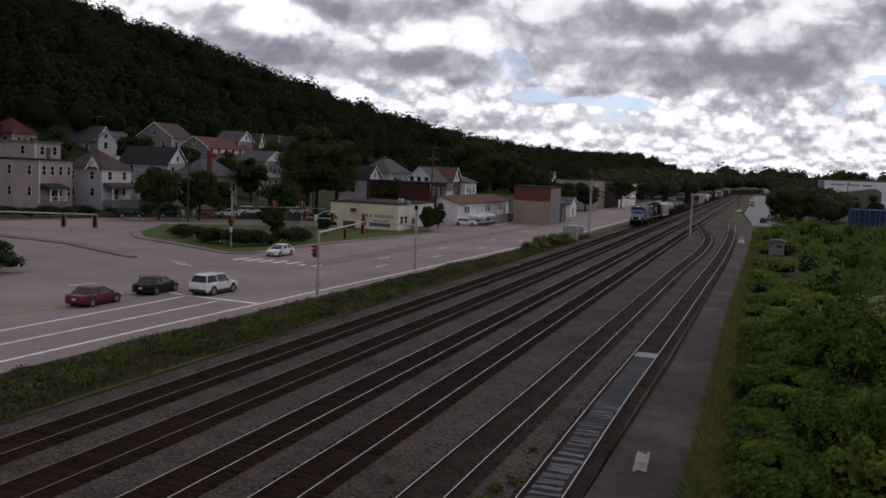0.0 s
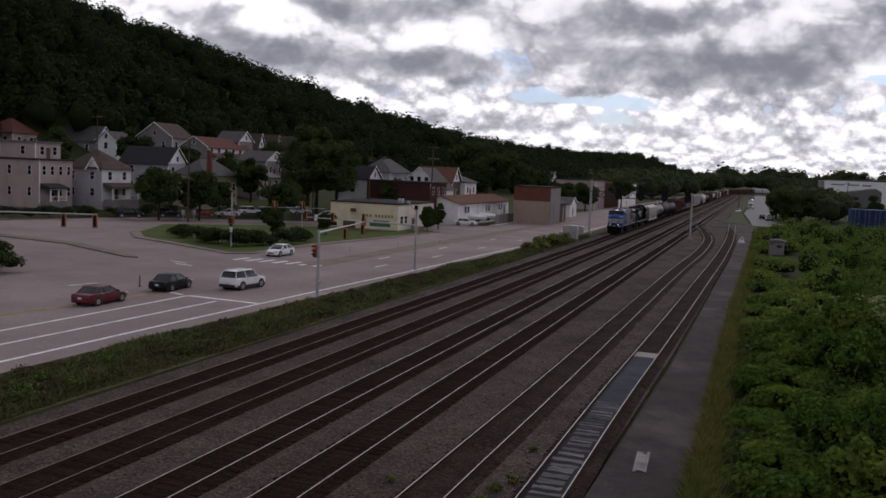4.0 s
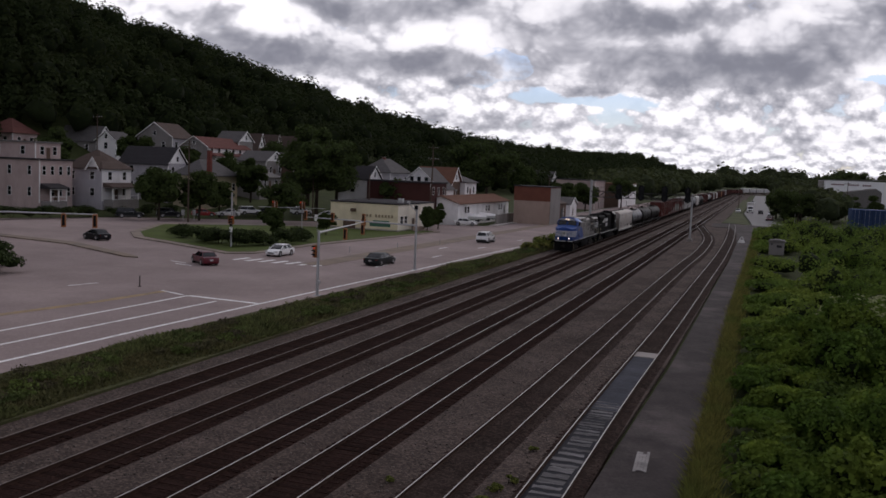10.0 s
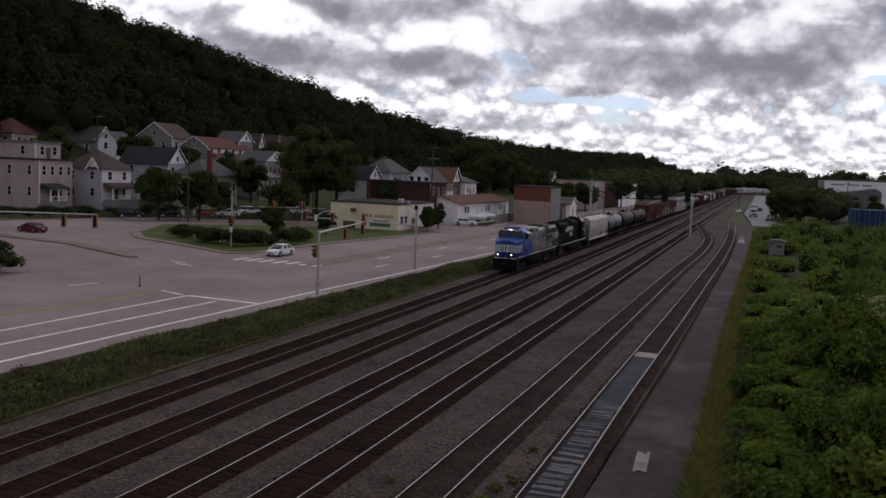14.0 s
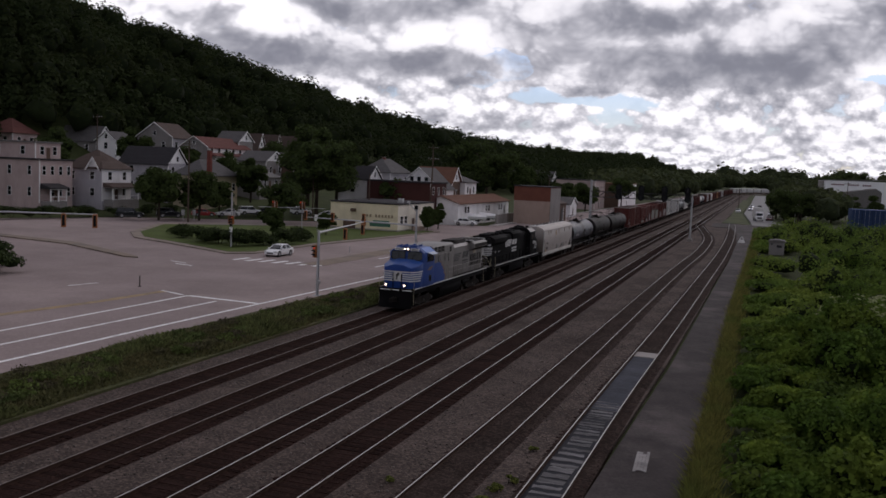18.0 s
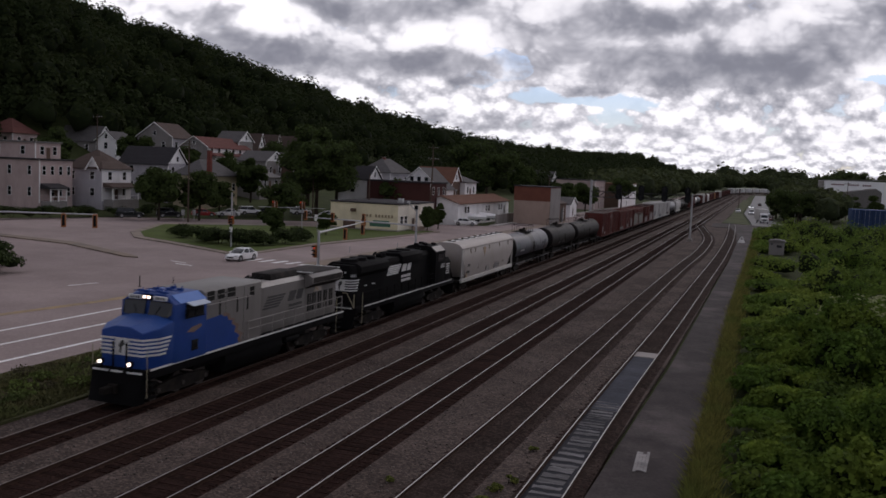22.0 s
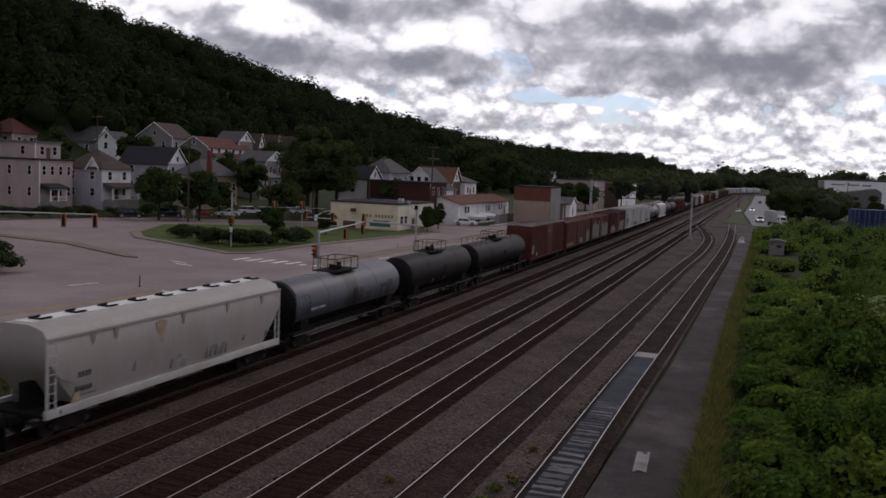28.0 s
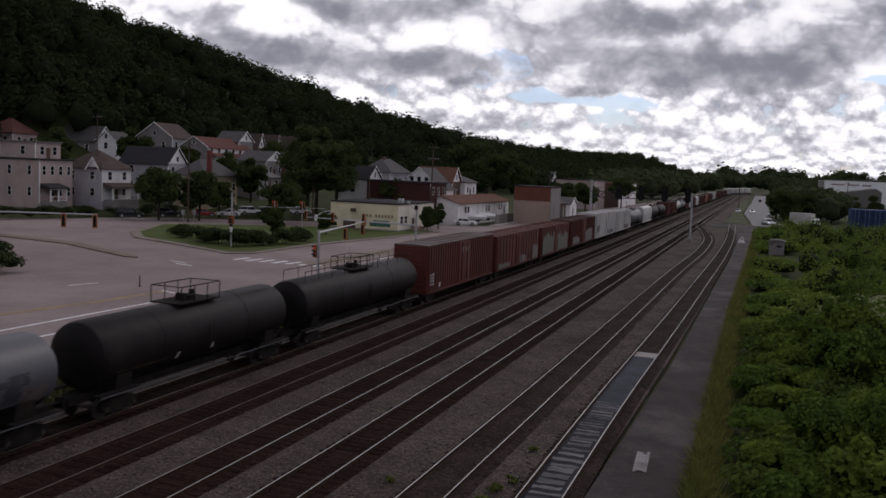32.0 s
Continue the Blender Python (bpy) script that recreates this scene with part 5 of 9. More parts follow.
def tank_car(L, r, mat, label, long_rail=False, sprayed=False, teal=False, yellow=False):
    t = thing("tank_car", label, "tank car", "freight cars")
    zc = 1.28 + r
    y0, y1 = 0.95, L - 0.95
    rings = [(y0, 0.25), (y0 + 0.04, r * 0.55), (y0 + 0.16, r * 0.82), (y0 + 0.36, r * 0.96), (y0 + 0.62, r)]
    rings += [(y1 - (y - y0), q) for y, q in reversed(rings)]
    part("shell", Shape().lathe(rings, 32, "y", (0, zc)), M[mat], t, "riveted cylindrical shell with domed ends", smooth=30)
    for k in (0.3, 0.7):
        y = L * k
        part("shell_band", Shape().lathe([(y - 0.05, r + 0.012), (y + 0.05, r + 0.012)], 32, "y", (0, zc)), M[mat], t, smooth=30)
    part("centre_sill", Shape().span(-0.35, 0.35, 0.4, L - 0.4, 0.8, 1.15), M["under"], t, smooth=0)
    for s in (-1, 1):
        part("side_walk", Shape().span(s * 1.1, s * 1.5, 1.0, 3.6, 1.16, 1.22).span(s * 1.1, s * 1.5, L - 3.6, L - 1.0, 1.16, 1.22), M["under"], t, smooth=0)
        part("walk_edge", Shape().span(s * 1.49, s * 1.51, 1.0, L - 1.0, 1.1, 1.16), M["tank_grey"], t, "thin pale edge rail", smooth=0)
        for y in (1.0, L - 1.0):
            part("end_post", Shape().cyl((s * 1.45, y, 1.1), (s * 1.45, y, 2.1), 0.03, n=6), M["under"], t)
    for y in (2.8, L - 2.8):
        part("saddle", Shape().prism([(-1.2, 1.1), (1.2, 1.1), (1.3, 1.9), (0.6, 1.4), (-0.6, 1.4), (-1.3, 1.9)], y - 0.5, y + 0.5), M["under"], t, smooth=0)
    zt = zc + r
    ym = L / 2
    part("dome", Shape().cyl((0, ym, zt - 0.1), (0, ym, zt + 0.28), 0.42, n=16).cyl((0.1, ym + 0.3, zt), (0.1, ym + 0.3, zt + 0.5), 0.14, n=8).box(0.05, ym - 0.5, zt + 0.2, 0.5, 0.3, 0.35), M["under"], t, "dark manway dome and valves")
    part("platform", Shape().span(-0.9, 0.9, ym - 1.7, ym + 1.7, zt - 0.02, zt + 0.04), M["under"], t, smooth=0)
    for s in (-1, 1):
        for y in (ym - 1.65, ym - 0.55, ym + 0.55, ym + 1.65):
            part("platform_post", Shape().cyl((s * 0.88, y, zt), (s * 0.88, y, zt + 0.85), 0.025, n=6), M["under"], t)
        part("platform_rail", Shape().cyl((s * 0.88, ym - 1.65, zt + 0.85), (s * 0.88, ym + 1.65, zt + 0.85), 0.025, n=6), M["under"], t)
    for y in (ym - 1.65, ym + 1.65):
        part("platform_rail", Shape().cyl((-0.88, y, zt + 0.85), (0.88, y, zt + 0.85), 0.025, n=6), M["under"], t)
    for s in (-1, 1):
        part("side_ladder", ladder_rungs(Shape(), s * (r + 0.06), ym, 0.4, 1.2, zc + 0.3, 8), M["under"], t)
    if long_rail:
        for s in (-1, 1):
            ys = [2.2 + (L - 4.4) * i / 9 for i in range(10)]
            for y in ys:
                part("walk_post", Shape().cyl((s * 0.75, y, zt - 0.3), (s * 0.75, y, zt + 0.5), 0.02, n=5), M["under"], t)
            part("walk_rail", Shape().cyl((s * 0.75, ys[0], zt + 0.5), (s * 0.75, ys[-1], zt + 0.5), 0.022, n=5), M["under"], t)

    def wrap(name, y_a, y_b, a0, a1, material, label):
        vs, n = [], 14
        rr = random.Random(int(y_a * 100 + a0))
        rag = (0.05 if "stroke" in name else 0.10) if "scrawl" in name or "belly" in name or "stroke" in name else 0.0
        ends = {y: [y + rr.uniform(-rag, rag) for i in range(n + 1)] for y in (y_a, y_b)}
        for q in (r + 0.008, r + 0.016):
            for y in (y_a, y_b):
                for i in range(n + 1):
                    a = radians(a0 + (a1 - a0) * i / n)
                    vs.append((q * math.cos(a), ends[y][i], zc + q * math.sin(a)))
        w = n + 1
        fs = [(i, i + 1, w + i + 1, w + i) for i in range(n)] + [(2 * w + i, 3 * w + i, 3 * w + i + 1, 2 * w + i + 1) for i in range(n)]
        fs += [(i, 2 * w + i, 2 * w + i + 1, i + 1) for i in range(n)] + [(w + i, w + i + 1, 3 * w + i + 1, 3 * w + i) for i in range(n)]
        part(name, Shape().add(vs, fs), material, t, label, smooth=30)
    if sprayed:
        for a, b, c, d in ((0.545, 0.575, -30, 10), (0.575, 0.65, -30, -24), (0.63, 0.65, -24, -8), (0.60, 0.63, -14, -6), (0.735, 0.755, -32, 6), (0.755, 0.80, -4, 6), (0.79, 0.83, -30, -2), (0.80, 0.85, -6, 12)):
            wrap("paint_scrawl", L * a, L * b, c, d, M["scrawl_dark"], "dark sprayed scrawl")
        wrap("paint_scrawl", L * 0.84, L * 0.90, -42, -12, M["spray_pale"], "grey sprayed scrawl")
        part("dark_head", Shape().lathe([(y - 0.012, q + 0.008) for y, q in rings[:5]], 32, "y", (0, zc)), M["tank_black"], t, "dark domed end", smooth=30)
        # dark wrap low on the shell: the underside's shade put into colour
        wrap("dark_belly", 1.75, L - 1.7, -72, -38, M["under"], "lower shell, underside shade put into its dark colour")
        for j in range(8):
            wrap("reporting_bar", 3.3 + 0.22 * j + (0.12 if j > 3 else 0), 3.46 + 0.22 * j + (0.12 if j > 3 else 0), -15, -9, M["mark_white"], "white stencilled bar")
        for j in range(5):
            wrap("reporting_bar", 8.1 + 0.2 * j, 8.24 + 0.2 * j, -34, -30, M["spray_pale"], "faint stencilled bar")
    if teal:
        wrap("paint_scrawl", 1.3, 3.15, -22, 26, M["scrawl_dark"], "dark sprayed block behind teal strokes")
        for j in range(4):
            y = 1.45 + 0.4 * j
            wrap("teal_stroke", y, y + 0.13, -6 + 4 * (j % 2), 22, M["spray_teal"], "teal sprayed stroke")
            wrap("teal_stroke", y + 0.13, y + 0.30, 4 + 6 * (j % 2), 9 + 6 * (j % 2), M["spray_teal"], "teal sprayed stroke")
    if yellow:
        wrap("reflective_strip", 1.58, 1.64, -30, 5, M["grime_tan"], "yellow reflective strip")
        wrap("reporting_bar", L * 0.72, L * 0.88, 64, 66, M["grime_tan"], "faded yellow bars on the shell")
        wrap("grime_streak", L * 0.12, L * 0.34, -33, -29, M["grime_tan"], "rusty streaks low on the shell")
        wrap("reporting_bar", L * 0.36, L * 0.37, -38, -24, M["mark_white"], "white stencilled bar")
        wrap("reporting_bar", L * 0.52, L * 0.53, -38, -24, M["mark_white"], "white stencilled bar")
    rail_truck(t, 2.7), rail_truck(t, L - 2.7)
    coupler(t, 0.4, -1), coupler(t, L - 0.4, 1)
    return t


def box_car(L, h, mat, roof, label, spray=(), marks=False, ribs=True, door="plug"):
    t = thing("box_car", label, "box car", "freight cars")
    y0, y1 = 0.7, L - 0.7
    part("underframe", Shape().span(-1.2, 1.2, y0, y1, 0.75, 1.02).span(-0.3, 0.3, 0.4, L - 0.4, 0.8, 1.05), M["under"], t, smooth=0)
    part("body", Shape().span(-1.50, 1.50, y0, y1, 1.0, h - 0.12), M[mat], t, smooth=0)
    part("roof", Shape().prism([(-1.56, h - 0.16), (-1.56, h - 0.08), (0, h), (1.56, h - 0.08), (1.56, h - 0.16)], y0 - 0.04, y1 + 0.04), M[roof], t, "weathered sheet roof", smooth=0)
    n = int((y1 - y0) / 1.5)
    for i in range(1, n):
        y = y0 + (y1 - y0) * i / n
        part("roof_seam", Shape().prism([(-1.55, h - 0.07), (0, h + 0.012), (1.55, h - 0.07), (1.55, h - 0.03), (0, h + 0.05), (-1.55, h - 0.03)], y - 0.04, y + 0.04), M[roof], t, smooth=0)
    dw = 3.1
    for s in (-1, 1):
        sh = Shape()
        step = 0.62 if ribs else 1.25
        y = y0 + 0.3
        while y < y1 - 0.2:
            if abs(y - L / 2) > dw / 2 + 0.15:
                sh.span(s * 1.50, s * 1.565, y - 0.09, y + 0.09, 1.15, h - 0.2)
            y += step
        sh.span(s * 1.5, s * 1.57, y0, y1, 1.0, 1.18)
        part("side_ribs", sh, M[mat], t, "vertical side ribs", smooth=0)
        part("door", Shape().span(s * 1.50, s * 1.60, L / 2 - dw / 2, L / 2 + dw / 2, 1.2, h - 0.3), M[mat], t, "sliding plug door", bevel=0.02)
        d = Shape()
        for k in (-0.8, 0.8):
            d.cyl((s * 1.63, L / 2 + k, 1.3), (s * 1.63, L / 2 + k, h - 0.4), 0.03, n=6)
        part("door_bar", d, M["under"], t)
        part("ladder", ladder_rungs(Shape(), s * 1.6, y0 + 0.35, 0.42, 1.2, h - 0.5, 8), M[mat], t)
        for a, b, z0, z1, m in spray:
            pts = []
            k = 14
            rr = random.Random(int(a * 100 + b * 7 + z0 * 31))
            for i in range(k + 1):
                pts.append((a + (b - a) * i / k, z1 - rr.uniform(0, 0.45) * (z1 - z0)))
            part("paint_scrawl", Shape().prism([(a, z0), *pts, (b, z0)], s * 1.49, s * 1.612, "x"), M[m], t, "sprayed graffiti patch", smooth=0)
        if marks:
            m = Shape()
            for i in range(4):
                m.box(s * 1.572, y0 + 0.75, 1.75 + 0.27 * i, 0.016, 0.30, 0.17).box(s * 1.572, y0 + 1.35, 1.75 + 0.27 * i, 0.016, 0.30, 0.17)
            m.box(s * 1.572, y0 + 3.1, 1.55, 0.016, 0.3, 0.4)
            part("reporting_bar", m, M["mark_white"], t, "white stencilled blocks", smooth=0)
            part("reporting_bar", Shape().box(s * 1.612, L * 0.53, h - 1.0, 0.014, 0.7, 0.5).box(s * 1.612, L * 0.47, h - 1.0, 0.014, 0.6, 0.5), M["spray_pale"], t, "faded pale stencilled blocks", smooth=0)
    for y, d in ((y0, -1), (y1, 1)):
        sh = Shape()
        for i in range(9):
            z = 1.3 + (h - 1.8) * i / 8
            sh.box(0, y + d * 0.03, z, 2.9, 0.06, 0.16)
        part("end_ribs", sh, M[mat], t, "ribbed steel end", smooth=0)
    rail_truck(t, 2.6), rail_truck(t, L - 2.6)
    coupler(t, 0.4, -1), coupler(t, L - 0.4, 1)
    return t


def auto_rack(L, label):
    t = thing("autorack_car", label, "autorack car", "freight cars")
    part("body", Shape().span(-1.5, 1.5, 0.7, L - 0.7, 1.0, 5.5), M["galvanised"], t, bevel=0.05)
    part("roof", Shape().prism([(-1.55, 5.45), (-1.2, 5.75), (1.2, 5.75), (1.55, 5.45)], 0.65, L - 0.65), M["box_white"], t, smooth=0)
    for s in (-1, 1):
        sh = Shape()
        for i in range(12):
            y = 0.9 + (L - 1.8) * i / 11
            sh.span(s * 1.5, s * 1.57, y - 0.08, y + 0.08, 1.0, 5.5)
        part("side_posts", sh, M["galvanised"], t, smooth=0)
        part("lower_band", Shape().span(s * 1.5, s * 1.54, 0.7, L - 0.7, 0.9, 1.5), M["box_brown"], t, smooth=0)
    rail_truck(t, 3.2), rail_truck(t, L - 3.2)
    coupler(t, 0.4, -1), coupler(t, L - 0.4, 1)
    return t


def build_train():
    out, s = [], 0.0

    def put(ob, length):
        nonlocal s
        out.append((ob, s))
        s += length
    put(lead_engine(), 22.6)
    put(second_engine(), 23.3)
    put(covered_hopper(19.6, "hopper_grey", "hopper_sill", "pale grey covered hopper car with rust stains and scrawls", True), 19.7)
    put(tank_car(19.1, 1.5, "tank_spill", "grey tank car with a dark spill stripe and sprayed scrawls", sprayed=True, teal=True), 19.2)
    put(tank_car(18.2, 1.5, "tank_black", "black tank car with yellow strips and a railed dome", yellow=True), 18.25)
    put(tank_car(21.5, 1.45, "tank_black", "black tank car with a long railed roof walk", long_rail=True), 21.6)
    put(box_car(20.8, 5.15, "box_red", "box_roof", "tall red-brown box car with white stencilled blocks and grey roof", marks=True), 20.9)
    put(box_car(20.4, 4.75, "box_red", "box_red", "red-brown box car with pale graffiti low on its side", [(10.5, 13.2, 1.2, 2.2, "spray_pale"), (16.5, 19.3, 1.2, 3.0, "spray_pale"), (1.5, 6, 1.2, 1.8, "spray_green")], ribs=False), 20.4)
    put(box_car(18.9, 4.75, "box_red", "box_red", "red-brown box car covered with green and pale graffiti", [(1.5, 8.0, 1.2, 4.0, "spray_green"), (10.0, 17.0, 1.2, 3.9, "spray_green")], ribs=False), 18.9)
    put(box_car(21.8, 4.9, "box_brown", "box_dark", "dark brown box car with white graffiti low on its side", [(2.5, 7.5, 1.2, 2.6, "spray_pale"), (12.0, 18.5, 1.2, 3.2, "spray_pale")]), 21.8)
    put(box_car(23.2, 5.2, "box_white", "box_white", "tall dirty-white insulated box car", [(2.0, 4.0, 2.0, 3.2, "tank_grey"), (13.0, 19.0, 1.2, 1.9, "tank_grey")], ribs=False), 23.2)
    put(box_car(21.6, 4.9, "box_white", "box_white", "dirty-white box car with grey scrawls", [(10.0, 17.0, 1.2, 2.1, "spray_pale")], ribs=False), 21.6)
    grey_tank = tank_car(19.4, 1.55, "tank_grey", "dull grey tank car")
    put(grey_tank, 19.4)
    white_hop = covered_hopper(19.3, "box_white", "hopper_sill", "white covered hopper car")
    put(white_hop, 19.3)
    black_tank = tank_car(18.6, 1.5, "tank_black", "plain black tank car")
    put(black_tank, 18.6)
    put(copy_thing(black_tank, pose(0, 0, 0)), 18.6)
    brown = box_car(18.0, 4.7, "box_brown", "box_dark", "plain dark brown box car")
    put(brown, 18.0)
    red = box_car(18.0, 4.7, "box_red", "box_roof", "faded red-brown box car")
    put(red, 18.0)
    put(tank_car(17.5, 1.5, "tank_white", "dirty white tank car"), 17.5)
    put(copy_thing(grey_tank, pose(0, 0, 0)), 19.4)
    put(copy_thing(brown, pose(0, 0, 0)), 18.0)
    white = box_car(19.0, 5.0, "box_white", "box_white", "plain dirty-white box car", ribs=False)
    put(white, 19.0)
    for k in "bwrrb":
        put(copy_thing({"b": brown, "w": white_hop, "r": red}[k], pose(0, 0, 0)), {"b": 18.0, "w": 19.3, "r": 18.0}[k])
    orange = box_car(18.0, 4.8, "box_orange", "box_roof", "faded orange box car")
    put(orange, 18.0)
    for k in "rbbwwbrb":
        put(copy_thing({"b": brown, "w": white, "r": red}[k], pose(0, 0, 0)), {"b": 18.0, "w": 19.0, "r": 18.0}[k])
    for k in "bbrbbrbb":
        put(copy_thing({"b": brown, "r": red}[k], pose(0, 0, 0)), 18.0)
    rack = auto_rack(28.0, "tall grey slatted autorack car")
    put(rack, 28.0)
    for k in range(7):
        put(copy_thing(rack, pose(0, 0, 0)), 28.0)
    for ob, q in out:
        ob.matrix_basis = train_pose(FRONT(0) + q)
    return out


TRAIN = build_train()


# ---- road vehicles ----
def car_paint(key, color, rough=0.3, coat=0.35, spec=0.4):
    add_mat(key, color, rough, 0.0, var=0.06, scale=1.2, fine=6, bump=0.0, coat=coat, spec=spec)


car_paint("car_white", (0.80, 0.80, 0.80))
car_paint("car_black", (0.008, 0.008, 0.010), 0.4, 0.06, 0.15)
car_paint("car_red", (0.112, 0.007, 0.017), 0.3, 0.2, 0.3)
car_paint("car_silver", (0.66, 0.67, 0.69))
car_paint("car_green", (0.009, 0.012, 0.012), 0.4, 0.06, 0.15)
car_paint("car_bright_red", (0.34, 0.015, 0.015))
add_mat("tyre", (0.014, 0.014, 0.014), 0.85, var=0.2, scale=3, fine=14, bump=0.1)
add_mat("rim", (0.36, 0.36, 0.37), 0.35, 0.8, var=0.1, scale=3, fine=14, bump=0.05)
add_mat("tail_lens", (0.30, 0.015, 0.012), 0.25, var=0.1, bump=0)
add_mat("head_lens", (0.55, 0.55, 0.55), 0.12, var=0.05, bump=0)
add_mat("trim_dark", (0.02, 0.02, 0.021), 0.6, var=0.2, bump=0.05)

# stations of a body: place along the car, half width, lower edge, shoulder height (as shares of length, width and height)
SEDAN = dict(body=[(-0.5, 0.80, 0.22, 0.52), (-0.485, 0.93, 0.17, 0.62), (-0.40, 1.0, 0.14, 0.66), (-0.18, 1.0, 0.13, 0.64), (0.12, 1.0, 0.13, 0.62), (0.25, 1.0, 0.13, 0.60), (0.38, 0.98, 0.14, 0.55), (0.47, 0.90, 0.16, 0.47), (0.5, 0.74, 0.2, 0.38)],
             glass=[(-0.37, -0.235, 0.06, 0.245)], h=1.45)
SUV = dict(body=[(-0.5, 0.90, 0.26, 0.58), (-0.49, 0.97, 0.2, 0.64), (-0.42, 1.0, 0.16, 0.64), (-0.1, 1.0, 0.16, 0.62), (0.18, 1.0, 0.16, 0.61), (0.28, 1.0, 0.16, 0.60), (0.42, 0.98, 0.17, 0.56), (0.485, 0.90, 0.19, 0.48), (0.5, 0.8, 0.24, 0.40)],
           glass=[(-0.485, -0.42, 0.10, 0.235)], h=1.78)


def road_car(kind, L, W, label, paint, category="car", group="road vehicles", rails=False):
    spec = {"sedan": SEDAN, "suv": SUV}[kind]
    H = spec["h"]
    t = thing({"sedan": "sedan_car", "suv": "suv_car"}[kind], label, category, group)
    secs = []
    for y, w, lo, hi in spec["body"]:
        w, y, lo, hi = w * W / 2, y * L, lo * H, hi * H
        mid = lo + (hi - lo) * 0.55
        secs.append([(-w * 0.90, y, lo), (w * 0.90, y, lo), (w * 0.985, y, lo + 0.08), (w, y, mid), (w * 0.965, y, hi - 0.05), (w * 0.86, y, hi), (-w * 0.86, y, hi), (-w * 0.965, y, hi - 0.05), (-w, y, mid), (-w * 0.985, y, lo + 0.08)])
    body = part("body", Shape().loft(secs), M[paint], t, "glossy painted body", smooth=50)
    a, b, c, d = (k * L for k in spec["glass"][0])
    zb = spec["body"][3][3] * H - 0.04
    wb, wr = W / 2 * 0.90, W / 2 * 0.68

    def ring(y0, y1, z, w):
        return [(-w, y0, z), (w, y0, z), (w, y1, z), (-w, y1, z)]
    part("window_glass", Shape().loft([ring(a, d, zb, wb), ring(b - 0.02, c + 0.02, H - 0.055, wr)]), M["glass_dark"], t, "dark tinted windows", bevel=0.02, smooth=30)
    part("roof", Shape().loft([ring(b - 0.06, c + 0.06, H - 0.075, wr + 0.02), ring(b + 0.02, c - 0.06, H - 0.02, wr - 0.03), ring(b + 0.3, c - 0.4, H, wr - 0.2)]), M[paint], t, smooth=50)
    for s in (-1, 1):
        for (y0, y1) in ((d, c), (a, b), ((a + d) / 2 - 0.1, (b + c) / 2 - 0.1)):
            part("pillar", Shape().cyl((s * wb * 1.0, y0, zb), (s * (wr + 0.012), y1, H - 0.06), 0.042, 0.038, n=6), M[paint], t)
        part("mirror", Shape().box(s * (W / 2 + 0.08), d - 0.25, zb + 0.08, 0.2, 0.12, 0.15), M[paint], t, bevel=0.03)
        part("headlight", Shape().box(s * W * 0.36, L / 2 - 0.16, spec["body"][7][3] * H - 0.03, 0.36, 0.26, 0.14), M["head_lens"], t, "clear headlight", bevel=0.03)
        part("tail_light", Shape().box(s * W * 0.38, -L / 2 + 0.07, spec["body"][1][3] * H - 0.16, 0.26, 0.10, 0.12), M["tail_lens"], t, "red tail light", bevel=0.03)
    part("rear_bumper", Shape().box(0, -L / 2 + 0.05, 0.42, W * 0.84, 0.16, 0.2), M[paint], t, bevel=0.05)
    part("front_grille", Shape().box(0, L / 2 - 0.03, 0.48, W * 0.5, 0.08, 0.16), M["trim_dark"], t, bevel=0.02)
    part("plate_bar", Shape().box(0, -L / 2 - 0.005, 0.62, 0.34, 0.03, 0.15), M["mark_white"], t, bevel=0.01)
    part("sill", Shape().span(-W * 0.44, W * 0.44, -L * 0.36, L * 0.36, 0.16, 0.28), M["trim_dark"], t, smooth=0)
    r = 0.33 if kind == "sedan" else 0.38
    for s in (-1, 1):
        for y in (-0.29 * L, 0.315 * L):
            x = s * (W / 2 - 0.11)
            part("wheel_arch", Shape().cyl((s * (W / 2 - 0.25), y, r + 0.02), (s * (W / 2 + 0.004), y, r + 0.02), r + 0.07, n=20), M["trim_dark"], t)
            w = part("wheel", Shape().lathe([(-0.10, r * 0.75), (-0.09, r * 0.96), (-0.03, r), (0.05, r), (0.11, r * 0.95), (0.125, r * 0.72)], 20, "x"), M["tyre"], t, "black tyre", m=pose(x, y, r))
            part("rim", Shape().lathe([(0.10 * s, r * 0.66), (0.130 * s, r * 0.62), (0.125 * s, r * 0.2)], 16, "x"), M["rim"], w, "alloy rim")
    if kind == "suv":
        part("cladding", Shape().span(-W * 0.5 - 0.012, W * 0.5 + 0.012, -L * 0.44, L * 0.44, 0.24, 0.46), M["trim_dark"], t, "black lower cladding", bevel=0.02)
        part("rear_cladding", Shape().box(0, -L / 2 - 0.02, 0.42, W * 0.86, 0.14, 0.26), M["trim_dark"], t, bevel=0.03)
        part("rear_spoiler", Shape().box(0, b - 0.12, H - 0.05, wr * 1.7, 0.2, 0.05), M[paint], t, bevel=0.015)
    for s in (-1, 1):
        for k in (-0.16, 0.12):
            part("door_handle", Shape().box(s * (W / 2 + 0.005), k * L, zb - 0.12, 0.03, 0.16, 0.03), M["rim"], t, smooth=0)
        part("window_trim", Shape().cyl((s * wb * 1.01, a + 0.2, zb + 0.02), (s * wb * 1.01, d - 0.2, zb + 0.02), 0.012, n=5), M["rim"], t, "thin bright window trim")
    if rails:
        for s in (-1, 1):
            part("roof_rail", Shape().cyl((s * wr * 0.92, b + 0.15, H + 0.05), (s * wr * 0.92, c - 0.35, H + 0.05), 0.025, n=6), M["rim"], t)
    return t


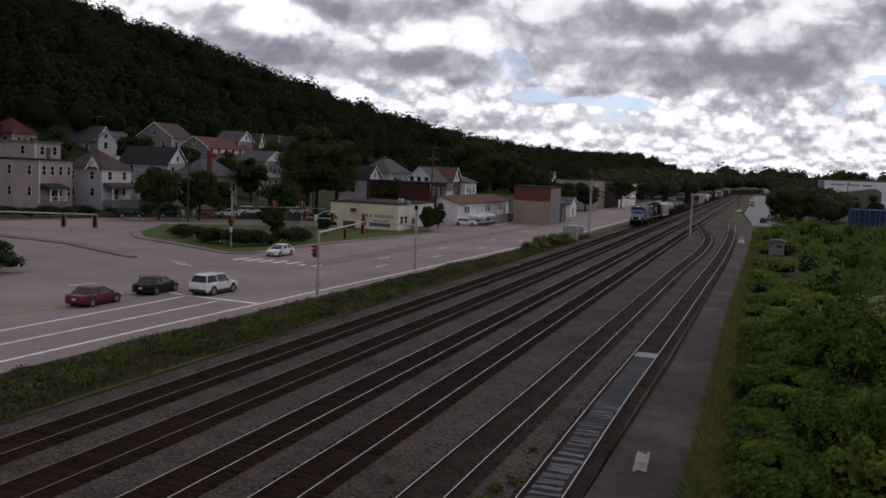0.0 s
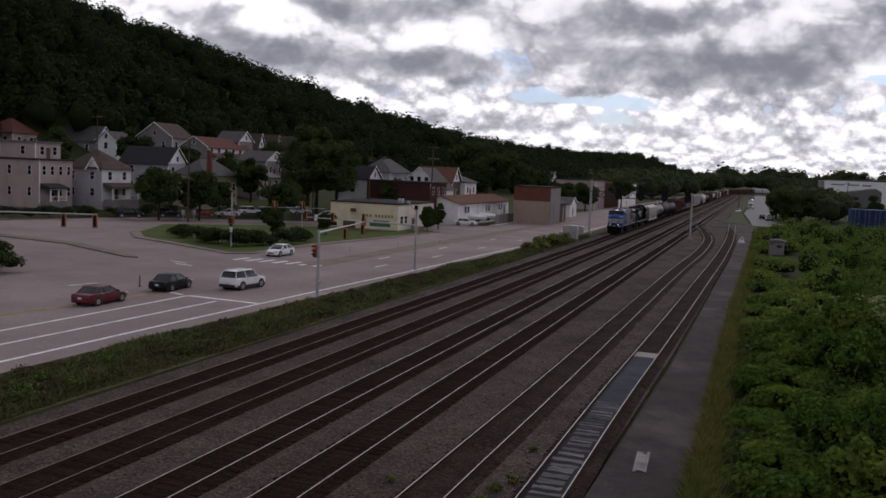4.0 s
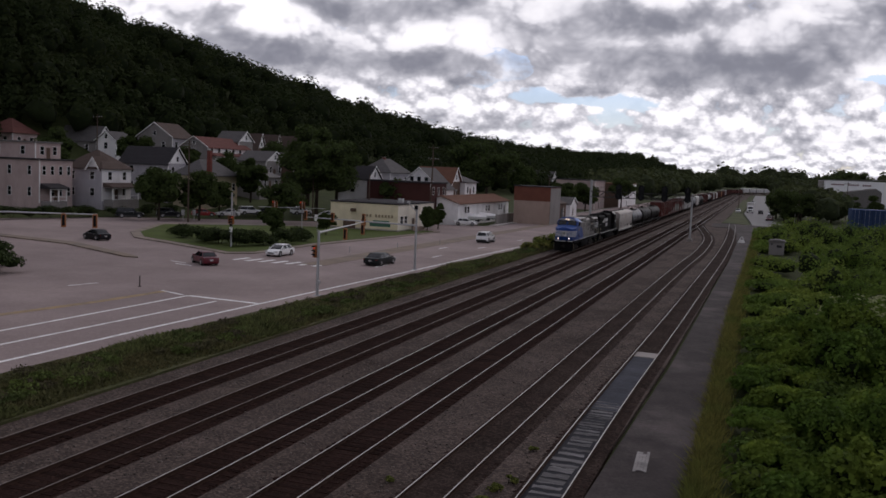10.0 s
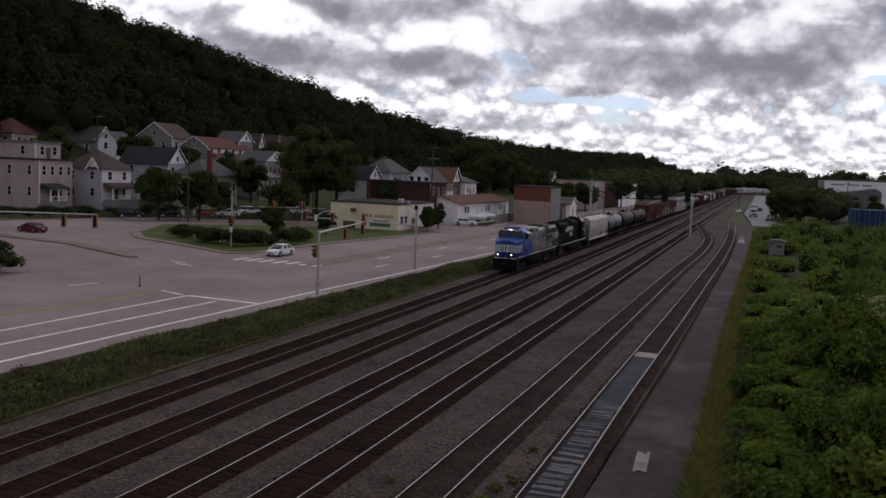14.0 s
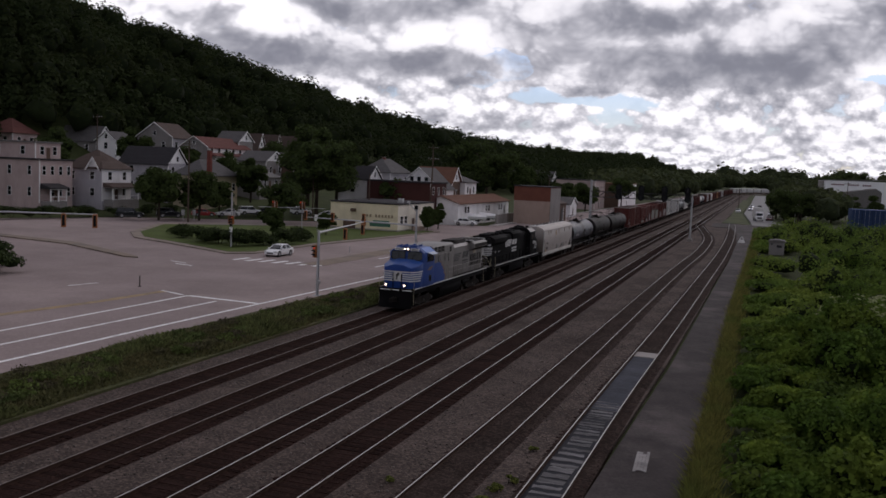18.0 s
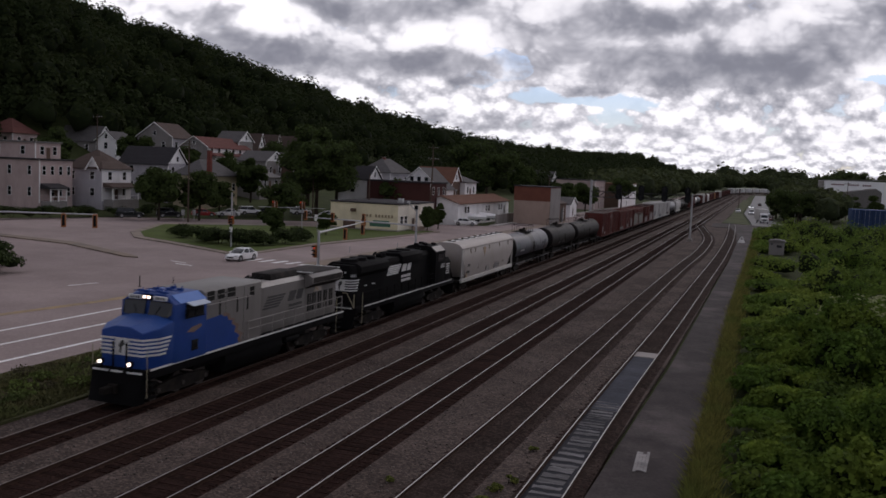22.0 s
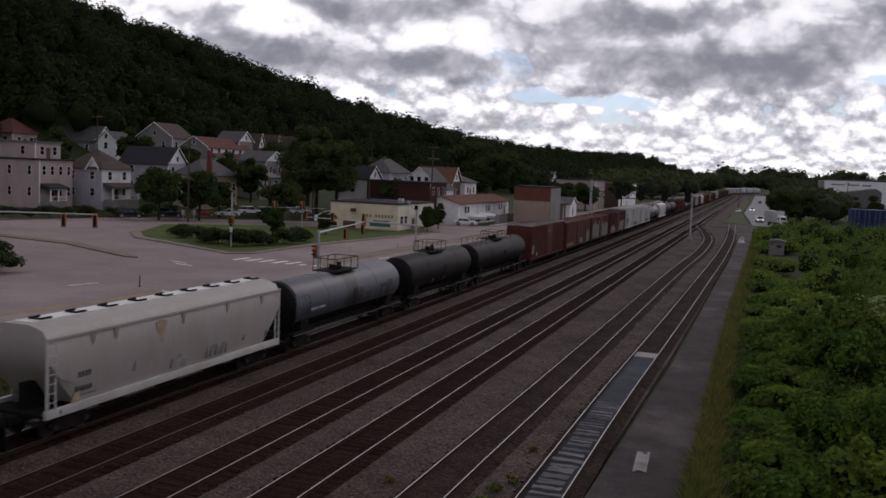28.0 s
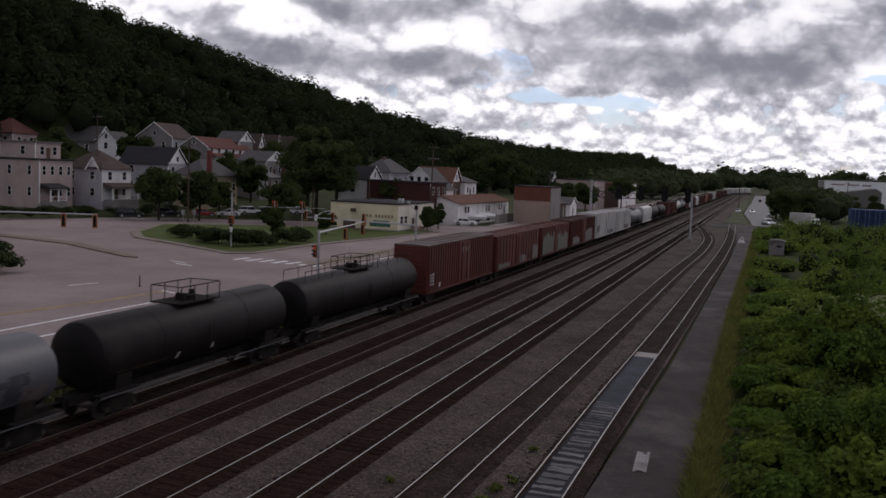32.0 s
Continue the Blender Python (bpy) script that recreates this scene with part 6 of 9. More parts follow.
def box_truck(label):
    t = thing("box_truck", label, "truck", "road vehicles")
    part("chassis", Shape().span(-0.5, 0.5, -3.6, 3.4, 0.55, 0.85), M["trim_dark"], t, smooth=0)
    part("cargo_box", Shape().span(-1.25, 1.25, -4.6, 1.4, 0.95, 4.05), M["box_white"], t, "white cargo box", bevel=0.05)
    part("cab", Shape().prism([(1.5, 0.6), (3.7, 0.6), (3.75, 1.45), (3.0, 1.6), (2.6, 2.85), (1.5, 2.95)], -1.05, 1.05, "x"), M["car_white"], t, "white cab", bevel=0.08)
    part("windscreen", Shape().add([(-0.92, 3.02, 1.64), (0.92, 3.02, 1.64), (0.85, 2.62, 2.75), (-0.85, 2.62, 2.75)], [(0, 1, 2, 3)]), M["glass_dark"], t, smooth=0)
    part("grille", Shape().box(0, 3.74, 1.05, 1.3, 0.06, 0.5), M["trim_dark"], t, bevel=0.02)
    for s in (-1, 1):
        part("headlight", Shape().box(s * 0.85, 3.72, 1.05, 0.3, 0.1, 0.22), M["head_lens"], t, bevel=0.02)
        part("side_window", Shape().box(s * 1.055, 2.15, 2.0, 0.02, 0.8, 0.6), M["glass_dark"], t, smooth=0)
        for y in (-2.4, 2.7):
            w = part("wheel", Shape().lathe([(-0.14, 0.32), (-0.12, 0.46), (0.12, 0.46), (0.14, 0.32)], 20, "x"), M["tyre"], t, m=pose(s * 0.95, y, 0.46))
            part("rim", Shape().lathe([(0.13 * s, 0.28), (0.15 * s, 0.1)], 14, "x"), M["rim"], w)
    return t


def build_traffic():
    out = []
    suv = road_car("suv", 4.7, 1.94, "white five-door SUV with dark windows and roof rails", "car_white", rails=True)
    out.append((suv, [(0, -44.1, 67.6, -2), (2.5, -44.1, 67.6, -2), (3, -44.1, 68.1, -3), (3.5, -44.0, 69.6, -4), (5.5, -43.1, 82.2, -4), (6, -42.9, 86.9, -2), (6.5, -42.7, 92.1, -1), (7, -42.6, 97.9, -1), (8, -42.4, 111.1, -1),
                      (9, -42.2, 126.0, -1), (10, -41.8, 142.6, -1), (11, -41.5, 160.5, -1), (12, -41.2, 179, -1), (14, -40.8, 216, 0), (20, -40.2, 330, 0), (32, -40.2, 560, 0)]))
    black = road_car("sedan", 4.7, 1.82, "glossy black four-door sedan car", "car_black")
    out.append((black, [(0, -48.1, 65.0, 4), (2.5, -48.1, 65.0, 4), (3, -48.1, 65.2, 4), (3.5, -48.2, 66.0, 5), (5.5, -49.2, 74.1, 13), (6, -50.2, 77.1, 23), (6.5, -51.6, 79.7, 33), (7, -53.8, 82.4, 44), (7.5, -57.2, 85.5, 50), (8, -61.2, 88.7, 54),
                        (8.5, -66.3, 92.1, 57), (9, -71.8, 95.5, 61), (9.5, -78.2, 98.8, 66), (10, -85.0, 101.6, 69), (10.5, -92.0, 103.9, 74), (11, -98.4, 105.4, 80), (11.5, -105, 106.2, 84), (12.5, -119, 107, 87), (32, -320, 100, 90)]))
    red = road_car("sedan", 4.7, 1.82, "dark red four-door sedan", "car_red")
    out.append((red, [(0, -48.0, 57.2, 2), (3, -48.0, 57.2, 2), (3.5, -48.0, 57.5, 2), (5.5, -47.8, 60.6, -1), (6, -47.7, 62.9, -1), (6.5, -47.7, 65.4, 1), (7, -47.8, 68.2, 6), (7.5, -48.4, 71.6, 13), (8, -49.3, 75.0, 19), (8.5, -50.5, 78.1, 27),
                      (9, -52.2, 81.0, 37), (9.5, -54.6, 83.6, 46), (10, -57.5, 86.2, 52), (10.5, -61.3, 89.0, 55), (11, -65.5, 91.7, 59), (11.5, -70.2, 94.4, 62), (12, -75.4, 97.0, 65), (12.5, -81.0, 99.5, 68), (13, -86.9, 101.6, 72),
                      (13.5, -93.0, 103.4, 76), (14, -98.9, 104.6, 81), (14.5, -104.6, 105.2, 85), (16, -124, 106, 88), (32, -330, 100, 90)]))
    old = road_car("sedan", 5.5, 1.95, "long dark green older sedan with bright trim", "car_green")
    out.append((old, [(0, -45.5, -40, 0), (4, -45.2, 10, 0), (6.5, -44.4, 43.6, -2), (7, -44.1, 50.4, -2), (7.5, -43.8, 57.8, -2), (8, -43.5, 66.0, -3), (8.5, -43.1, 74.4, -3), (9, -42.7, 82.6, -2), (9.5, -42.3, 90.9, -2), (10, -42.0, 99.2, -2),
                      (10.5, -41.8, 107.8, -1), (11, -41.6, 117.1, -1), (12, -41.3, 134, -1), (14, -40.9, 168, 0), (32, -40.2, 480, 0)]))
    white = road_car("sedan", 4.6, 1.78, "small white four-door sedan", "car_white")
    out.append((white, [(0, -55.8, 99.9, 180), (16.5, -55.8, 99.9, 180), (18, -55.8, 99.7, 180), (19, -55.85, 99.4, 180), (20, -55.9, 98.8, 180), (20.5, -56.0, 98.1, 180), (21, -56.1, 96.8, 179), (21.5, -56.3, 94.7, 179), (22, -56.5, 92.1, 179), (22.5, -56.7, 88.9, 179),
                        (23, -56.9, 85.2, 179), (23.5, -57.0, 81.0, 179), (24, -57.0, 76.4, 179), (24.5, -57.1, 71.5, 179), (25, -57.2, 66.4, 179), (25.5, -57.3, 61.0, 179), (27, -57.4, 45, 179), (32, -57.8, -15, 179)]))
    truck = box_truck("white box truck with a dark windscreen")
    out.append((truck, [(0, -3.4, 480, 178), (6, -3.4, 402, 178), (12, -2.6, 352, 181), (17, -0.4, 302, 186), (20, 0.5, 288, 188), (22, 1.1, 281, 191), (25, 2.0, 273, 198), (28, 5.0, 269, 212), (30, 8.3, 265.5, 228), (32, 12.5, 262, 238)]))
    pick = road_car("suv", 5.2, 1.95, "pale silver SUV with lit headlights", "car_silver")
    for s in (-1, 1):
        part("lit_lamp", Shape().cyl((s * 0.7, 2.58, 0.82), (s * 0.7, 2.62, 0.82), 0.10, n=12), M["lamp_cool"], pick, "lit headlight")
    out.append((pick, [(0, -3.6, 700, 178), (8, -3.6, 560, 178), (14, -3.4, 450, 179), (20, -3.0, 380, 180), (25, -1.4, 310, 184), (28, 0.4, 287, 186), (30, 1.6, 278, 190), (32, 2.6, 270, 200)]))
    dark = road_car("sedan", 4.7, 1.82, "dark sedan driving away", "car_black")
    out.append((dark, [(0, 1.4, 285, 0), (6, 1.0, 330, 0), (14, 0.4, 400, 0), (22, 0.2, 490, 0), (32, 0.2, 600, 0)]))
    pale = road_car("sedan", 4.7, 1.82, "white sedan with lit headlights", "car_white")
    for s in (-1, 1):
        part("lit_lamp", Shape().cyl((s * 0.65, 2.30, 0.66), (s * 0.65, 2.37, 0.66), 0.12, n=12), M["lamp_cool"], pale, "lit headlight")
    out.append((pale, [(0, -3.4, 480, 180), (8, -3.4, 470, 180), (16, -3.3, 455, 180), (24, -3.2, 420, 180), (28, -2.6, 395, 180), (32, -2.4, 372, 181)]))
    for ob, rows in out:
        t, x, y, a = rows[0]
        ob.matrix_basis = pose(x, y, ROAD_Z, 0, 0, a)
    # parked along the back street, by the houses and by the far road
    parked = [("suv", 4.8, "dark grey SUV parked at the corner", "car_green", -107.5, 137.2, 0.35, -50), ("suv", 4.7, "black parked SUV at the kerb", "car_black", -104.5, 144.8, 0.3, -46), ("sedan", 4.5, "bright red parked hatchback", "car_bright_red", -102.2, 152.4, 0.4, -42),
              ("sedan", 4.6, "white sedan parked at the kerb", "car_white", -99.5, 156.8, 0.4, 140), ("suv", 4.6, "white SUV parked at the kerb", "car_white", -98.5, 163.4, 0.5, -42), ("sedan", 4.6, "dark sedan parked at the kerb", "car_black", -96.5, 167.0, 0.5, -42),
              ("suv", 4.5, "pale silver parked SUV", "car_silver", -91.5, 172.5, 0.6, -42), ("sedan", 4.6, "pale parked sedan in front of the shop", "car_silver", -84.5, 172.0, 0.4, -42),
              ("sedan", 5.0, "long white parked convertible by the white shop", "car_white", -57.8, 181.5, 0.05, -80), ("sedan", 4.4, "white parked car on the far roadside", "car_white", -7.6, 372, -0.2, 180),
              ("suv", 4.7, "pale parked SUV under the trees", "car_silver", 4.2, 345, -0.1, 175), ("sedan", 4.6, "dark red car parked beside the far road", "car_red", 3.4, 303, -0.1, 170)]
    for kind, L, label, paint, x, y, z, a in parked:
        ob = road_car(kind, L, 1.82, label, paint, group="parked cars")
        ob.matrix_basis = pose(x, y, z, 0, 0, a)
    return out


TRAFFIC = build_traffic()


# ---- traffic signals, poles and the railway signal bridge ----
def signal_head(parent, x, y, z, a=0.0, lit=0, amber=True):
    """A three-lamp head that faces a: 0 looks along -y."""
    m = pose(x, y, z, 0, 0, a)
    h = part("signal_head", Shape().box(0, 0, 0, 0.36, 0.26, 1.1), M["signal_amber" if amber else "black_metal"], parent, "amber-yellow three-lamp signal housing", bevel=0.04, m=m)
    part("back_panel", Shape().box(0, 0.138, 0, 0.2, 0.02, 0.86), M["black_metal"], h, "dark rear panel", smooth=0)
    for i in range(3):
        lamp = M["lamp_red"] if lit == 1 and i == 0 else M["glass_dark"]
        part("lamp", Shape().cyl((0, -0.15, 0.34 - 0.34 * i), (0, -0.125, 0.34 - 0.34 * i), 0.115, n=14), lamp, h)
        part("visor", Shape().prism([(0.14, 0.36 - 0.34 * i), (0.12, 0.43 - 0.34 * i), (0.0, 0.48 - 0.34 * i), (-0.12, 0.43 - 0.34 * i), (-0.14, 0.36 - 0.34 * i), (-0.11, 0.38 - 0.34 * i), (0, 0.455 - 0.34 * i), (0.11, 0.38 - 0.34 * i)], -0.36, -0.12),
             M["black_metal"], h, smooth=0)
    return h


def mast_arm(label, base, h, tip, arm_z0, arm_z1, heads, r=0.14):
    t = thing("traffic_signal_mast", label, "traffic signal", "traffic signals", m=pose(*base))
    part("pole", Shape().cyl((0, 0, 0), (0, 0, h), r, r * 0.8, n=12), M["galvanised"], t, "grey tapered steel pole")
    part("base_plate", Shape().box(0, 0, 0.03, 0.55, 0.55, 0.06), M["galvanised"], t, bevel=0.01)
    d = Vector(tip) - Vector(base[:2])
    part("arm", Shape().cyl((0, 0, arm_z0), (d.x, d.y, arm_z1), 0.10, 0.05, n=10), M["galvanised"], t, "long grey mast arm")
    for k, dz, a, lit in heads:
        z = arm_z0 + (arm_z1 - arm_z0) * k
        signal_head(t, d.x * k, d.y * k, z + dz, a, lit)
    return t


def build_signals():
    z = ROAD_Z
    a = mast_arm("grey steel mast with an arm and side signal by the verge", (-36.1, 71.4, z), 5.75, (-39.1, 87.6), 5.55, 5.65, [(0.55, -0.75, 180, 0), (0.98, -0.75, 180, 0)])
    signal_head(a, -0.28, -0.05, 3.9, -20, 1)
    part("push_button_box", Shape().box(0.16, 0, 1.2, 0.16, 0.2, 0.3), M["galvanised"], a, bevel=0.02)
    b = mast_arm("grey steel mast with a long arm of signals over the road", (-36.6, 96.6, z), 6.9, (-51.0, 97.0), 5.05, 5.2, [(0.46, 0.35, 180, 0), (0.74, 0.2, 180, 0), (0.99, 0.2, 180, 0)])
    part("street_sign", Shape().box(-4.6, 0.3, 4.85, 2.6, 0.04, 0.45), M["sign_green"], b, "green street name sign", bevel=0.01)
    part("camera_bracket", Shape().cyl((0, 0, 6.6), (-0.9, -0.3, 7.6), 0.05, n=6).box(-0.9, -0.3, 7.65, 0.3, 0.2, 0.16), M["galvanised"], b)
    part("control_box", Shape().box(0.0, -0.2, 7.1, 0.35, 0.3, 0.45), M["black_metal"], b, bevel=0.02)
    c = mast_arm("grey signal mast whose arm reaches over the street", (-70.7, 51.6, z), 6.9, (-49.4, 59.0), 6.5, 6.78, [(0.885, -0.52, 210, 0), (0.995, -0.52, 210, 0)])
    e = thing("pedestrian_signal_pole", "pale pole with a signal head and small signs on the corner", "signal pole", "traffic signals", m=pose(-65.4, 104.0, 0.05))
    part("pole", Shape().cyl((0, 0, 0), (0, 0, 7.2), 0.12, 0.10, n=10), M["galvanised"], e, "pale steel pole")
    signal_head(e, -0.25, -0.1, 3.6, 30, 0)
    signal_head(e, 0.25, -0.1, 3.6, -30, 1)
    part("sign", Shape().box(0.0, -0.14, 2.3, 0.5, 0.03, 0.6), M["paint_white"], e, "small white sign", bevel=0.01)
    part("sign", Shape().box(0.0, -0.14, 2.9, 0.45, 0.03, 0.35), M["black_metal"], e, bevel=0.01)
    # signals beyond the island, facing the side street
    for x, y, h in ((-75.5, 133.0, 5.0), (-72.0, 136.0, 5.0)):
        f = thing("traffic_signal_pole", "amber signal heads on a post behind the island", "traffic signal", "traffic signals", m=pose(x, y, 0))
        part("pole", Shape().cyl((0, 0, 0), (0, 0, h), 0.09, n=8), M["galvanised"], f)
        signal_head(f, -0.2, -0.1, h - 0.4, 0, 1)
        signal_head(f, 0.35, -0.1, h - 0.5, 20, 0)
        part("cross_arm", Shape().cyl((-3.0, 0, h - 1.0), (4.0, 0.5, h - 0.9), 0.05, n=6), M["galvanised"], f)
    for x, y, w, h, col, lb in ((-69.9, 137.5, 1.0, 2.6, "paint_white", "white sign board on a post behind the island"), (-62.5, 140, 0.9, 2.2, "signal_amber", "orange warning sign on a post")):
        s = thing("road_sign", lb, "road sign", m=pose(x, y, 0.05))
        part("post", Shape().cyl((0, 0, 0), (0, 0, h), 0.05, n=6), M["galvanised"], s)
        part("board", Shape().box(0, -0.06, h - 0.2, w, 0.04, 1.1), M[col], s, bevel=0.01)
    post = thing("delineator_post", "thin dark marker post on the centre line", "marker post", m=pose(-51.5, 67.2, z))
    part("post", Shape().cyl((0, 0, 0), (0, 0, 0.95), 0.045, n=8), M["black_metal"], post)
    part("base", Shape().cyl((0, 0, 0), (0, 0, 0.05), 0.16, n=10), M["black_metal"], post)
    for x, y, h in ((-51.0, 110, 0.8), (-48.6, 121, 0.8), (-46, 132, 0.8)):
        q = thing("delineator_post", "thin pale marker post on the median", "marker post", m=pose(x, y, z))
        part("post", Shape().cyl((0, 0, 0), (0, 0, h), 0.05, n=8), M["galvanised"], q)
    for x, y in ((-99.2, 141.5), (-98.0, 143.2), (-92.2, 147.5)):
        q = thing("utility_box", "pale grey roadside box on a post", "utility box", m=pose(x, y, 0.1))
        part("post", Shape().cyl((0, 0, 0), (0, 0, 1.1), 0.06, n=6), M["galvanised"], q)
        part("box", Shape().box(0, 0, 1.5, 0.5, 0.4, 1.0), M["galvanised"], q, bevel=0.03)


add_mat("sign_green", (0.03, 0.13, 0.075), 0.5, var=0.1, bump=0.05)
add_mat("cabinet_grey", (0.34, 0.33, 0.32), 0.6, 0.2, var=0.15, scale=1, fine=8, bump=0.08)
build_signals()


def utility_pole(x, y, z, h, label, arms=1, lean=0.0):
    t = thing("utility_pole", label, "utility pole", "utility poles", m=pose(x, y, z, 0, lean, 0))
    part("pole", Shape().cyl((0, 0, -1), (0, 0, h), 0.17, 0.11, n=10), M["pole_wood"], t, "weathered brown timber pole")
    for k in range(arms):
        part("cross_arm", Shape().box(0, 0.12, h - 0.6 - 0.9 * k, 2.3, 0.1, 0.12), M["pole_wood"], t, bevel=0.01)
        for dx in (-1.0, -0.4, 0.4, 1.0):
            part("insulator", Shape().cyl((dx, 0.12, h - 0.54 - 0.9 * k), (dx, 0.12, h - 0.36 - 0.9 * k), 0.05, n=8), M["galvanised"], t)
    return t


for row in ((-97.8, 141.0, 0.2, 14.5, 2, 0), (-134, 160, 6, 14, 1, 0), (-84.5, 164.0, 1.0, 12.5, 1, 0), (-62.2, 171.0, 0.5, 13.5, 1, 2), (-65.8, 182.0, 2.0, 14.5, 1, 0), (-70.5, 160.0, 0.5, 9.5, 0, 0),
            (-52.5, 236.0, 0.2, 10.5, 1, 0), (29.5, 356.0, -0.3, 13.5, 1, 0), (-8.5, 420, -0.3, 9, 1, 0), (11.5, 300, -0.3, 10, 0, 0)):
    utility_pole(*row[:4], "brown timber utility pole with cross arms", *row[4:])


def signal_bridge():
    """The railway signal gantry across the main tracks."""
    t = thing("signal_bridge", "grey lattice railway signal bridge with black signal heads", "signal bridge", m=pose(0, 179.5, -0.2))
    xl, xr, zb, zt = -31.45, -12.1, 7.6, 8.7
    for x, h in ((xl, 10.9), (xr, 9.0)):
        part("column", Shape().cyl((x, 0, 0), (x, 0, h), 0.24 if x < -20 else 0.16, n=12), M["galvanised"], t, "pale grey steel column")
        part("footing", Shape().box(x, 0, 0.25, 0.9, 0.9, 0.5), M["concrete"], t, bevel=0.03)
    for y in (-0.45, 0.45):
        for z in (zb, zt):
            part("chord", Shape().cyl((xl, y, z), (xr, y, z), 0.06, n=6), M["gantry"], t)
        n = 14
        for i in range(n):
            a, b = xl + (xr - xl) * i / n, xl + (xr - xl) * (i + 1) / n
            z0, z1 = (zb, zt) if i % 2 else (zt, zb)
            part("brace", Shape().cyl((a, y, z0), (b, y, z1), 0.04, n=5), M["gantry"], t)
    part("walkway", Shape().span(xl, xr, -1.1, -0.5, zb - 0.06, zb), M["gantry"], t, smooth=0)
    for x in (-25.9, -21.6, -17.2, -12.9):
        for z, r in ((9.6, 0.62), (7.9, 0.62)):
            part("signal_target", Shape().cyl((x, -1.25, z), (x, -1.19, z), r, n=18), M["black_metal"], t, "round black signal target")
            part("signal_lamp", Shape().cyl((x, -1.35, z + 0.2), (x, -1.25, z + 0.2), 0.12, n=10).cyl((x, -1.35, z - 0.2), (x, -1.25, z - 0.2), 0.12, n=10), M["glass_dark"], t)
        part("signal_mast", Shape().cyl((x, -1.1, 7.2), (x, -1.1, 10.3), 0.08, n=8).span(x - 0.5, x + 0.5, -1.15, -0.9, 7.5, 10.1), M["black_metal"], t)
    for x in (-24.0, -19.6):
        part("signal_mast", Shape().cyl((x, -1.1, zb), (x, -1.1, 9.6), 0.06, n=8), M["black_metal"], t)
    return t


add_mat("gantry", (0.06, 0.058, 0.056), 0.7, 0.3, var=0.2, bump=0.1)
signal_bridge()


def relay_cabinet(x, y, w, d, h):
    t = thing("relay_cabinet", "grey steel railway relay cabinet on a concrete pad", "cabinet", "relay cabinets", m=pose(x, y, -0.15))
    part("pad", Shape().box(0, 0, 0.08, w + 0.3, d + 0.3, 0.16), M["concrete"], t, bevel=0.02)
    part("body", Shape().box(0, 0, h / 2 + 0.16, w, d, h), M["cabinet_grey"], t, bevel=0.03)
    part("roof", Shape().prism([(-w / 2 - 0.06, h + 0.16), (w / 2 + 0.06, h + 0.16), (0, h + 0.3)], -d / 2 - 0.06, d / 2 + 0.06), M["galvanised"], t, smooth=0)
    for k in (-0.25, 0.25):
        dr = part("door", Shape().box(k * w, -d / 2 - 0.012, h / 2 + 0.16, w * 0.44, 0.03, h * 0.9), M["cabinet_grey"], t, bevel=0.008)
        part("handle", Shape().box(k * w + 0.1, -d / 2 - 0.05, h / 2, 0.04, 0.05, 0.25), M["black_metal"], dr)


relay_cabinet(-31.2, 159.5, 2.5, 2.0, 2.5)
relay_cabinet(-31.9, 172.5, 1.2, 1.0, 1.7)
relay_cabinet(-33.1, 160.5, 0.7, 0.7, 1.2)


# ---- houses and shops ----
def wall_mat(key, c, **k):
    add_mat(key, c, 0.8, var=0.12, scale=0.5, fine=7, bump=0.15, tint=tuple(v * 0.72 for v in c), tint_scale=0.35, tint_amount=0.6, stretch=(1, 1, 0.6), **k)


for key, c in dict(wall_pink=(0.46, 0.36, 0.34), wall_white=(0.84, 0.82, 0.82), wall_lavender=(0.44, 0.42, 0.45), wall_cream=(0.74, 0.65, 0.46), wall_cream_pale=(0.76, 0.70, 0.60), wall_tan=(0.42, 0.36, 0.25), wall_grey=(0.25, 0.232, 0.225),
                   wall_brick=(0.066, 0.027, 0.024), wall_brown=(0.13, 0.085, 0.065), brick_pale=(0.36, 0.27, 0.225), wall_blue=(0.035, 0.060, 0.13)).items():
    wall_mat(key, c)
for key, c in dict(roof_grey=(0.105, 0.098, 0.098), roof_dark=(0.040, 0.037, 0.040), roof_red=(0.135, 0.058, 0.050), roof_brown=(0.090, 0.066, 0.057), roof_rust=(0.15, 0.075, 0.052), roof_pale=(0.16, 0.150, 0.144)).items():
    add_mat(key, c, 0.85, var=0.25, scale=0.6, fine=8, bump=0.3, stretch=(1, 1, 4))
add_mat("white_metal", (0.86, 0.86, 0.87), 0.5, var=0.06, scale=0.2, fine=3, bump=0.03, stretch=(6, 1, 0.2))
add_mat("trim_white", (0.80, 0.79, 0.78), 0.6, var=0.1, scale=1, fine=8, bump=0.05)
add_mat("chimney_brick", (0.17, 0.055, 0.045), 0.85, var=0.25, scale=1.5, fine=10, bump=0.3)


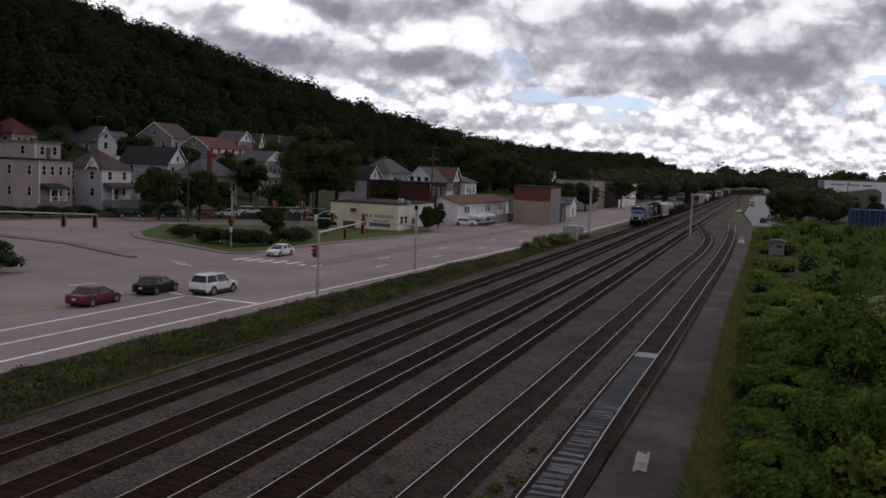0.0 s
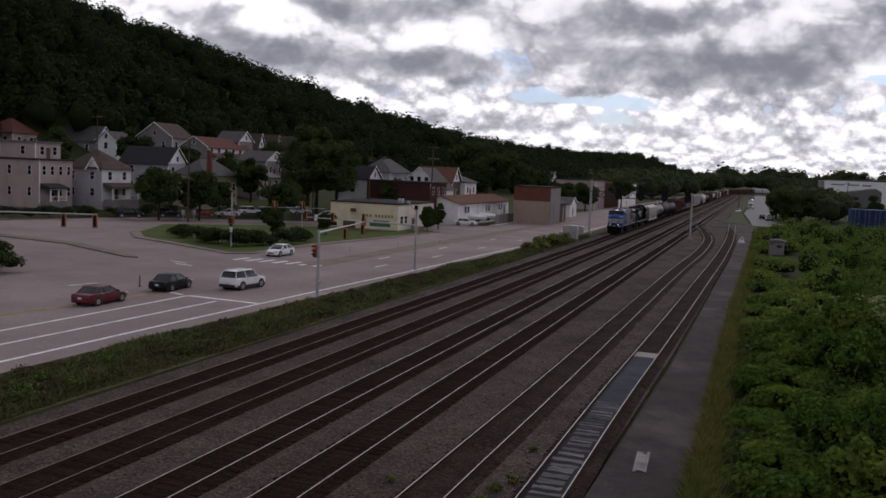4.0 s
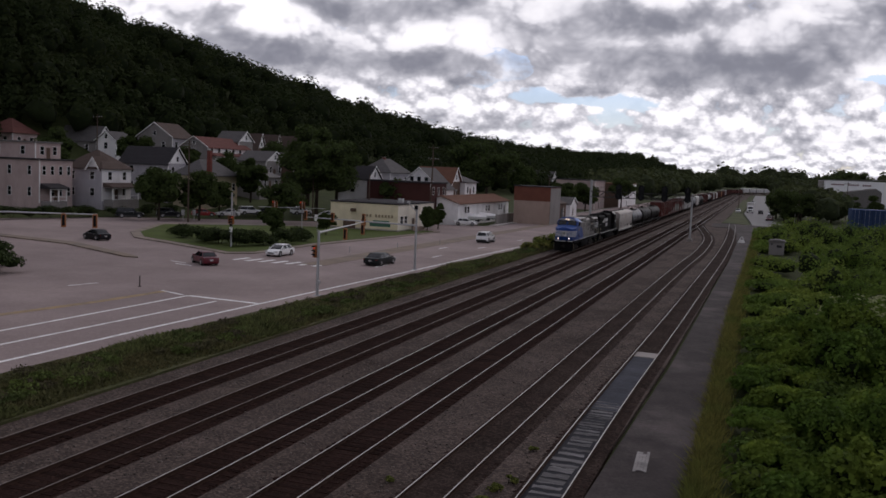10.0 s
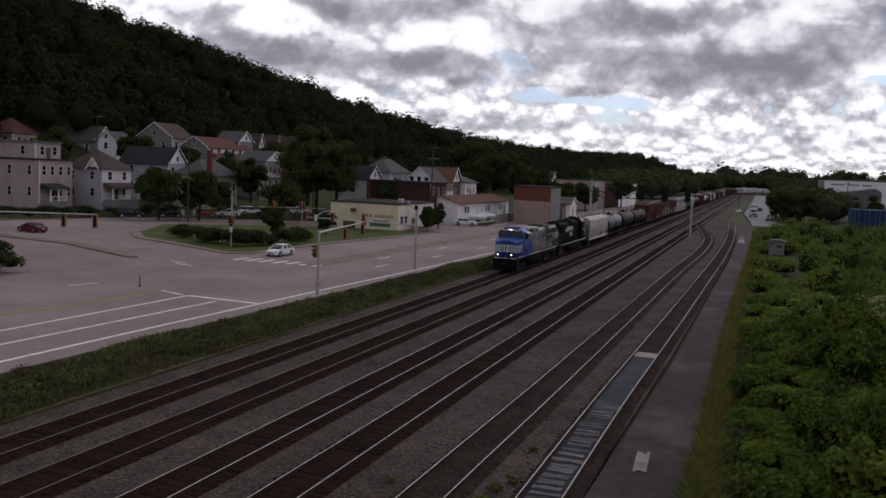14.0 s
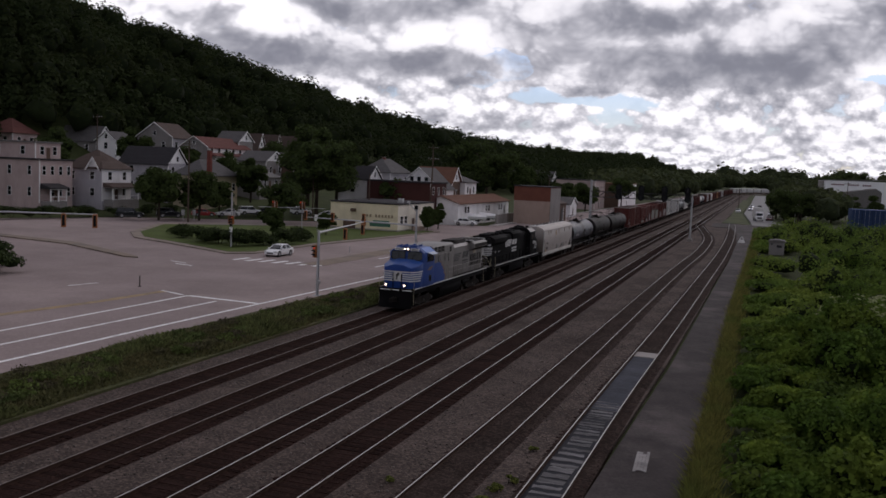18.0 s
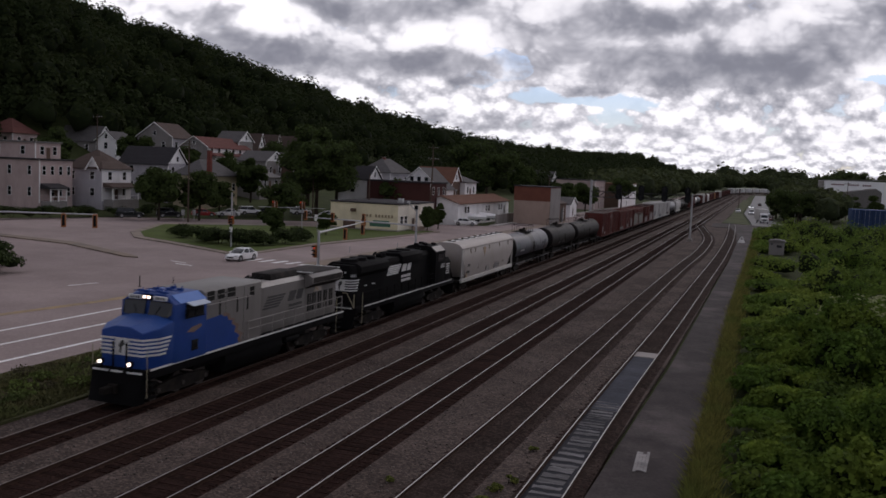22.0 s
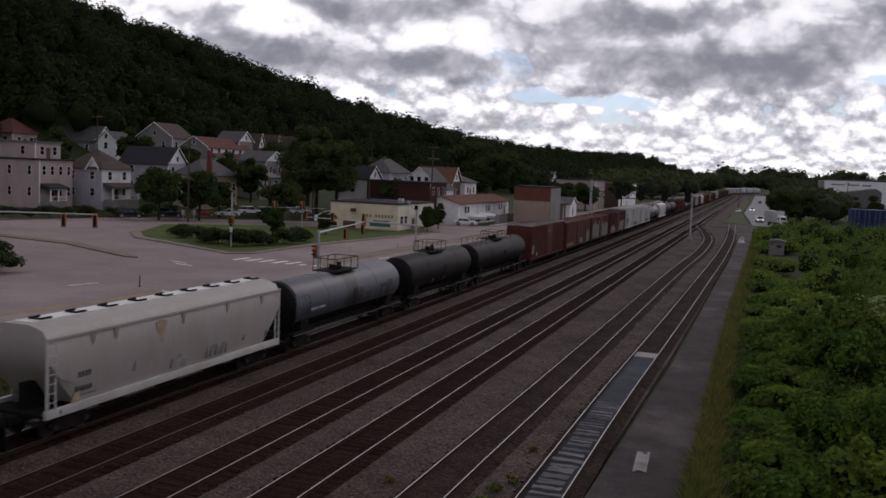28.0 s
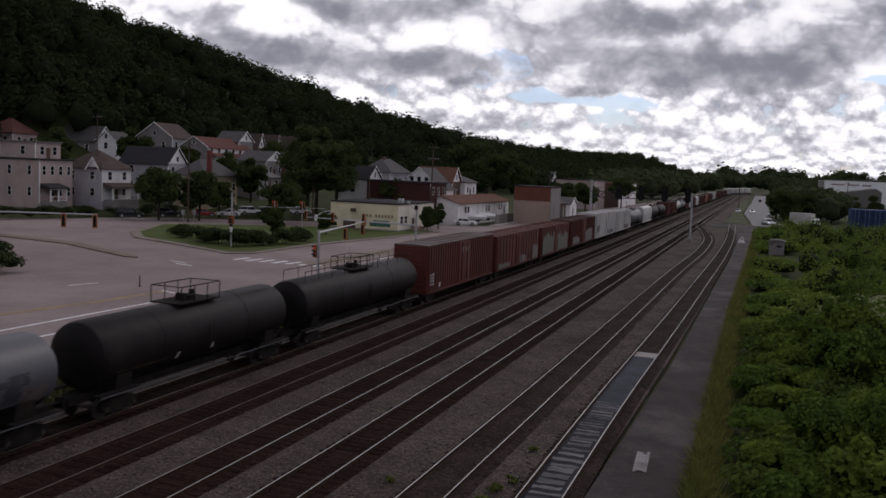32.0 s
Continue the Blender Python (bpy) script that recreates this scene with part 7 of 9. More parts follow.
def window_on(parent, face, a, z, w, h, at_):
    """A sash window. face x: on a wall that looks along +x at x=at_; y: on a wall that looks along -y at y=at_."""
    def bx(a0, a1, z0, z1, d0, d1):
        if face == "x":
            return Shape().span(at_ + d0, at_ + d1, a0, a1, z0, z1)
        return Shape().span(a0, a1, at_ - d1, at_ - d0, z0, z1)
    f = 0.055
    fr = Shape()
    for p in (bx(a - w / 2 - f, a + w / 2 + f, z - f, z, -0.02, 0.06), bx(a - w / 2 - f, a + w / 2 + f, z + h, z + h + f, -0.02, 0.06),
              bx(a - w / 2 - f, a - w / 2, z, z + h, -0.02, 0.06), bx(a + w / 2, a + w / 2 + f, z, z + h, -0.02, 0.06), bx(a - w / 2, a + w / 2, z + h / 2 - 0.03, z + h / 2 + 0.03, -0.02, 0.045)):
        fr.add(p.v, p.f)
    win = part("window", fr, M["trim_white"], parent, "white sash window frame", smooth=0)
    part("pane", bx(a - w / 2, a + w / 2, z, z + h, -0.03, 0.02), M["glass_dark"], win, "dark glass", smooth=0)


def gable_roof(x0, x1, y0, y1, eave, ridge, along_axis, over=0.4, thick=0.16):
    sh = Shape()
    if along_axis == "y":
        xm = (x0 + x1) / 2
        k = (ridge - eave) / ((x1 - x0) / 2)
        e = eave - k * over
        sh.prism([(x0 - over, e), (xm, ridge), (x1 + over, e), (x1 + over, e + thick), (xm, ridge + thick), (x0 - over, e + thick)], y0 - over, y1 + over, "y")
    else:
        ym = (y0 + y1) / 2
        k = (ridge - eave) / ((y1 - y0) / 2)
        e = eave - k * over
        sh.prism([(y0 - over, e), (ym, ridge), (y1 + over, e), (y1 + over, e + thick), (ym, ridge + thick), (y0 - over, e + thick)], x0 - over, x1 + over, "x")
    return sh


def gable_walls(x0, x1, y0, y1, z0, eave, ridge, along_axis):
    sh = Shape()
    if along_axis == "y":
        sh.prism([(x0, z0), (x1, z0), (x1, eave), ((x0 + x1) / 2, ridge - 0.02), (x0, eave)], y0, y1, "y")
    else:
        sh.prism([(y0, z0), (y1, z0), (y1, eave), ((y0 + y1) / 2, ridge - 0.02), (y0, eave)], x0, x1, "x")
    return sh


def hip_roof(x0, x1, y0, y1, eave, ridge, over=0.45):
    x0, x1, y0, y1 = x0 - over, x1 + over, y0 - over, y1 + over
    xm, ym = (x0 + x1) / 2, (y0 + y1) / 2
    k = min(x1 - x0, y1 - y0) / 2
    if x1 - x0 > y1 - y0:
        top = [(x0 + k, ym, ridge), (x1 - k, ym, ridge)]
        fs = [(0, 1, 7, 6)]
    else:
        top = [(xm, y0 + k, ridge), (xm, y1 - k, ridge)]
    base = [(x0, y0, eave), (x1, y0, eave), (x1, y1, eave), (x0, y1, eave)]
    low = [(p[0], p[1], eave - 0.18) for p in base]
    sh = Shape()
    if x1 - x0 > y1 - y0:
        f = [(4, 5, 9, 8), (5, 6, 9), (6, 7, 8, 9), (7, 4, 8)]
    else:
        f = [(4, 5, 8), (5, 6, 9, 8), (6, 7, 9), (7, 4, 8, 9)]
    sh.add(low + base + top, [(3, 2, 1, 0), (0, 1, 5, 4), (1, 2, 6, 5), (2, 3, 7, 6), (3, 0, 4, 7)] + f)
    return sh


def porch(t, x, y0, y1, z, h, roof, deep=2.2, posts=3):
    part("porch_deck", Shape().span(x, x + deep, y0, y1, z - 2.5, z + 0.35), M["wall_grey"], t, smooth=0)
    part("porch_roof", Shape().prism([(x - 0.05, z + h + 0.75), (x + deep + 0.35, z + h), (x + deep + 0.35, z + h - 0.18), (x - 0.05, z + h - 0.18)], y0 - 0.3, y1 + 0.3), M[roof], t, "sloping porch roof", smooth=0)
    for i in range(posts):
        y = y0 + 0.12 + (y1 - y0 - 0.24) * i / (posts - 1)
        part("porch_post", Shape().box(x + deep - 0.1, y, z + h / 2, 0.2, 0.2, h - 0.2), M["trim_white"], t, "white porch post", bevel=0.015)
    part("porch_rail", Shape().span(x + deep - 0.13, x + deep - 0.07, y0, y1, z + 1.15, z + 1.25).span(x + deep - 0.13, x + deep - 0.07, y0, y1, z + 0.45, z + 0.52), M["trim_white"], t, "white porch rail", smooth=0)
    part("porch_beam", Shape().span(x + deep - 0.2, x + deep, y0, y1, z + h - 0.4, z + h - 0.18), M["trim_white"], t, smooth=0)


def house(label, x1, y0, z, wx, wy, eave, ridge, wall, roof, style="gable_y", floors=2, nx=2, ny=2, side=None, has_porch=False, chimney=None, group="hillside houses", name="house", win=(1.0, 1.5), dormer=False, attic=1, posts=3, half=False):
    """Its near corner at (x1, y0), reaching wx back from the railway and wy along it."""
    t = thing(name, label, "house", group, m=pose(x1, y0, z))
    x0 = -wx
    deep = -4.0
    if style.startswith("gable"):
        ax = style[-1]
        part("wall", gable_walls(x0, 0, 0, wy, deep, eave, ridge, ax), M[wall], t, "painted clapboard walls", smooth=0)
        part("roof", gable_roof(x0, 0, 0, wy, eave, ridge, ax), M[roof], t, "shingle roof", smooth=0)
        fascia = Shape()
        if ax == "x":
            for s in (0.0, 1.0):
                fascia.add(*([(0.36, -0.4, eave - 0.25), (0.44, -0.4, eave - 0.25), (0.44, wy / 2, ridge - 0.02), (0.36, wy / 2, ridge - 0.02), (0.36, -0.4, eave - 0.02), (0.44, -0.4, eave - 0.02), (0.44, wy / 2, ridge + 0.2), (0.36, wy / 2, ridge + 0.2)] if s == 0 else
                             [(0.36, wy + 0.4, eave - 0.25), (0.44, wy + 0.4, eave - 0.25), (0.44, wy / 2, ridge - 0.02), (0.36, wy / 2, ridge - 0.02), (0.36, wy + 0.4, eave - 0.02), (0.44, wy + 0.4, eave - 0.02), (0.44, wy / 2, ridge + 0.2), (0.36, wy / 2, ridge + 0.2)],
                             [(0, 1, 2, 3), (4, 5, 6, 7), (0, 1, 5, 4), (1, 2, 6, 5), (2, 3, 7, 6), (3, 0, 4, 7)]))
            part("fascia", fascia, M["trim_white"], t, "white gable trim", smooth=0)
            part("attic_face", Shape().prism([(0.15, eave + 0.05), (wy - 0.15, eave + 0.05), (wy / 2, ridge - 0.3)], 0.002, 0.03, "x"), M[side or "trim_white"], t, "pale gable face", smooth=0)
            if ridge - eave > 2.2:
                window_on(t, "x", wy / 2, eave + 0.5, 0.8, 1.0, 0.03)
        else:
            for s in (0, 1):
                q = [x0 / 2, x0 - 0.4 if s else 0.4]
                fascia.add([(q[1], -0.44, eave - 0.25), (q[1], -0.36, eave - 0.25), (q[0], -0.36, ridge - 0.02), (q[0], -0.44, ridge - 0.02), (q[1], -0.44, eave - 0.02), (q[1], -0.36, eave - 0.02), (q[0], -0.36, ridge + 0.2), (q[0], -0.44, ridge + 0.2)],
                           [(0, 1, 2, 3), (4, 5, 6, 7), (0, 1, 5, 4), (1, 2, 6, 5), (2, 3, 7, 6), (3, 0, 4, 7)])
            part("fascia", fascia, M["trim_white"], t, "white gable trim", smooth=0)
            for k in range(attic):
                window_on(t, "y", x0 / 2 + (k - (attic - 1) / 2) * 1.7, eave + 0.55, 0.85, 1.9 if attic == 3 else 1.0, 0.0)
    elif style == "hip":
        part("wall", Shape().span(x0, 0, 0, wy, deep, eave), M[wall], t, "painted clapboard walls", smooth=0)
        part("roof", hip_roof(x0, 0, 0, wy, eave, ridge), M[roof], t, "hipped shingle roof", smooth=0)
    else:
        part("wall", Shape().span(x0, 0, 0, wy, deep, eave), M[wall], t, "plain walls", smooth=0)
        part("roof", Shape().span(x0 - 0.3, 0.3, -0.3, wy + 0.3, eave, eave + 0.3), M[roof], t, "flat roof with a dark edge", bevel=0.03)
    if side and not style == "gable_x":
        part("side_wall", Shape().span(0.0, 0.05, 0.05, wy - 0.05, 0, eave - 0.1), M[side], t, "paler side wall", smooth=0)
    at_x = 0.05 if side else 0.0
    fh = eave / max(1, floors)
    for f in range(floors):
        zz = f * fh + fh * 0.32
        hgt = min(win[1], fh * 0.55)
        for i in range(ny):
            if has_porch and f == 0 and i == 0:
                continue
            window_on(t, "x", wy * (i + 0.5) / ny, zz, win[0], hgt, at_x)
        for i in range(nx):
            window_on(t, "y", x0 * (i + 0.5) / nx, zz, win[0], hgt, 0.0)
    d = part("door", Shape().span(at_x - 0.02, at_x + 0.06, wy * 0.42, wy * 0.42 + 0.95, 0.3, 2.35), M["wall_brown"], t, smooth=0)
    part("door_knob", Shape().cyl((at_x + 0.06, wy * 0.42 + 0.8, 1.3), (at_x + 0.11, wy * 0.42 + 0.8, 1.3), 0.04, n=8), M["rim"], d)
    part("corner_trim", Shape().box(0.0, 0.0, eave / 2, 0.16, 0.16, eave), M["trim_white"], t, bevel=0.01)
    if dormer:
        part("dormer_wall", Shape().prism([(-3.6, eave - 0.1), (-0.6, eave - 0.1), (-2.1, eave + 2.2)], -0.1, 3.0), M[side], t, "pale front gable", smooth=0)
        part("dormer_roof", gable_roof(-3.6, -0.6, -0.1, 3.4, eave - 0.1, eave + 2.2, "y", 0.3), M[roof], t, smooth=0)
        part("dormer_trim", Shape().prism([(-3.95, eave - 0.4), (-2.1, eave + 2.25), (-0.25, eave - 0.4), (-0.6, eave - 0.4), (-2.1, eave + 1.85), (-3.6, eave - 0.4)], -0.46, -0.40), M["trim_white"], t, "white gable trim", smooth=0)
    if has_porch:
        porch(t, at_x, 0.4, wy * 0.55 if half else wy - 0.3, 0.0, 2.9, roof, posts=posts)
    if chimney:
        cx, cy, ch = chimney
        part("chimney", Shape().box(cx, cy, ch / 2 + eave / 2, 0.8, 0.8, ch - eave + eave), M["chimney_brick"], t, "red brick chimney", bevel=0.02)
        part("chimney_cap", Shape().box(cx, cy, ch + eave / 2 + 0.02, 0.95, 0.95, 0.14), M["concrete"], t, bevel=0.02)
    return t


def build_houses():
    house("pink stuccoed duplex house with a white-posted porch", -125.3, 134.3, 2.1, 14.0, 8.5, 7.9, 8.0, "wall_pink", "roof_dark", "flat", 2, 3, 4, has_porch=True, half=True, win=(0.8, 1.6))
    house("pink upper storey with two dark windows above the duplex", -129.0, 137.2, 10.0, 12.0, 6.5, 3.2, 3.3, "wall_pink", "roof_pale", "flat", 1, 2, 2, side="wall_pink")
    house("white and lavender clapboard house with a brown gabled roof", -121.3, 146.4, 2.4, 9.5, 8.6, 6.4, 10.0, "wall_lavender", "roof_brown", "hip", 2, 2, 2, side="wall_white", has_porch=True, dormer=True)
    house("house with a long dark roof and white end wall", -119.7, 165.1, 3.6, 12.5, 6.5, 6.6, 10.0, "wall_lavender", "roof_dark", "gable_x", 2, 2, 2, side="wall_white")
    house("tan house with a tall red brick chimney", -109.6, 163.3, 3.4, 7.5, 13.0, 4.7, 8.0, "wall_tan", "roof_grey", "hip", 1, 1, 4, side="wall_tan", chimney=(0.55, 1.2, 7.6))
    house("pink-roofed house high on the slope", -171.2, 174.7, 12.2, 9.0, 8.0, 3.8, 7.4, "wall_pink", "roof_red", "hip", 1, 2, 2)
    house("grey house with a pale gable on the slope", -160.0, 190.8, 11.3, 12.0, 6.0, 3.8, 7.4, "wall_grey", "roof_grey", "gable_x", 1, 2, 1, side="wall_white")
    house("small white house with a row of dormer windows", -153.0, 189.5, 12.2, 6.0, 8.0, 2.9, 5.2, "wall_white", "roof_grey", "gable_y", 1, 1, 3, side="wall_white")
    house("house with a brown roof and a white dormer", -145.7, 202.6, 12.9, 11.0, 9.6, 3.9, 7.6, "wall_grey", "roof_brown", "gable_y", 1, 2, 3, side="wall_lavender")
    house("house with a red roof and a long white porch", -129.5, 194.5, 9.6, 8.0, 19.6, 4.9, 7.4, "wall_grey", "roof_red", "gable_y", 2, 1, 6, side="wall_white", has_porch=True, posts=8)
    house("house with a white gable behind the red-roofed house", -131.0, 211, 12.0, 7.0, 7.0, 4.6, 7.2, "wall_grey", "roof_grey", "gable_x", 1, 1, 2)
    for x, y, z, lb in ((-137.0, 231, 11.0, "dark-roofed twin house with a narrow white gable"), (-134.6, 236.5, 11.0, "dark-roofed twin house with a narrow white gable"), (-131.4, 244, 11.0, "dark-roofed house with a narrow white gable on the slope"), (-128.5, 251, 11.0, "dark-roofed house with a steep white gable on the slope")):
        house(lb, x, y, z, 9.0, 3.6, 4.4, 8.4, "wall_brown", "roof_brown", "gable_x", 1, 2, 1, side="trim_white")
    house("brown-grey house among trees", -117.1, 201.4, 7.4, 8.0, 9.0, 4.3, 6.7, "wall_grey", "roof_grey", "gable_x", 1, 1, 2)
    house("dark house with a low pale gable among trees", -113.5, 209, 8.0, 8.0, 9.0, 4.0, 6.2, "wall_brown", "roof_pale", "gable_x", 1, 1, 2)
    house("pale low shed roof house among trees", -112.0, 190.0, 4.6, 9.0, 10.0, 3.2, 4.6, "wall_grey", "roof_pale", "gable_y", 1, 1, 2)
    house("white house with a dark roof beside large trees", -83.2, 187.9, 4.2, 7.5, 7.5, 4.4, 7.2, "wall_white", "roof_dark", "gable_x", 1, 1, 1, group="town houses")
    house("grey-roofed house with white gables", -85.3, 205.9, 6.4, 8.0, 13.3, 3.8, 7.2, "wall_lavender", "roof_grey", "hip", 1, 1, 2, group="town houses", chimney=(-4.0, 5.0, 5.6))
    house("tall white gabled house with three dark windows", -66.4, 188.5, 2.4, 9.6, 10.0, 4.8, 9.2, "wall_white", "roof_grey", "gable_y", 1, 0, 2, group="town houses", attic=3)
    house("house with a rust-red roof and white gable", -67.6, 200.8, 3.7, 9.0, 6.0, 5.0, 8.2, "wall_brown", "roof_rust", "gable_x", 1, 1, 1, group="town houses", side="trim_white")
    house("small white house with a grey roof", -66.5, 207, 4.8, 7.0, 9.4, 3.9, 5.6, "wall_white", "roof_grey", "hip", 1, 1, 2, group="town houses")
    house("dark red brick flat-roofed shop building", -64.9, 178.9, 1.5, 14.5, 10.0, 6.9, 7.0, "wall_brick", "roof_dark", "flat", 2, 0, 3, group="shops", name="shop_building")
    for x, y, z, lb in ((-102.3, 412, 6, "distant pale house in the trees"), (-98.5, 424, 6, "distant pale house in the trees"), (-96, 438, 6, "distant pale house in the trees")):
        house(lb, x, y, z, 8, 8, 3.8, 6.8, "wall_lavender", "roof_grey", "gable_x", 1, 1, 1, group="town houses")


build_houses()


def cream_shop():
    t = thing("shop_building", "cream rendered shop with a flat roof and faded lettering", "shop", "shops", m=pose(-60.5, 150.2, -0.1))
    wx, wy, h = 13.2, 18.7, 4.9
    part("wall", Shape().span(-wx, 0, 0, wy, -0.3, h), M["wall_cream"], t, "cream rendered wall", smooth=0)
    part("side_wall", Shape().span(0, 0.05, 0.05, wy - 0.05, 0, h - 0.05), M["wall_cream_pale"], t, "pale cream street front", smooth=0)
    part("roof", Shape().span(-wx - 0.15, 0.2, -0.15, wy + 0.15, h, h + 0.25), M["roof_dark"], t, "flat roof with a dark coping", bevel=0.02)
    part("wall_base", Shape().span(-wx - 0.03, 0.08, -0.03, wy, -0.3, 0.4), M["concrete"], t, smooth=0)
    for k in range(8):
        part("letter_bar", Shape().box(-5.9 + 0.62 * k + (0.5 if k > 1 else 0), -0.03, 2.75, 0.36, 0.06, 0.5), M["faded_letter"], t, "faded brown lettering bar", smooth=0)
    part("air_unit", Shape().box(-8.6, -0.25, 3.6, 0.9, 0.5, 0.6), M["wall_brown"], t, bevel=0.03)
    for y, w in ((1.2, 1.3), (3.2, 1.3)):
        window_on(t, "x", y + 0.6, 1.5, w, 1.3, 0.05)
    d = part("door", Shape().span(0.04, 0.12, 7.0, 8.1, 0.1, 2.3), M["wall_brown"], t, smooth=0)
    part("handle", Shape().cyl((0.12, 7.9, 1.2), (0.18, 7.9, 1.2), 0.04, n=8), M["rim"], d)
    part("poster", Shape().box(-9.4, -0.03, 0.9, 2.4, 0.06, 1.3), M["wall_brown"], t, "brown board low on the wall", bevel=0.01)
    part("green_panel", Shape().box(-3.2, -0.04, 1.6, 3.2, 0.08, 0.7), M["sign_green"], t, "faded green panel", bevel=0.01)
    part("roof_vent", Shape().box(-1.5, 5.0, h + 0.6, 0.9, 0.9, 0.8), M["galvanised"], t, bevel=0.03)
    part("planter", Shape().span(1.2, 2.2, 4.5, 8.0, -0.1, 0.9), M["brick_pale"], t, "low brick planter", bevel=0.02)


add_mat("faded_letter", (0.30, 0.24, 0.16), 0.8, var=0.2, bump=0.05)
cream_shop()


def white_shop():
    t = thing("shop_building", "long low white shop with a rust-red roof and dark windows", "shop", "shops", m=pose(-60.0, 183, 0.4))
    wx, wy = 8.0, 40.0
    part("wall", gable_walls(-wx, 0, 0, wy, -1, 4.0, 5.4, "y"), M["wall_white"], t, smooth=0)
    part("roof", gable_roof(-wx, 0, 0, wy, 4.0, 5.4, "y", 0.5), M["roof_rust"], t, "low rust-red roof", smooth=0)
    for y in (5, 7, 21, 23, 32, 34):
        window_on(t, "x", y, 1.9, 1.4, 1.3, 0.0)
    part("side_wall", Shape().span(0.3, 0.34, 36.5, 39.6, 0, 3.4), M["trim_white"], t, "white end bay", smooth=0)
    w = thing("retaining_wall", "pale concrete block wall beside the road", "wall", kind="structure", m=pose(-55.0, 196, -0.2))
    part("blocks", Shape().span(-0.3, 0.0, 0, 27, 0, 2.0), M["concrete"], w, smooth=0)
    part("coping", Shape().span(-0.36, 0.06, 0, 27, 2.0, 2.12), M["concrete"], w, bevel=0.02)
    for y in (0, 9, 18, 27):
        part("pier", Shape().box(-0.15, y, 1.1, 0.5, 0.5, 2.2), M["concrete"], w, bevel=0.02)
    for y, lb in ((191, "white boat under a pale cover"), (199, "small white boat under a pale cover")):
        b = thing("covered_boat", lb, "boat", m=pose(-61.0 + 1.7, y, 0.35, 0, 0, -60))
        part("hull", Shape().loft([[(-0.2, -3.2, 0.9), (0.2, -3.2, 0.9), (0.2, -3.2, 1.2), (-0.2, -3.2, 1.2)], [(-0.9, -1.0, 0.5), (0.9, -1.0, 0.5), (1.1, -1.0, 1.2), (-1.1, -1.0, 1.2)], [(-0.9, 3.0, 0.5), (0.9, 3.0, 0.5), (1.1, 3.0, 1.1), (-1.1, 3.0, 1.1)]]), M["trim_white"], b, bevel=0.04)
        part("cover", Shape().loft([[(-0.2, -3.2, 1.18), (0.2, -3.2, 1.18), (0.1, -3.1, 1.25), (-0.1, -3.1, 1.25)], [(-1.1, -0.6, 1.2), (1.1, -0.6, 1.2), (0.3, -0.6, 1.9), (-0.3, -0.6, 1.9)], [(-1.1, 3.0, 1.1), (1.1, 3.0, 1.1), (0.4, 3.0, 1.4), (-0.4, 3.0, 1.4)]]), M["wall_white"], b, "pale fabric cover", bevel=0.04)
        part("trailer", Shape().box(0, 1.0, 0.4, 0.2, 5.0, 0.15).cyl((-1.0, 1.2, 0.3), (-0.8, 1.2, 0.3), 0.3, n=14).cyl((0.8, 1.2, 0.3), (1.0, 1.2, 0.3), 0.3, n=14), M["trim_dark"], b)


white_shop()


def brick_mill():
    t = thing("brick_building", "tall pale brick building with a rust-coloured upper band", "brick building", "shops", m=pose(-44.9, 203.5, -0.2))
    part("wall", Shape().span(-8.4, 0, 0, 11, 0, 7.0), M["brick_pale"], t, "pale brown brick wall", smooth=0)
    part("upper_band", Shape().span(-8.45, 0.05, -0.05, 11.05, 5.4, 8.6), M["roof_rust_wall"], t, "rust-brown upper cladding", smooth=0)
    part("side_wall", Shape().span(0.05, 0.1, 0.1, 10.9, 0, 8.4), M["wall_grey"], t, "grey rendered street front", smooth=0)
    part("roof", Shape().span(-8.6, 0.2, -0.2, 11.2, 8.6, 8.8), M["roof_dark"], t, bevel=0.02)
    s = thing("lean_to_shed", "dark timber lean-to shed beside the brick building", "shed", m=pose(-45.5, 216, -0.2))
    part("wall", Shape().span(-3, 0, 0, 9, 0, 4.6), M["wall_brown"], s, smooth=0)
    part("roof", Shape().prism([(-3.2, 5.6), (0.3, 4.5), (0.3, 4.7), (-3.2, 5.8)], -0.3, 9.3), M["roof_brown"], s, smooth=0)
    part("door", Shape().span(-0.02, 0.06, 3, 5.6, 0, 3.4), M["trim_dark"], s, smooth=0)
    part("door_frame", Shape().span(-0.02, 0.09, 5.6, 5.9, 0, 3.6), M["trim_white"], s, smooth=0)
    house("white garage with a pale gabled roof", -49.0, 247.6, 0.0, 7, 9.5, 3.4, 5.2, "wall_white", "roof_grey", "gable_x", 1, 0, 0, group="shops", name="garage")
    house("grey rendered works building beside the road", -55.2, 322, -0.2, 14, 22, 10.0, 10.2, "wall_pink", "roof_dark", "flat", 2, 2, 4, group="shops", name="works_building")
    house("low brown works building with a white front", -51.0, 352, -0.2, 14, 50, 9.0, 9.2, "wall_brown", "roof_rust", "flat", 1, 1, 6, group="shops", name="works_building", side="wall_white")


add_mat("roof_rust_wall", (0.15, 0.060, 0.042), 0.85, var=0.2, scale=0.5, fine=8, bump=0.2)
brick_mill()


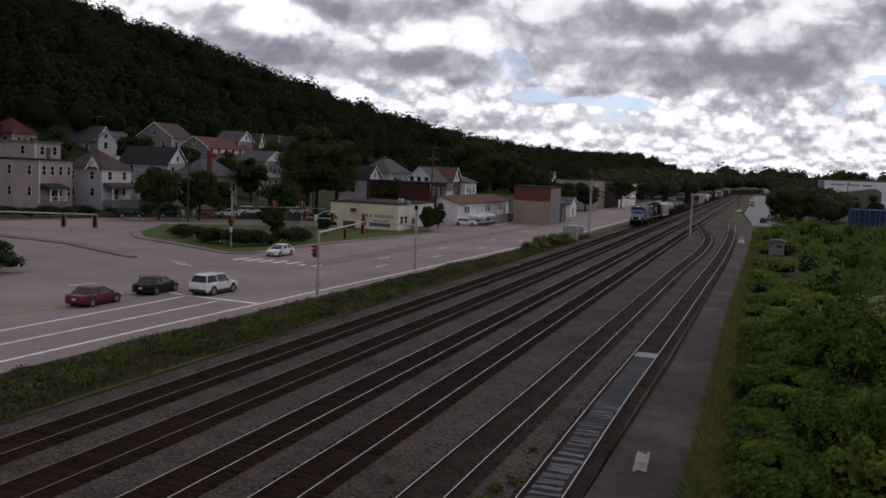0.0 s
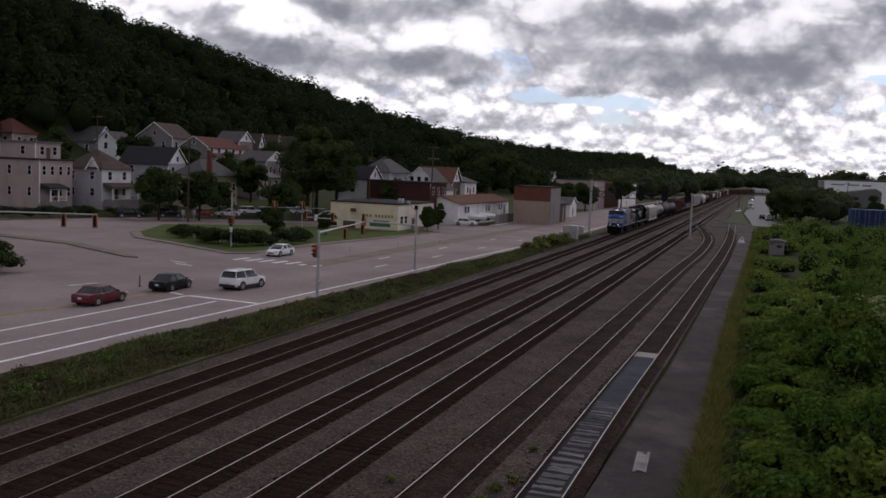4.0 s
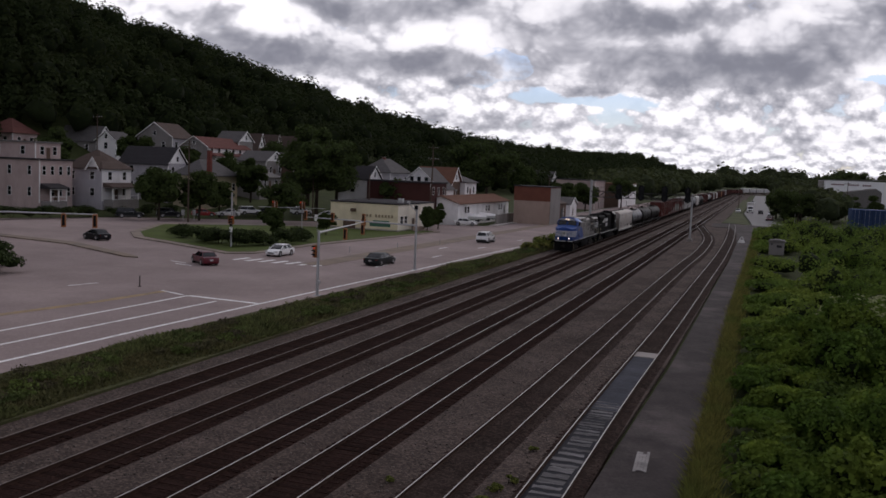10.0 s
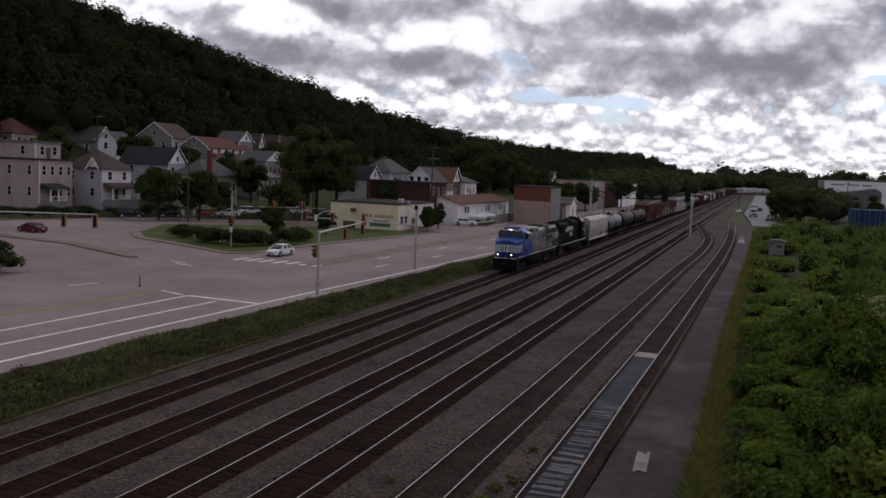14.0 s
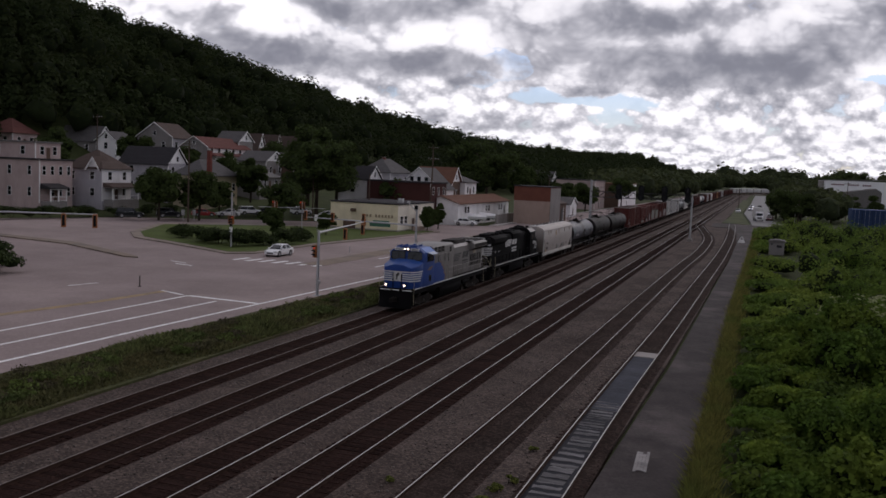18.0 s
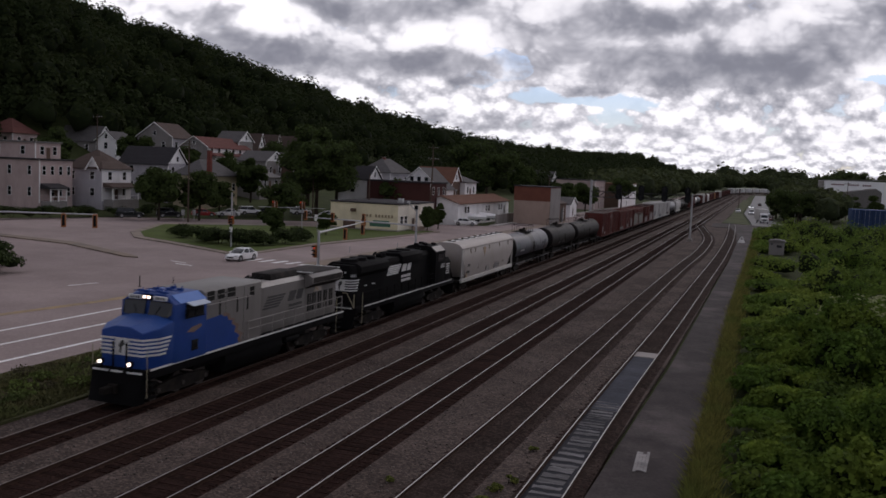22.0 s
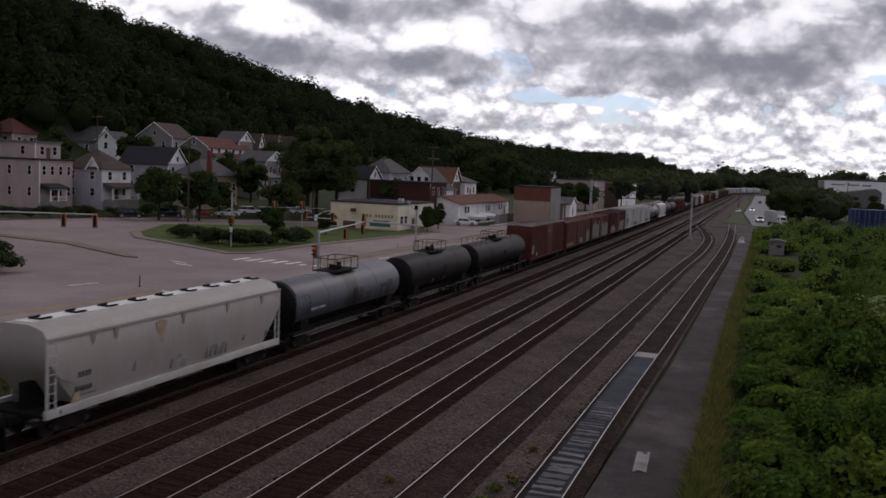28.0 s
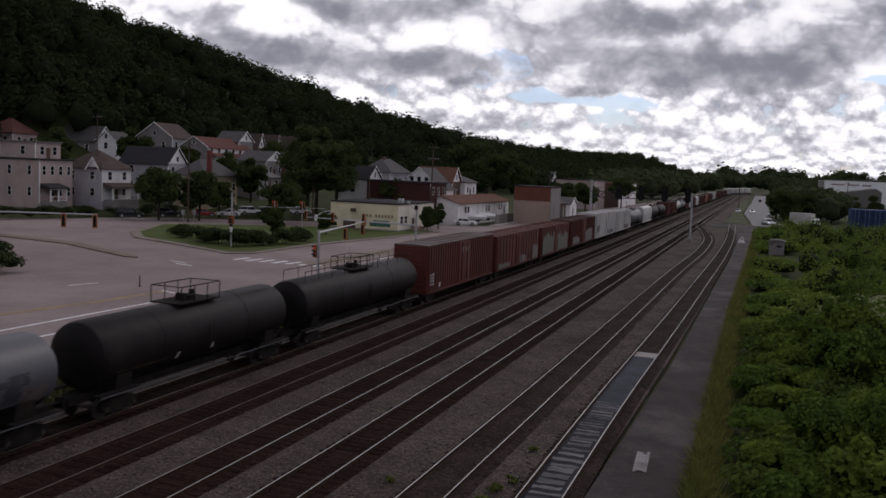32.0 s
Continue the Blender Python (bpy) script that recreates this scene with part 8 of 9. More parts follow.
def east_side():
    """Warehouse, containers and the small hut on the other side of the railway."""
    w = thing("warehouse", "long white metal warehouse with a line of dark red letter bars", "warehouse", m=pose(36.5, 604, -0.4))
    part("wall", Shape().span(0, 120, 0, 60, 0, 15.6), M["white_metal"], w, "white ribbed metal wall", smooth=0)
    part("roof", Shape().prism([(-0.5, 15.5), (60, 17.4), (120.5, 15.5), (120.5, 15.9), (60, 17.8), (-0.5, 15.9)], -0.5, 60.5), M["roof_pale"], w, smooth=0)
    # the white building's end in grey: its shade put into the colour
    part("side_wall", Shape().span(-0.06, 0, 0, 60, 0, 15.2), M["wall_grey"], w, "end wall, shade put into its grey", smooth=0)
    for x0, n in ((4.5, 6), (14.0, 5), (22.0, 4)):
        for k in range(n):
            part("letter_bar", Shape().box(x0 + 1.25 * k, -0.1, 13.2, 0.8, 0.2, 0.9), M["letter_red"], w, "dark red lettering bar", smooth=0)
    a = thing("warehouse_annex", "lower grey metal annex with a sloping roof", "warehouse", m=pose(42, 560, -0.4))
    part("wall", Shape().prism([(0, 0), (22, 0), (22, 9.5), (19, 11.6), (0, 8.4)], 0, 30), M["roof_pale"], a, smooth=0)
    for k in range(8):
        c = thing("shipping_container", "dark blue corrugated shipping container", "container", "stacked containers", m=pose(24.2 + 2.6 * (k % 4), 272.5 + 0.15 * (k % 4), -0.4 + 2.92 * (k // 4)))
        part("body", Shape().span(0, 2.45, 0, 12.2, 0.0, 2.88), M["wall_blue"], c, bevel=0.03)
        rib = Shape()
        for i in range(9):
            rib.span(0.1 + i * 0.27, 0.2 + i * 0.27, -0.05, 0, 0.15, 2.75)
        part("end_ribs", rib, M["wall_blue"], c, smooth=0)
        for x in (0.7, 1.75):
            part("lock_bar", Shape().cyl((x, -0.08, 0.2), (x, -0.08, 2.7), 0.03, n=6), M["galvanised"], c)
    s = thing("concrete_hut", "small pale concrete hut with a dark window slit", "hut", m=pose(3.2, 160.8, -0.3, 0, 0, -4))
    part("wall", Shape().span(-1.15, 1.15, -1.1, 1.1, 0, 2.2), M["wall_grey"], s, "pale stained wall", bevel=0.02)
    part("roof", Shape().prism([(-1.4, 2.15), (1.4, 2.15), (1.2, 2.42), (0, 2.6), (-1.2, 2.42)], -1.35, 1.35), M["roof_pale"], s, "shallow overhanging roof", smooth=0)
    part("window", Shape().span(0.05, 0.85, -1.13, -1.09, 1.25, 1.65), M["trim_dark"], s, smooth=0)
    part("vent", Shape().box(-0.7, -1.13, 1.8, 0.3, 0.06, 0.2), M["trim_dark"], s)
    m = thing("marker_pyramid", "small pale wooden marker frame on the asphalt", "marker", m=pose(-2.75, 184.8, -0.13))
    for sx in (-1, 1):
        part("leg", Shape().cyl((sx * 0.55, 0, 0), (sx * 0.1, 0, 1.1), 0.07, n=6), M["trim_white"], m)
    part("board", Shape().box(0, 0, 0.35, 0.9, 0.1, 0.3), M["trim_white"], m, bevel=0.01)
    part("foot", Shape().box(0, 0, 0.05, 1.3, 0.6, 0.1), M["trim_white"], m, bevel=0.01)
    for x, y in ((10.6, 300), (8.2, 318)):
        q = thing("road_sign", "white sign on a thin post among the trees", "road sign", m=pose(x, y, -0.3))
        part("post", Shape().cyl((0, 0, 0), (0, 0, 6.2), 0.06, n=6), M["galvanised"], q)
        part("board", Shape().prism([(-0.6, 4.3), (0.3, 4.3), (0.3, 5.2), (0.6, 5.2), (0.6, 6.3), (-0.6, 6.3)], -0.1, -0.04), M["trim_white"], q, smooth=0)


add_mat("letter_red", (0.13, 0.022, 0.022), 0.6, var=0.1, bump=0.02)
east_side()

# ---- wet ground and small things on the siding ----
def siding_details():
    def cx(y):
        return float(np.interp(y, [31, 45, 60, 80], [-6.62, -6.55, -6.3, -5.95]))
    pts = [(cx(y), y) for y in (22, 26, 31, 36, 40, 44.5)]
    setting("water", ribbon(pts, 1.36, -0.3, -0.135).mesh("water", M["water"], smooth=0), "still dark rainwater between the siding rails", "water")
    pts = [(cx(y), y) for y in (44.5, 50, 54, 59.1)]
    setting("wet_slab", ribbon(pts, 1.36, -0.3, -0.131).mesh("wet_slab", M["wet_slab"], smooth=0), "wet blue-grey surface between the siding rails", "slab")
    setting("concrete_slab", ribbon([(cx(59.2), 59.2), (cx(60.8), 60.8)], 1.4, -0.3, -0.11).mesh("concrete_slab", M["concrete"], smooth=0), "pale concrete slab between the rails", "concrete slab")
    rng = random.Random(9)
    y = 24.0
    while y < 46.5:
        w = rng.uniform(0.18, 0.6) if y < 40 else rng.uniform(0.08, 0.3)
        x = cx(y)
        l0, l1 = rng.uniform(-0.67, -0.5), rng.uniform(0.45, 0.67)
        n = 5
        near_edge = [(x + l0 + (l1 - l0) * i / n, y + rng.uniform(-0.05, 0.05)) for i in range(n + 1)]
        far_edge = [(x + l1 - (l1 - l0) * i / n + rng.uniform(-0.04, 0.04), y + w + rng.uniform(-0.08, 0.08)) for i in range(n + 1)]
        ob = part("worn_plank", Shape().prism(near_edge + far_edge, -0.2, -0.124 + rng.uniform(0, 0.012), "z"), M["grey_plank"], None, smooth=0)
        tagged(ob, "pale grey worn plank in the rainwater between rails", "plank", "worn planks", "structure")
        y += w + rng.uniform(0.08, 0.45)
    p = thing("loose_board", "pale worn board lying on the asphalt", "board", m=pose(-3.8, 36.9, -0.125, 0, 0, 3))
    for k in range(4):
        part("plank", Shape().box(-0.2 + 0.135 * k, 0.1 * (k % 2), 0.02, 0.125, 2.7 - 0.2 * (k % 3), 0.035), M["pale_board"], p, bevel=0.006)


add_mat("grey_plank", (0.138, 0.131, 0.134), 0.8, var=0.6, scale=1.2, fine=9, bump=0.3, rand=0.4, tint=(0.05, 0.047, 0.048), tint_scale=1.5, tint_amount=0.9, stretch=(0.4, 2, 1))
add_mat("pale_board", (0.30, 0.28, 0.27), 0.85, var=0.3, scale=2, fine=12, bump=0.3, tint=(0.13, 0.12, 0.12), tint_amount=0.9)
siding_details()


# ---- trees, woods, shrubs and grass ----
add_mat("leaves_wood", (0.025, 0.036, 0.0115), 0.9, var=0.3, scale=0.05, fine=0.5, bump=0, island=0.16, tint=(0.030, 0.038, 0.012), tint_scale=0.03, tint_amount=0.8)
add_mat("leaves_tree", (0.052, 0.074, 0.022), 0.9, var=0.25, scale=0.2, fine=1.5, bump=0, island=0.3)
add_mat("leaves_bush", (0.078, 0.132, 0.022), 0.9, var=0.55, scale=0.28, fine=1.2, bump=0, island=0.3, tint=(0.165, 0.215, 0.032), tint_scale=0.16, tint_amount=0.95)
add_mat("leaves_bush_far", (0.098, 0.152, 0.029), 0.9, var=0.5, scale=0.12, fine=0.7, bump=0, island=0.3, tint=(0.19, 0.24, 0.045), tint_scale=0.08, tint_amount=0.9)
add_mat("leaves_low", (0.070, 0.112, 0.021), 0.9, var=0.5, scale=0.35, fine=1.5, bump=0, island=0.35, tint=(0.095, 0.125, 0.022), tint_scale=0.22, tint_amount=0.9)
add_mat("leaves_hedge", (0.038, 0.054, 0.018), 0.85, var=0.25, scale=0.4, fine=2, bump=0, island=0.5)
add_mat("blades", (0.135, 0.158, 0.038), 0.85, var=0.3, scale=0.3, fine=2, bump=0, island=0.55, tint=(0.20, 0.175, 0.055), tint_scale=0.2, tint_amount=0.8)
add_mat("blossom", (0.36, 0.38, 0.20), 0.8, var=0.2, scale=1, fine=3, bump=0, island=0.3)
add_mat("bark", (0.045, 0.035, 0.027), 0.95, var=0.3, scale=1.5, fine=9, bump=0.5)
# core colours: the shade deep among leaves put into the colour
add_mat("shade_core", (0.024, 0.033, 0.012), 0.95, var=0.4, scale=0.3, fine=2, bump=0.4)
# distant leaves and cores are paler: haze put into their colour
add_mat("leaves_hazed", (0.058, 0.072, 0.030), 0.9, var=0.3, scale=0.05, fine=0.5, bump=0, island=0.2, tint=(0.075, 0.085, 0.035), tint_scale=0.02, tint_amount=0.8)
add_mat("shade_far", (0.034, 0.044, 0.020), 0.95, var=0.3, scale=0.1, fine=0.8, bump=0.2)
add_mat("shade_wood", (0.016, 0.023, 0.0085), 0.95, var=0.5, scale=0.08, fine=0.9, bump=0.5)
for key, share in (("leaves_wood", 0.3), ("leaves_tree", 0.35), ("leaves_bush", 0.4), ("leaves_low", 0.35), ("leaves_bush_far", 0.4), ("leaves_hedge", 0.3), ("leaves_hazed", 0.3), ("blades", 0.35)):
    let_through(M[key], share)
RNG = np.random.default_rng(11)


def icos(centres, radii):
    """Low rough lumps inside a crown, as arrays."""
    p = (1 + 5 ** 0.5) / 2
    v = np.array([(-1, p, 0), (1, p, 0), (-1, -p, 0), (1, -p, 0), (0, -1, p), (0, 1, p), (0, -1, -p), (0, 1, -p), (p, 0, -1), (p, 0, 1), (-p, 0, -1), (-p, 0, 1)], float)
    v /= np.linalg.norm(v[0])
    f = np.array([(0, 11, 5), (0, 5, 1), (0, 1, 7), (0, 7, 10), (0, 10, 11), (1, 5, 9), (5, 11, 4), (11, 10, 2), (10, 7, 6), (7, 1, 8), (3, 9, 4), (3, 4, 2), (3, 2, 6), (3, 6, 8), (3, 8, 9), (4, 9, 5), (2, 4, 11), (6, 2, 10), (8, 6, 7), (9, 8, 1)])
    C, R = np.asarray(centres, float), np.asarray(radii, float)
    n = len(C)
    V = C[:, None, :] + v[None] * R[:, None, :] * RNG.uniform(0.75, 1.1, size=(n, 12, 1))
    F = f[None] + (np.arange(n) * 12)[:, None, None]
    return V.reshape(-1, 3), F.reshape(-1, 3)


def stuff(name, pack, material, label, category):
    ob = new(name, quick_mesh(name, *pack, material))
    return tagged(ob, label, category, kind="stuff")


def hill_woods():
    c, r = [], []
    n = 4300
    i = np.arange(n)
    y = 95 + 1750 * ((i + RNG.random(n)) / n) ** 1.7
    w = (i * 0.6180339887 + 0.02 * RNG.random(n)) % 1.0
    foot = foot_of_hill(y)
    # the woods start behind the houses and climb over the crest
    start = np.interp(y, [95, 130, 150, 175, 200, 235, 260, 300, 420, 2000], [25, 30, 50, 97, 90, 78, 70, 45, 24, 10])
    x = foot - start - (235 - start) * w
    z = height(x, y)
    h = 5.5 + 7.0 * RNG.random(n) ** 1.6
    rad = h * RNG.uniform(0.36, 0.52, n)
    # some tall ones stand out of the rest
    tall = RNG.random(n) < 0.05
    h = np.where(tall, h * 1.25, h)
    far = np.where(y > 420, RNG.uniform(0.65, 1.3, n), 1.0)
    h, rad = h * far, rad * far
    cen = np.stack([x, y, z + h * 0.62], 1)
    rr = np.stack([rad, rad, h * 0.45], 1)
    near = y < 420
    stuff("hillside_woods", merge(leaf_cloud(RNG, cen[near], rr[near], 190, 0.56, depth=0.80, wild=0.38, top=1.0), leaf_cloud(RNG, cen[~near], rr[~near], 90, 0.85, depth=0.80, wild=0.38, top=1.0)), M["leaves_wood"], "dense dark green summer woods covering the hillside", "woods")
    # opaque cores added in the crowns, inner shade put into their colour
    stuff("woods_shade", icos(cen - np.array([0, 0, 1.1]), rr * 0.80), M["shade_wood"], "solid cores in the hillside woods, shade put into their colour", "woods")


def far_woods():
    """Belts of trees that close the valley."""
    rows = []
    for y0, x0, x1, n, hh in ((330, 8, 26, 30, 9), (420, -75, -56, 40, 11), (560, -90, -50, 60, 12), (700, -8, 34, 40, 9), (760, -110, -48, 70, 14), (960, 12, 160, 90, 14), (1000, -150, -45, 80, 15), (1250, -160, -50, 80, 16), (1350, 60, 420, 120, 16), (1550, -220, 240, 220, 20), (1900, -300, 900, 320, 34)):
        for k in range(n):
            x = x0 + (x1 - x0) * RNG.random()
            y = y0 + RNG.uniform(-35, 35) if y0 > 340 else y0 + RNG.uniform(-24, 24)
            if y0 > 340 and y0 < 1300 and -40 < x < 8:
                continue
            if y0 == 1550 and y < 1600 and -30 < x < 0:
                y += 60
            h = hh * (0.6 + 0.8 * RNG.random() ** 1.5)
            if float(height(x, y)) > 4:
                h *= 0.45
            rows.append((x, y, max(-0.4, float(height(x, y))), h))
    rows = np.array(rows)
    rad = rows[:, 3] * 0.45
    cen = rows[:, :3] + np.stack([0 * rad, 0 * rad, rows[:, 3] * 0.55], 1)
    rr = np.stack([rad, rad, rows[:, 3] * 0.48], 1)
    size = np.repeat(rows[:, 3] * 0.076, 76)[:, None]
    stuff("distant_woods", leaf_cloud(RNG, cen, rr, 76, size), M["leaves_hazed"], "belts of dark trees closing the valley", "woods")
    # cores for the distant crowns, shaded by colour as well
    stuff("distant_shade", icos(cen - np.array([0, 0, 0.6]), rr * 0.88), M["shade_far"], "solid cores in the distant trees, shade put into their colour", "woods")


def tree(x, y, z, h, r, label, mat="leaves_tree", per=260, size=0.32, low=0.28):
    t = thing("tree", label, "tree", "roadside trees", m=pose(x, y, z))
    rng = np.random.default_rng(int(abs(x * 13 + y * 7)) + 1)
    sh = Shape().cyl((0, 0, -0.6), (0.1, 0, h * 0.35), h * 0.028, h * 0.02, n=8).cyl((0.1, 0, h * 0.35), (0, 0.1, h * 0.75), h * 0.02, h * 0.008, n=7)
    part("trunk", sh, M["bark"], t, "rough brown trunk")
    for k in range(6):
        a = k * 1.05 + rng.uniform(-0.3, 0.3)
        z0 = h * rng.uniform(0.3, 0.6)
        part("limb", Shape().cyl((0.05, 0, z0), (math.cos(a) * r * 0.65, math.sin(a) * r * 0.65, z0 + h * 0.2), h * 0.011, h * 0.004, n=6), M["bark"], t)
    n = 26
    d = rng.normal(size=(n, 3))
    d /= np.linalg.norm(d, axis=1)[:, None]
    q = rng.uniform(0.25, 0.85, (n, 1))
    cen = d * q * np.array([r, r, h * (1 - low) / 2]) + np.array([0, 0, h * (1 + low) / 2])
    rr = np.repeat(rng.uniform(0.26, 0.46, (n, 1)) * r, 3, axis=1) * np.array([1, 1, 0.85])
    pack = leaf_cloud(rng, cen, rr, per, size)
    part("crown", quick_mesh("crown", *pack, M[mat]), M[mat], t, "dense uneven crown of dark leaves")
    # dark lumps fill the crown: its inner shade is in their colour
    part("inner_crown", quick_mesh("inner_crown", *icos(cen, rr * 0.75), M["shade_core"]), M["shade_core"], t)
    return t


def shrub(x, y, z, r, h, label, mat, per=900, size=0.13, group="shrubs", lumps=9):
    t = thing("shrub", label, "shrub", group, m=pose(x, y, z))
    rng = np.random.default_rng(int(abs(x * 17 + y * 5)) + 3)
    cen = np.stack([rng.uniform(-0.6, 0.6, lumps) * r, rng.uniform(-0.6, 0.6, lumps) * r, rng.uniform(0.25, 0.75, lumps) * h], 1)
    rr = np.stack([rng.uniform(0.4, 0.65, lumps) * r, rng.uniform(0.4, 0.65, lumps) * r, rng.uniform(0.25, 0.42, lumps) * h], 1)
    part("foliage", quick_mesh("foliage", *leaf_cloud(rng, cen, rr, per // lumps, size), M[mat]), M[mat], t, "dense small leaves")
    # opaque lumps added inside, coloured as the shade between the leaves
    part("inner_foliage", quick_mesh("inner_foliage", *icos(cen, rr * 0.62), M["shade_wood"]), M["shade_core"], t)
    st = Shape()
    for k in range(4):
        st.cyl((0.1 * k - 0.15, 0, -0.2), ((k - 1.5) * r * 0.3, (k % 2 - 0.5) * r * 0.5, h * 0.6), 0.04, 0.015, n=5)
    part("stems", st, M["bark"], t)
    return t


def plant_trees():
    rows = [(-104.5, 141.5, 0.5, 9.2, 4.6, "dark leafy tree beside the back street"), (-99.5, 147.0, 0.5, 8.6, 4.2, "dark leafy tree before the houses"), (-113, 152, 1.5, 8.0, 3.8, "dark tree between two houses"), (-101.3, 156.5, 0.6, 7.6, 3.0, "dark tree in front of the tan house"),
            (-106, 176, 3, 9.5, 4.0, "dark tree behind the tan house"), (-84.8, 152.5, 0.5, 8.2, 4.2, "round dark tree behind the island"), (-84.5, 165.5, 1.5, 16.0, 7.2, "large dark spreading tree behind the shops"), (-92, 176, 3, 18.0, 7.0, "large dark tree on the slope"),
            (-88.5, 183, 4, 14.0, 5.0, "dark tree beside the white house"), (-74.5, 180, 2, 7.5, 3.2, "small dark tree behind the cream shop"), (-68.5, 232, 4, 16.0, 7.5, "large round dark tree behind the white shop"), (-75, 241, 5, 16.5, 7.5, "large dark tree behind the white shop"),
            (-62, 246, 3, 11.0, 5.0, "dark tree behind the brick building"), (-57.8, 158.2, 0.2, 4.2, 1.8, "small rounded evergreen beside the cream shop"), (-58.4, 166, 0.2, 4.8, 1.3, "narrow dark evergreen beside the cream shop"), (-70.6, 123.8, 0.1, 4.6, 2.0, "young green tree on the island"),
            (-66.0, 133.0, 0.1, 3.8, 1.5, "small tree on the island lawn"), (-55.5, 268, 0, 9.5, 4.5, "green tree beside the road"), (-52.5, 290, 0, 9.5, 4.5, "dark tree beside the road"), (-49, 345, 0, 11, 5, "dark tree beside the works"),
            (-119, 186, 5, 9, 4, "dark tree between the houses"), (-126, 180, 6, 9.5, 4, "dark tree on the slope between houses"), (-140, 180, 8, 10, 4.5, "dark tree on the slope between houses"), (-122, 215, 8, 9, 4, "dark tree on the slope"), (-108, 215, 6, 10, 4.5, "dark tree on the slope"), (-139.5, 152, 5, 9, 4.5, "dark tree behind the pink house"), (-150, 165, 8, 9, 4.5, "dark tree behind the pink house"),
            (7.4, 296, -0.4, 10.5, 5.0, "dark spreading tree beside the far road"), (12.5, 306, -0.4, 10.0, 5.0, "dark spreading tree beside the far road"), (18.6, 322, -0.4, 10.4, 4.5, "dark rounded tree before the warehouse"), (22.0, 316, -0.4, 9.2, 4.0, "dark rounded tree before the warehouse"), (29.5, 332, -0.4, 8.8, 3.8, "dark pointed tree beside the containers"),
            (36.0, 330, -0.4, 9.4, 4.0, "dark tree beside the containers"), (5.6, 330, -0.4, 10.5, 4.0, "dark tree along the far road"),
            (46, 690, 2.0, 19, 7.5, "tall green tree behind the warehouse"), (54, 696, 2.0, 21, 8.5, "tall green tree behind the warehouse"), (64, 690, 2.0, 21.5, 8.0, "tall green tree behind the warehouse"), (71, 695, 2.0, 17, 7.0, "tall green tree behind the warehouse")]
    for x, y, z, h, r, lb in rows:
        big = h > 9
        tree(x, y, z, h, r, lb, per=230 if big else 180, size=0.32 if big else 0.23, low=0.08 if y < 200 or x > 0 else 0.2)
    for x, y, r, h in ((-81.5, 116.5, 2.4, 1.5), (-77.5, 111.5, 2.2, 1.6), (-72.5, 108.5, 2.4, 1.9), (-69, 106.6, 2.2, 2.2), (-65.5, 105.4, 2.4, 2.5), (-63.5, 109.0, 2.3, 2.4), (-62.6, 113.5, 2.2, 2.3), (-63.0, 119.0, 2.3, 2.1), (-68, 111, 2.4, 1.8)):
        shrub(x, y, 0.05, r, h, "low dark clipped shrub on the corner island", "leaves_hedge", 1500, 0.13)
    shrub(-68.2, 66.5, -0.1, 2.6, 3.1, "dark shrub at the street edge", "leaves_hedge", 2200, 0.14)
    shrub(-72.0, 70.5, -0.1, 2.4, 2.6, "dark shrub at the street edge", "leaves_hedge", 1600, 0.14)
    for x, y, r, h in ((-119.5, 121.5, 2.2, 2.0), (-118.6, 125, 2.0, 1.6), (-117.6, 128.5, 2.2, 1.9), (-116.6, 132, 2.0, 1.7), (-115.4, 136, 2.2, 2.0), (-113.8, 141, 2.0, 1.8), (-111.5, 147, 2.2, 2.2), (-109.5, 152, 2.0, 2.0), (-120.5, 117.5, 2.2, 1.8)):
        shrub(x, y, 0.3, r, h, "dark overgrown shrub below the houses", "leaves_hedge", 1400, 0.13)
    for x, y, r, h in ((-31.2, 138, 1.8, 1.7), (-31.6, 145, 2.0, 1.9), (-31.4, 151, 2.0, 1.8), (-32.2, 134, 1.6, 1.2)):
        shrub(x, y, -0.1, r, h, "yellow-green weedy shrub on the verge", "blades", 900, 0.14)


